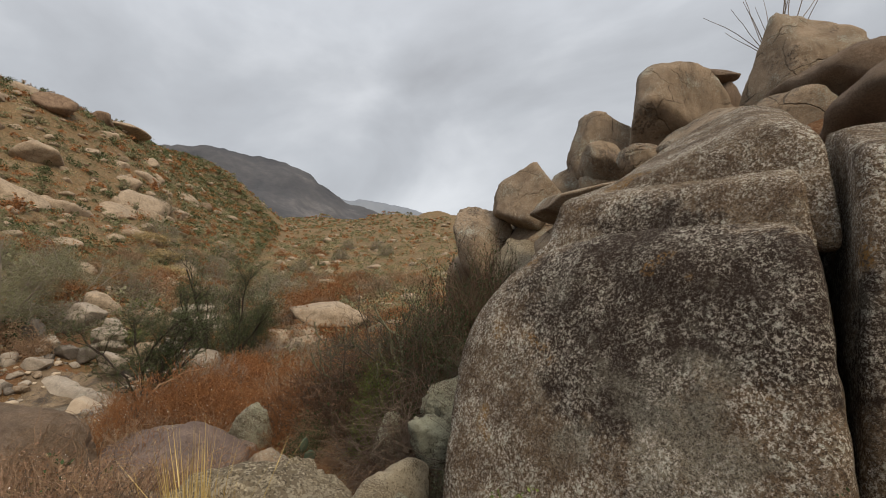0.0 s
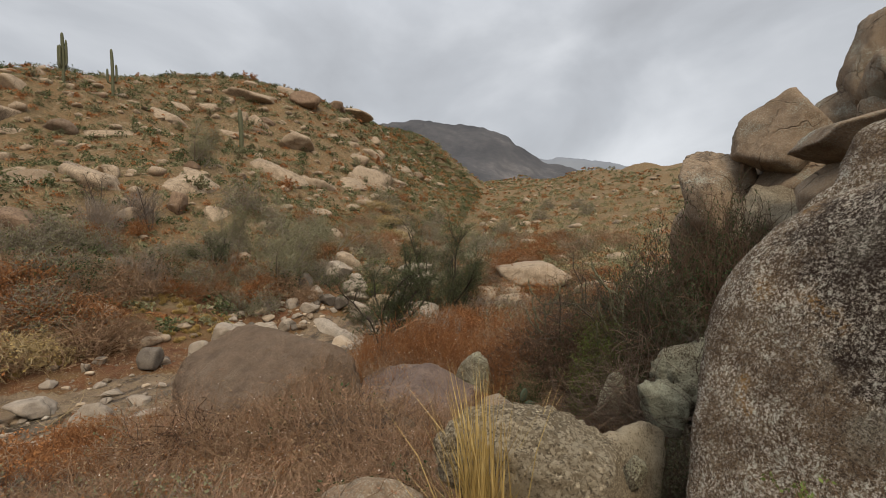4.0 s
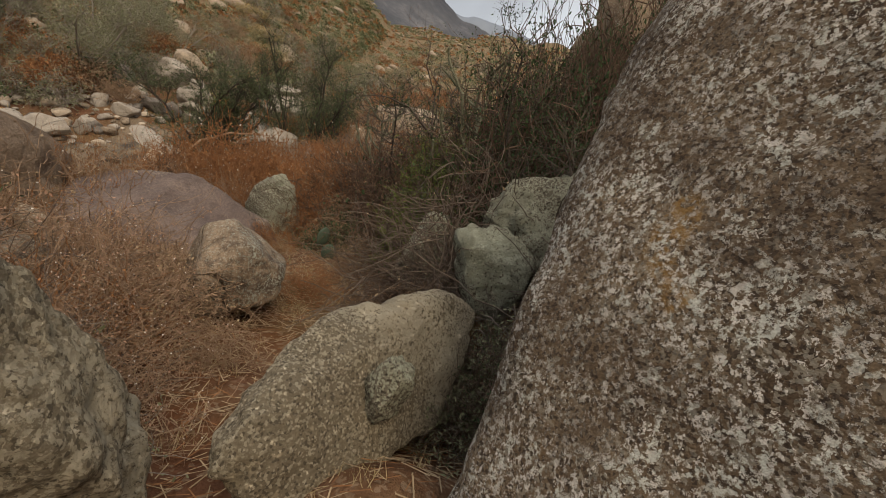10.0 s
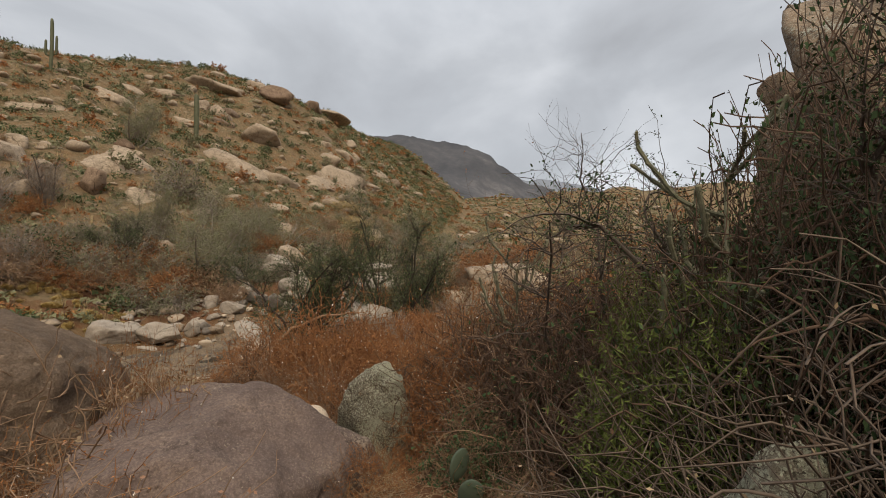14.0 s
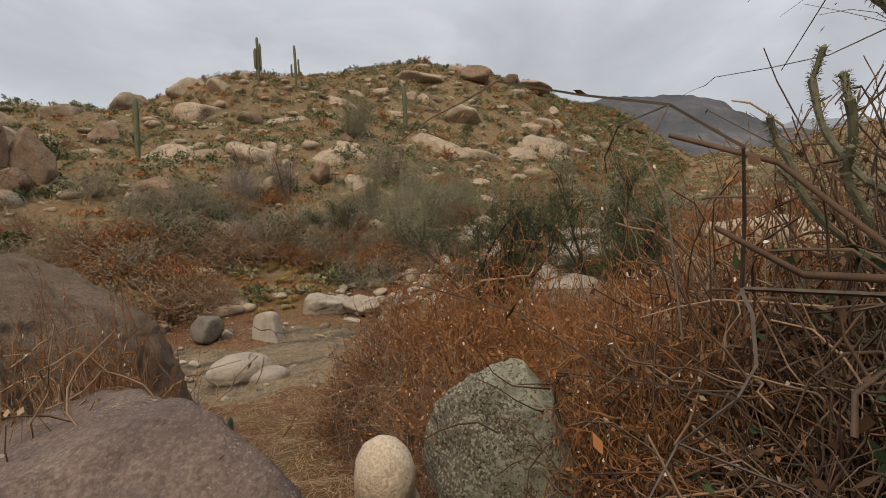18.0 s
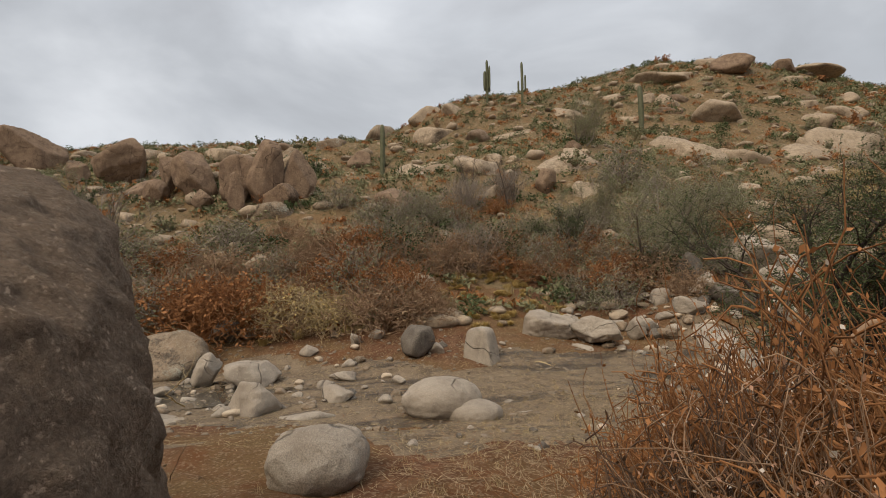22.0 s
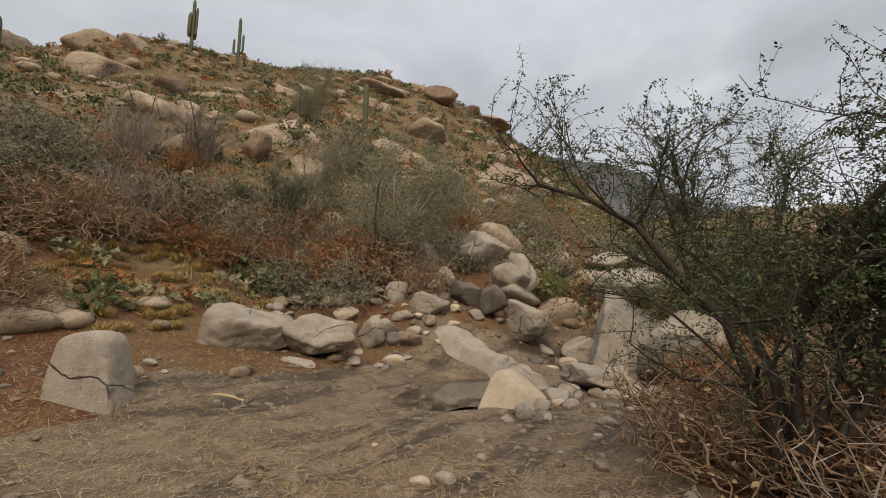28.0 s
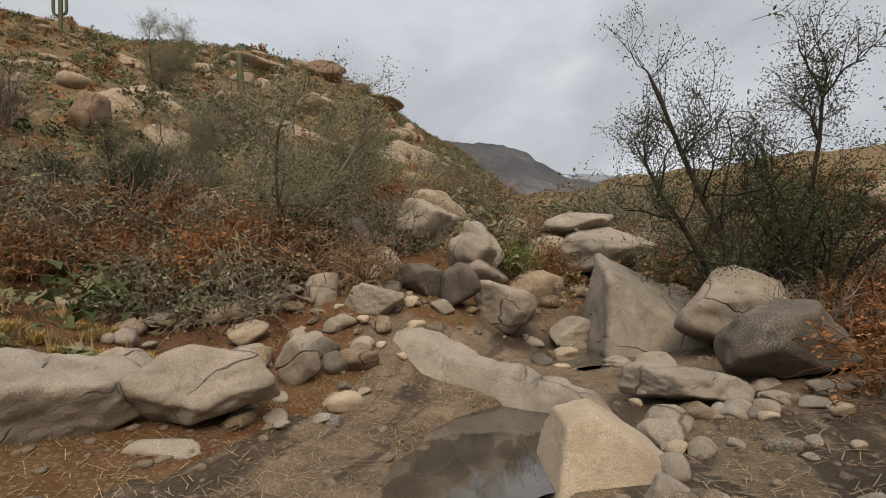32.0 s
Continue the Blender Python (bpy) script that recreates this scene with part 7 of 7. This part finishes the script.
# ---- cacti, logs and small things ----
def pear_pads(seed, n):
    root = new("prickly_pear")
    r = random.Random(seed)
    p, a = Vector((0, 0, 0.0)), 0.3
    for k in range(n):
        d, f = ico(3)
        v = d * np.array((0.11, 0.03, 0.15)) * (1 + 0.05 * vnoise(d * 2.0, seed + k))[:, None] + np.array((0, 0, 0.13))
        ob = part("pad", mesh_of("pad", v, f, M_PEAR), root)
        ob.matrix_basis = Matrix.Translation(p) @ Euler((r.uniform(-0.3, 0.3), r.uniform(-0.5, 0.5), r.uniform(0, 3))).to_matrix().to_4x4()
        p = Vector((r.uniform(-0.1, 0.1), r.uniform(-0.05, 0.05), 0.0 if k % 2 else 0.2))
    return root


tagged(pear_pads(1, 3), "blue-green prickly pear pads in leaf litter", "cactus").matrix_basis = at(-8.5, 12.35)
tagged(pear_pads(2, 2), "dark prickly pear pad in dry grass", "cactus").matrix_basis = at(-1.95, 10.2)


def fallen_limb(name, pts, r0, r1, mat, label, twigs=6, seed=3):
    root = new(name)
    g = Plant(seed)
    pts = [Vector(p) for p in pts]
    base = pts[0].copy()
    smoothed = []
    for a, b in zip(pts, pts[1:]):
        smoothed += [a.lerp(b, k / 4) - base + Vector((g.r.gauss(0, 0.012), g.r.gauss(0, 0.012), g.r.gauss(0, 0.012))) for k in range(4)]
    smoothed.append(pts[-1] - base)
    g.tube(smoothed, [r0 + (r1 - r0) * k / (len(smoothed) - 1) for k in range(len(smoothed))], 7)
    part("stem", mesh_of("stem", *g.tubes, mat), root)
    h = Plant(seed + 1)
    for _ in range(twigs):
        k = h.r.randrange(2, len(smoothed))
        h.limb(smoothed[k], out_dir(h.r, 0.3, 1.7), h.r.uniform(0.2, 0.6), r1, r1 * 0.3, 0.25, 5, 0, 4)
    h.parts(root, ("branchwork", ""), (mat, None))
    root.matrix_basis = Matrix.Translation(base)
    return tagged(root, label, "dead wood")


fallen_limb("fallen_limb", [(-7.9, 15.0, -2.3), (-7.7, 15.3, -1.2), (-7.4, 15.7, -0.75), (-6.9, 16.3, -0.5), (-6.2, 16.7, -0.45)], 0.04, 0.02, M_TWIG_BROWN, "weathered brown limb fallen through the brush")
fallen_limb("driftwood", [(-19.3, 20.0, -3.2), (-19.0, 20.5, -3.05), (-18.6, 20.75, -3.15)], 0.05, 0.03, M_STRAW_PALE, "pale driftwood stick beside the standing boulder", 0, 5)
fallen_limb("driftwood", [(-24.5, 28.0, -1.3), (-22.5, 28.4, -1.0), (-21.2, 28.0, -1.35)], 0.035, 0.02, M_TWIG_GREY, "long grey flood stick on the cobble bank", 5, 7)
fallen_limb("driftwood", [(-17.4, 10.2, -3.1), (-16.4, 10.0, -2.6), (-15.9, 10.4, -2.2)], 0.02, 0.006, M_STRAW_PALE, "white bare twig among creek stones", 9, 9)
fallen_limb("driftwood", [(-11.8, 17.9, -2.85), (-11.4, 18.5, -2.8), (-10.9, 18.9, -2.8)], 0.018, 0.008, M_STRAW_PALE, "pale stick lying on the sandy bank", 1, 11)

# the long tongue of bedrock and the pools
def tongue(name, material, line, label, seed):
    """A long low ramp of bedrock: line holds (x, y, top z, half width)."""
    n, m = 90, 40
    t = np.linspace(0, len(line) - 1, n)
    cols = [np.interp(t, range(len(line)), [p[k] for p in line]) for k in range(4)]
    dx, dy = np.gradient(cols[0]), np.gradient(cols[1])
    ln = np.hypot(dx, dy)
    verts = []
    for a in range(n):
        end = 1 - abs(2 * a / (n - 1) - 1) ** 7
        for b in range(m):
            u = -1.0 + 2.0 * b / (m - 1)
            h = (1 - abs(u) ** 3.2) * end
            w = cols[3][a] * u * (0.35 + 0.65 * end)
            verts.append((cols[0][a] - dy[a] / ln[a] * w, cols[1][a] + dx[a] / ln[a] * w, cols[2][a] - 1.15 + 1.15 * h))
    v = np.array(verts)
    v[:, 2] += fbm(v * 1.1, 4, seed) * 0.11 + fbm(v * 5.0, 3, seed + 4) * 0.02
    v[:, 0] += fbm(v * 1.4 + 9.0, 3, seed + 7) * 0.12
    fs = [(a * m + b, a * m + b + 1, (a + 1) * m + b + 1, (a + 1) * m + b) for a in range(n - 1) for b in range(m - 1)]
    tagged(new(name, mesh_of(name, v.tolist(), fs, material)), label, "rock")


tongue("bedrock_tongue", M_CREEK, [(-20.0, 28.4, -2.05, 0.5), (-19.0, 28.3, -2.05, 1.0), (-17.9, 27.8, -2.35, 1.0), (-17.0, 27.4, -2.62, 0.62), (-16.0, 26.8, -2.8, 0.5), (-15.0, 26.3, -2.95, 0.42), (-14.5, 25.9, -3.15, 0.25)], "long smooth pale tongue of bedrock across the creek", 301)


# shaped boulders
block("boulder", M_PALE, (-14.95, 24.3, -3.12), [((-0.86, -0.3, 0.36), 0.46), ((0.35, -0.8, 0.5), 0.42), ((0.6, 0.1, 0.8), 0.42), ((-0.1, 0.9, 0.4), 0.55), ((-0.25, -0.1, 0.96), 0.5), (DOWN, 0.4)], 21, "pale bleached triangular boulder beside the pool", 5, 34.0, 0.04, 0.015, 0.85)
block("boulder", M_CREEK, (-14.2, 32.2, -2.4), [((-0.9, -0.3, 0.22), 0.95), ((0.55, -0.3, 0.76), 0.72), ((0.1, -0.93, 0.3), 1.0), ((0.9, 0.2, 0.3), 1.9), ((0.0, 0.9, 0.3), 1.2), (DOWN, 1.0)], 22, "large leaning triangular granite boulder in the creek", 5, 22.0, 0.035, 0.015, 2.6)
block("boulder", M_CREEK, (-19.75, 18.75, -2.6), [((0.55, -0.83, 0.1), 0.34), ((-0.55, 0.83, 0.0), 0.36), ((0.83, 0.5, 0.25), 0.48), ((-0.83, -0.55, 0.05), 0.52), ((0.25, 0.1, 0.95), 0.78), ((-0.35, -0.1, 0.9), 0.76), (DOWN, 0.9)], 23, "upright grey slab boulder standing by the creek", 5, 9.0, 0.05, 0.015, 1.0)
block("boulder", M_PURPLE, (-4.35, 9.6, -1.4), [((0.35, -0.72, 0.6), 0.9), ((-0.5, -0.5, 0.7), 0.95), ((0.55, -0.1, 0.83), 0.74), ((-0.1, 0.85, 0.4), 1.0), ((0.97, -0.1, 0.2), 1.15), ((-0.95, 0.2, 0.2), 1.3), ((-0.1, -0.2, 0.97), 0.66), (DOWN, 0.8)], 24, "large purplish angular granite boulder among dry vines", 6, 40.0, 0.05, 0.02, 1.9)


def pool(name, x, y, rx, ry, z, label, seed):
    n = 48
    ring = []
    for k in range(n):
        t = 2 * math.pi * k / n
        w = 1 + 0.18 * math.sin(3 * t + seed) + 0.1 * math.sin(5 * t + 2 * seed)
        ring.append((x + rx * w * math.cos(t), y + ry * w * math.sin(t), z))
    me = mesh_of(name, [(x, y, z)] + ring, [(0, k + 1, (k + 1) % n + 1) for k in range(n)], M_WATER)
    tagged(new(name, me), label, "water", kind="structure")


pool("water_near", -16.2, 24.7, 1.35, 2.3, -3.265, "shallow still creek pool reflecting grey sky", 1)
pool("water_far", -15.9, 31.2, 2.1, 2.0, -3.27, "shallow brown creek pool among boulders", 2)
pool("water_low", -19.5, 10.5, 1.6, 2.0, -3.26, "thin sheet of creek water over sand", 3)

# crest plants above the great rock
tagged(ocotillo(3, 16, 3.0), "bare ocotillo rods on the rocky crest", "ocotillo", "ocotillos").matrix_basis = at(11.8, 12.6, 1.0, 0, 0, (0, 0), 8.2)
GREY.put(at(3.4, 14.4, 1.3, 20))
OLIVE.put(at(8.6, 14.6, 1.2, 80))
GREEN.put(at(5.6, 4.2, 1.0, 10))
GREEN.put(at(3.6, 2.0, 0.8, 10))
GREY.put(at(3.3, 1.6, 0.7, 100))

def renamed(name, ob):
    ob.name = name
    return ob


# ---- the hillside: rocks, shrubs, tufts ----
rnd = random.Random(77)
HROCK = [Kind(lambda k=k: new("hill_rock", stone_mesh("hill_rock", (M_SLAB, M_TAN, M_SLAB, M_TOWER, M_BROWN, M_SLAB)[k % 6], 400 + k, (1, 0.8, 0.62), 4, 11, 16.0)), "weathered granite boulder on the hillside", "rock", "boulders on the hillside") for k in range(10)]
HSHRUB = [Kind(lambda k=k: renamed("hill_shrub", shrub(500 + k, (M_TWIG_GREY, M_TWIG_BROWN)[k % 2], (M_LEAF_OLIVE, M_LEAF_TAN, M_LEAF_OLIVE, M_LEAF_RUST, M_LEAF_GREEN, M_LEAF_OLIVE)[k], 9, 5, 0.9, 1.35, 700, 0.07, 0.012, 0.25, 1)), ("olive-green shrub on the dry hillside", "tan dried shrub on the hillside", "olive-green shrub on the dry hillside", "rusty dead shrub on the hillside", "green shrub on the dry hillside", "olive-green shrub on the dry hillside")[k], "shrub", "shrubs on the hillside") for k in range(6)]
n_rock = n_shrub = 0
spots = []
while n_rock < 250 or n_shrub < 245:
    y = rnd.uniform(-22, 135)
    s = 12.5 + 59 * rnd.random() ** 0.85
    x = float(creek_x(y)) - s
    if n_rock < 250 and rnd.random() < 0.4:
        size = 0.55 + 1.9 * rnd.random() ** 2.6 * (0.7 + s / 60)
        if s < 16 and size > 1.0:
            continue
        m = at(x, y, (size, size, size * rnd.uniform(0.85, 1.3)), rnd.uniform(0, 360), 0.3 * size, (rnd.uniform(-20, 20), rnd.uniform(-20, 20)))
        rnd.choice(HROCK).put(m)
        n_rock += 1
    elif n_shrub < 245:
        rnd.choice(HSHRUB).put(at(x, y, 0.5 + 1.5 * rnd.random() ** 1.6, rnd.uniform(0, 360)))
        n_shrub += 1
for _ in range(50):
    y = rnd.uniform(38, 150)
    x = float(creek_x(y)) + rnd.uniform(-9, 14)
    rnd.choice(HSHRUB).put(at(x, y, rnd.uniform(0.8, 2.0), rnd.uniform(0, 360)))


def scatter(name, count, place, build, material, label, category, smooth_=False):
    """One object for what nobody could count."""
    v, f = [], []
    for _ in range(count):
        got = place()
        if got:
            build(v, f, *got)
    me = mesh_of(name, v, f, material, smooth_)
    return tagged(new(name, me), label, category, kind="stuff")


def hill_spot():
    y = -20 + 270 * rnd.random() ** 1.35
    x = float(creek_x(y)) - (7 + 64 * rnd.random())
    return x, y, ground_z(x, y) if y < 160 and x > -110 else far_ground_z(x, y)


def pebble(v, f, x, y, z, s):
    d, fc = ico(2 if s > 0.06 else 1)
    w = d * (1 + 0.32 * vnoise(d * 1.5 + rnd.random() * 90, 3))[:, None] * np.array((s * rnd.uniform(0.8, 1.5), s * rnd.uniform(0.8, 1.2), s * rnd.uniform(0.45, 0.8)))
    a = rnd.uniform(0, 6.28)
    c, q = math.cos(a), math.sin(a)
    n = len(v)
    v.extend(zip((w[:, 0] * c - w[:, 1] * q + x).tolist(), (w[:, 0] * q + w[:, 1] * c + y).tolist(), (w[:, 2] + z).tolist()))
    f.extend(tuple(i + n for i in t) for t in fc)


def tuft(v, f, x, y, z, h=0.35, n=14, w=0.012):
    for _ in range(n):
        a, t = rnd.uniform(0, 6.28), abs(rnd.gauss(0, 0.45))
        hh = h * rnd.uniform(0.5, 1.1)
        q = (x + math.cos(a) * math.sin(t) * hh, y + math.sin(a) * math.sin(t) * hh, z + math.cos(t) * hh)
        b = rnd.uniform(0, 6.28)
        px, py = x + rnd.gauss(0, 0.05), y + rnd.gauss(0, 0.05)
        k = len(v)
        v.extend(((px - w * math.cos(b), py - w * math.sin(b), z - 0.03), (px + w * math.cos(b), py + w * math.sin(b), z - 0.03), q))
        f.append((k, k + 1, k + 2))


def clump(v, f, x, y, z, r, h, n, w):
    """A low bush far off: many small leaves in an uneven dome."""
    for _ in range(n):
        a, t = rnd.uniform(0, 6.28), math.acos(rnd.random())
        q = r * rnd.uniform(0.45, 1.0)
        p = Vector((x + q * math.cos(a) * math.sin(t), y + q * math.sin(a) * math.sin(t), z + h * math.cos(t) * rnd.uniform(0.6, 1.05)))
        k = len(v)
        for _ in range(3):
            v.append((p.x + rnd.gauss(0, w), p.y + rnd.gauss(0, w), p.z + rnd.gauss(0, w)))
        f.append((k, k + 1, k + 2))


def valley_spot():
    y = 34 + 520 * rnd.random() ** 1.7
    x = float(creek_x(y)) + rnd.uniform(-14, 30) * (0.6 + min(y, 260) / 90)
    return x, y, ground_z(x, y) if y < 160 and x < 13 else far_ground_z(x, y)


def far(y):
    """Bushes grow taller up the valley."""
    return 1 + max(0.0, y - 40) / 130


def litter(v, f, x, y, z):
    """A dry stalk lying on the ground."""
    a, l, w = rnd.uniform(0, 6.28), rnd.uniform(0.05, 0.28), rnd.uniform(0.002, 0.0045)
    c, s = math.cos(a), math.sin(a)
    k = len(v)
    z1 = ground_z(x + c * l, y + s * l) + rnd.uniform(0.004, 0.05)
    z += rnd.uniform(0.004, 0.03)
    v.extend(((x - s * w, y + c * w, z), (x + s * w, y - c * w, z), (x + c * l + s * w, y + s * l - c * w, z1), (x + c * l - s * w, y + s * l + c * w, z1)))
    f.append((k, k + 1, k + 2, k + 3))


def trail_spot(spread=2.2, lo=0.0, hi=21.0):
    y = rnd.uniform(lo, hi)
    x = float(np.interp(y, [0, 4, 7, 10, 12, 13, 16, 18, 21], [-0.3, 0.0, -1.2, -2.4, -6.0, -8.5, -11.5, -13.5, -15])) + rnd.gauss(0, spread)
    return x, y, ground_z(x, y)


def creek_spot(spread=4.5, lo=4.0, hi=36.0):
    y = rnd.uniform(lo, hi)
    x = float(creek_x(y)) + rnd.uniform(-spread - 1.2, spread)
    return x, y, ground_z(x, y)


scatter("hillside_grass", 9000, hill_spot, lambda v, f, x, y, z: tuft(v, f, x, y, z, 0.5, 9, 0.03), M_STRAW_PALE, "dry yellow grass tufts all over the hillside", "grass")
scatter("hillside_green_brush", 1500, hill_spot, lambda v, f, x, y, z: clump(v, f, x, y, z, rnd.uniform(0.5, 1.3) * far(y), rnd.uniform(0.5, 1.2) * far(y), 90, 0.08 * far(y)), M_LEAF_GREEN, "green bushes all over the hillside", "scrub")
scatter("hillside_scrub", 4200, hill_spot, lambda v, f, x, y, z: clump(v, f, x, y, z, rnd.uniform(0.35, 1.0) * far(y), rnd.uniform(0.3, 0.7) * far(y), 60, 0.085 * far(y)), M_LEAF_OLIVE, "low olive scrub all over the hillside", "scrub")
scatter("hillside_dead_brush", 2400, hill_spot, lambda v, f, x, y, z: clump(v, f, x, y, z, rnd.uniform(0.35, 1.0) * far(y), rnd.uniform(0.3, 0.6) * far(y), 60, 0.085 * far(y)), M_LEAF_RUST, "low rusty dead brush all over the hillside", "scrub")
scatter("valley_scrub", 3000, valley_spot, lambda v, f, x, y, z: clump(v, f, x, y, z, rnd.uniform(0.6, 1.9), rnd.uniform(0.6, 1.8), 70, 0.07 * far(y)), M_LEAF_OLIVE, "olive brush filling the far valley", "scrub")
scatter("valley_dead_brush", 1400, valley_spot, lambda v, f, x, y, z: clump(v, f, x, y, z, rnd.uniform(0.6, 1.6), rnd.uniform(0.5, 1.3), 70, 0.07 * far(y)), M_LEAF_RUST, "rusty dead brush filling the far valley", "scrub")
scatter("valley_dry_grass", 1300, valley_spot, lambda v, f, x, y, z: clump(v, f, x, y, z, rnd.uniform(0.6, 1.8), rnd.uniform(0.3, 0.8), 60, 0.07 * far(y)), M_STRAW_PALE, "dry tan grass filling the far valley", "grass")
scatter("valley_stones", 900, valley_spot, lambda v, f, x, y, z: pebble(v, f, x, y, z, 0.4 + 1.4 * rnd.random() ** 3), M_SLAB, "scattered pale boulders up the valley", "stones", True)
scatter("hillside_stones", 2200, hill_spot, lambda v, f, x, y, z: pebble(v, f, x, y, z, 0.16 + 0.75 * rnd.random() ** 2.4), M_SLAB, "loose granite stones all over the hillside", "stones", True)
scatter("trail_litter", 17000, trail_spot, litter, M_LEAF_TAN, "dry stalks and leaf litter on the trail", "litter")
scatter("rusty_litter", 5000, lambda: trail_spot(2.6, 0, 16), litter, M_TWIG_RUST, "rusty dead stalks on the ground", "litter")
scatter("trail_weeds", 900, lambda: trail_spot(2.8, 0, 20), lambda v, f, x, y, z: tuft(v, f, x, y, z, 0.16, 12, 0.003), M_STRAW_PALE, "short dry weeds along the trail", "grass")
scatter("creek_gravel", 3600, creek_spot, lambda v, f, x, y, z: pebble(v, f, x, y, z, 0.015 + 0.06 * rnd.random() ** 2), M_GRAVEL, "loose gravel over the creek bed", "gravel", True)
scatter("creek_straw", 11000, lambda: creek_spot(5.5, 8, 27), litter, M_STRAW_PALE, "flood-washed straw on the creek bed", "litter")

# cobbles on the creek banks
COB = [Kind(lambda k=k: new("cobble", stone_mesh("cobble", (M_CREEK, M_CREEK, M_TAN, M_DARKGREY, M_PALE)[k % 5], 600 + k, (1, 0.8, 0.65), 3, 9, 12.0)), "rounded granite cobble on the creek bank", "stone", "creek cobbles") for k in range(8)]


def cobbles(n, x0, x1, y0, y1, lo, hi):
    for _ in range(n):
        x, y, s = rnd.uniform(x0, x1), rnd.uniform(y0, y1), lo + (hi - lo) * rnd.random() ** 2
        rnd.choice(COB).put(at(x, y, (s, s, s * rnd.uniform(0.7, 1.0)), rnd.uniform(0, 360), -0.15 * s))


cobbles(110, -23.5, -18.6, 24.0, 32.0, 0.14, 0.45)
cobbles(75, -21.8, -16.5, 8.0, 15.5, 0.08, 0.3)
cobbles(70, -14.6, -11.2, 23.0, 28.5, 0.08, 0.3)
cobbles(28, -15.5, -11.0, 17.5, 23.5, 0.05, 0.16)
cobbles(40, -20.5, -12.5, 29.0, 37.0, 0.15, 0.5)
cobbles(30, -24.5, -19.5, 13.0, 21.5, 0.08, 0.3)
cobbles(14, -14.5, -11.5, 13.5, 16.5, 0.06, 0.14)

# yellow grass on the far bank
YG = Kind(lambda: grass_clump(91, M_STRAW, 260, 0.42, 0.008, 1.3), "clump of short yellow dry grass", "grass", "yellow bank grass")
for _ in range(120):
    g = rnd.uniform(0.8, 1.3)
    YG.put(at(rnd.uniform(-27.5, -22.3), rnd.uniform(19.5, 25.0), (g, g, 0.6 * g), rnd.uniform(0, 360)))
for _ in range(10):
    YG.put(at(rnd.uniform(-26, -23.5), rnd.uniform(11.5, 16), rnd.uniform(0.7, 1.3), rnd.uniform(0, 360)))
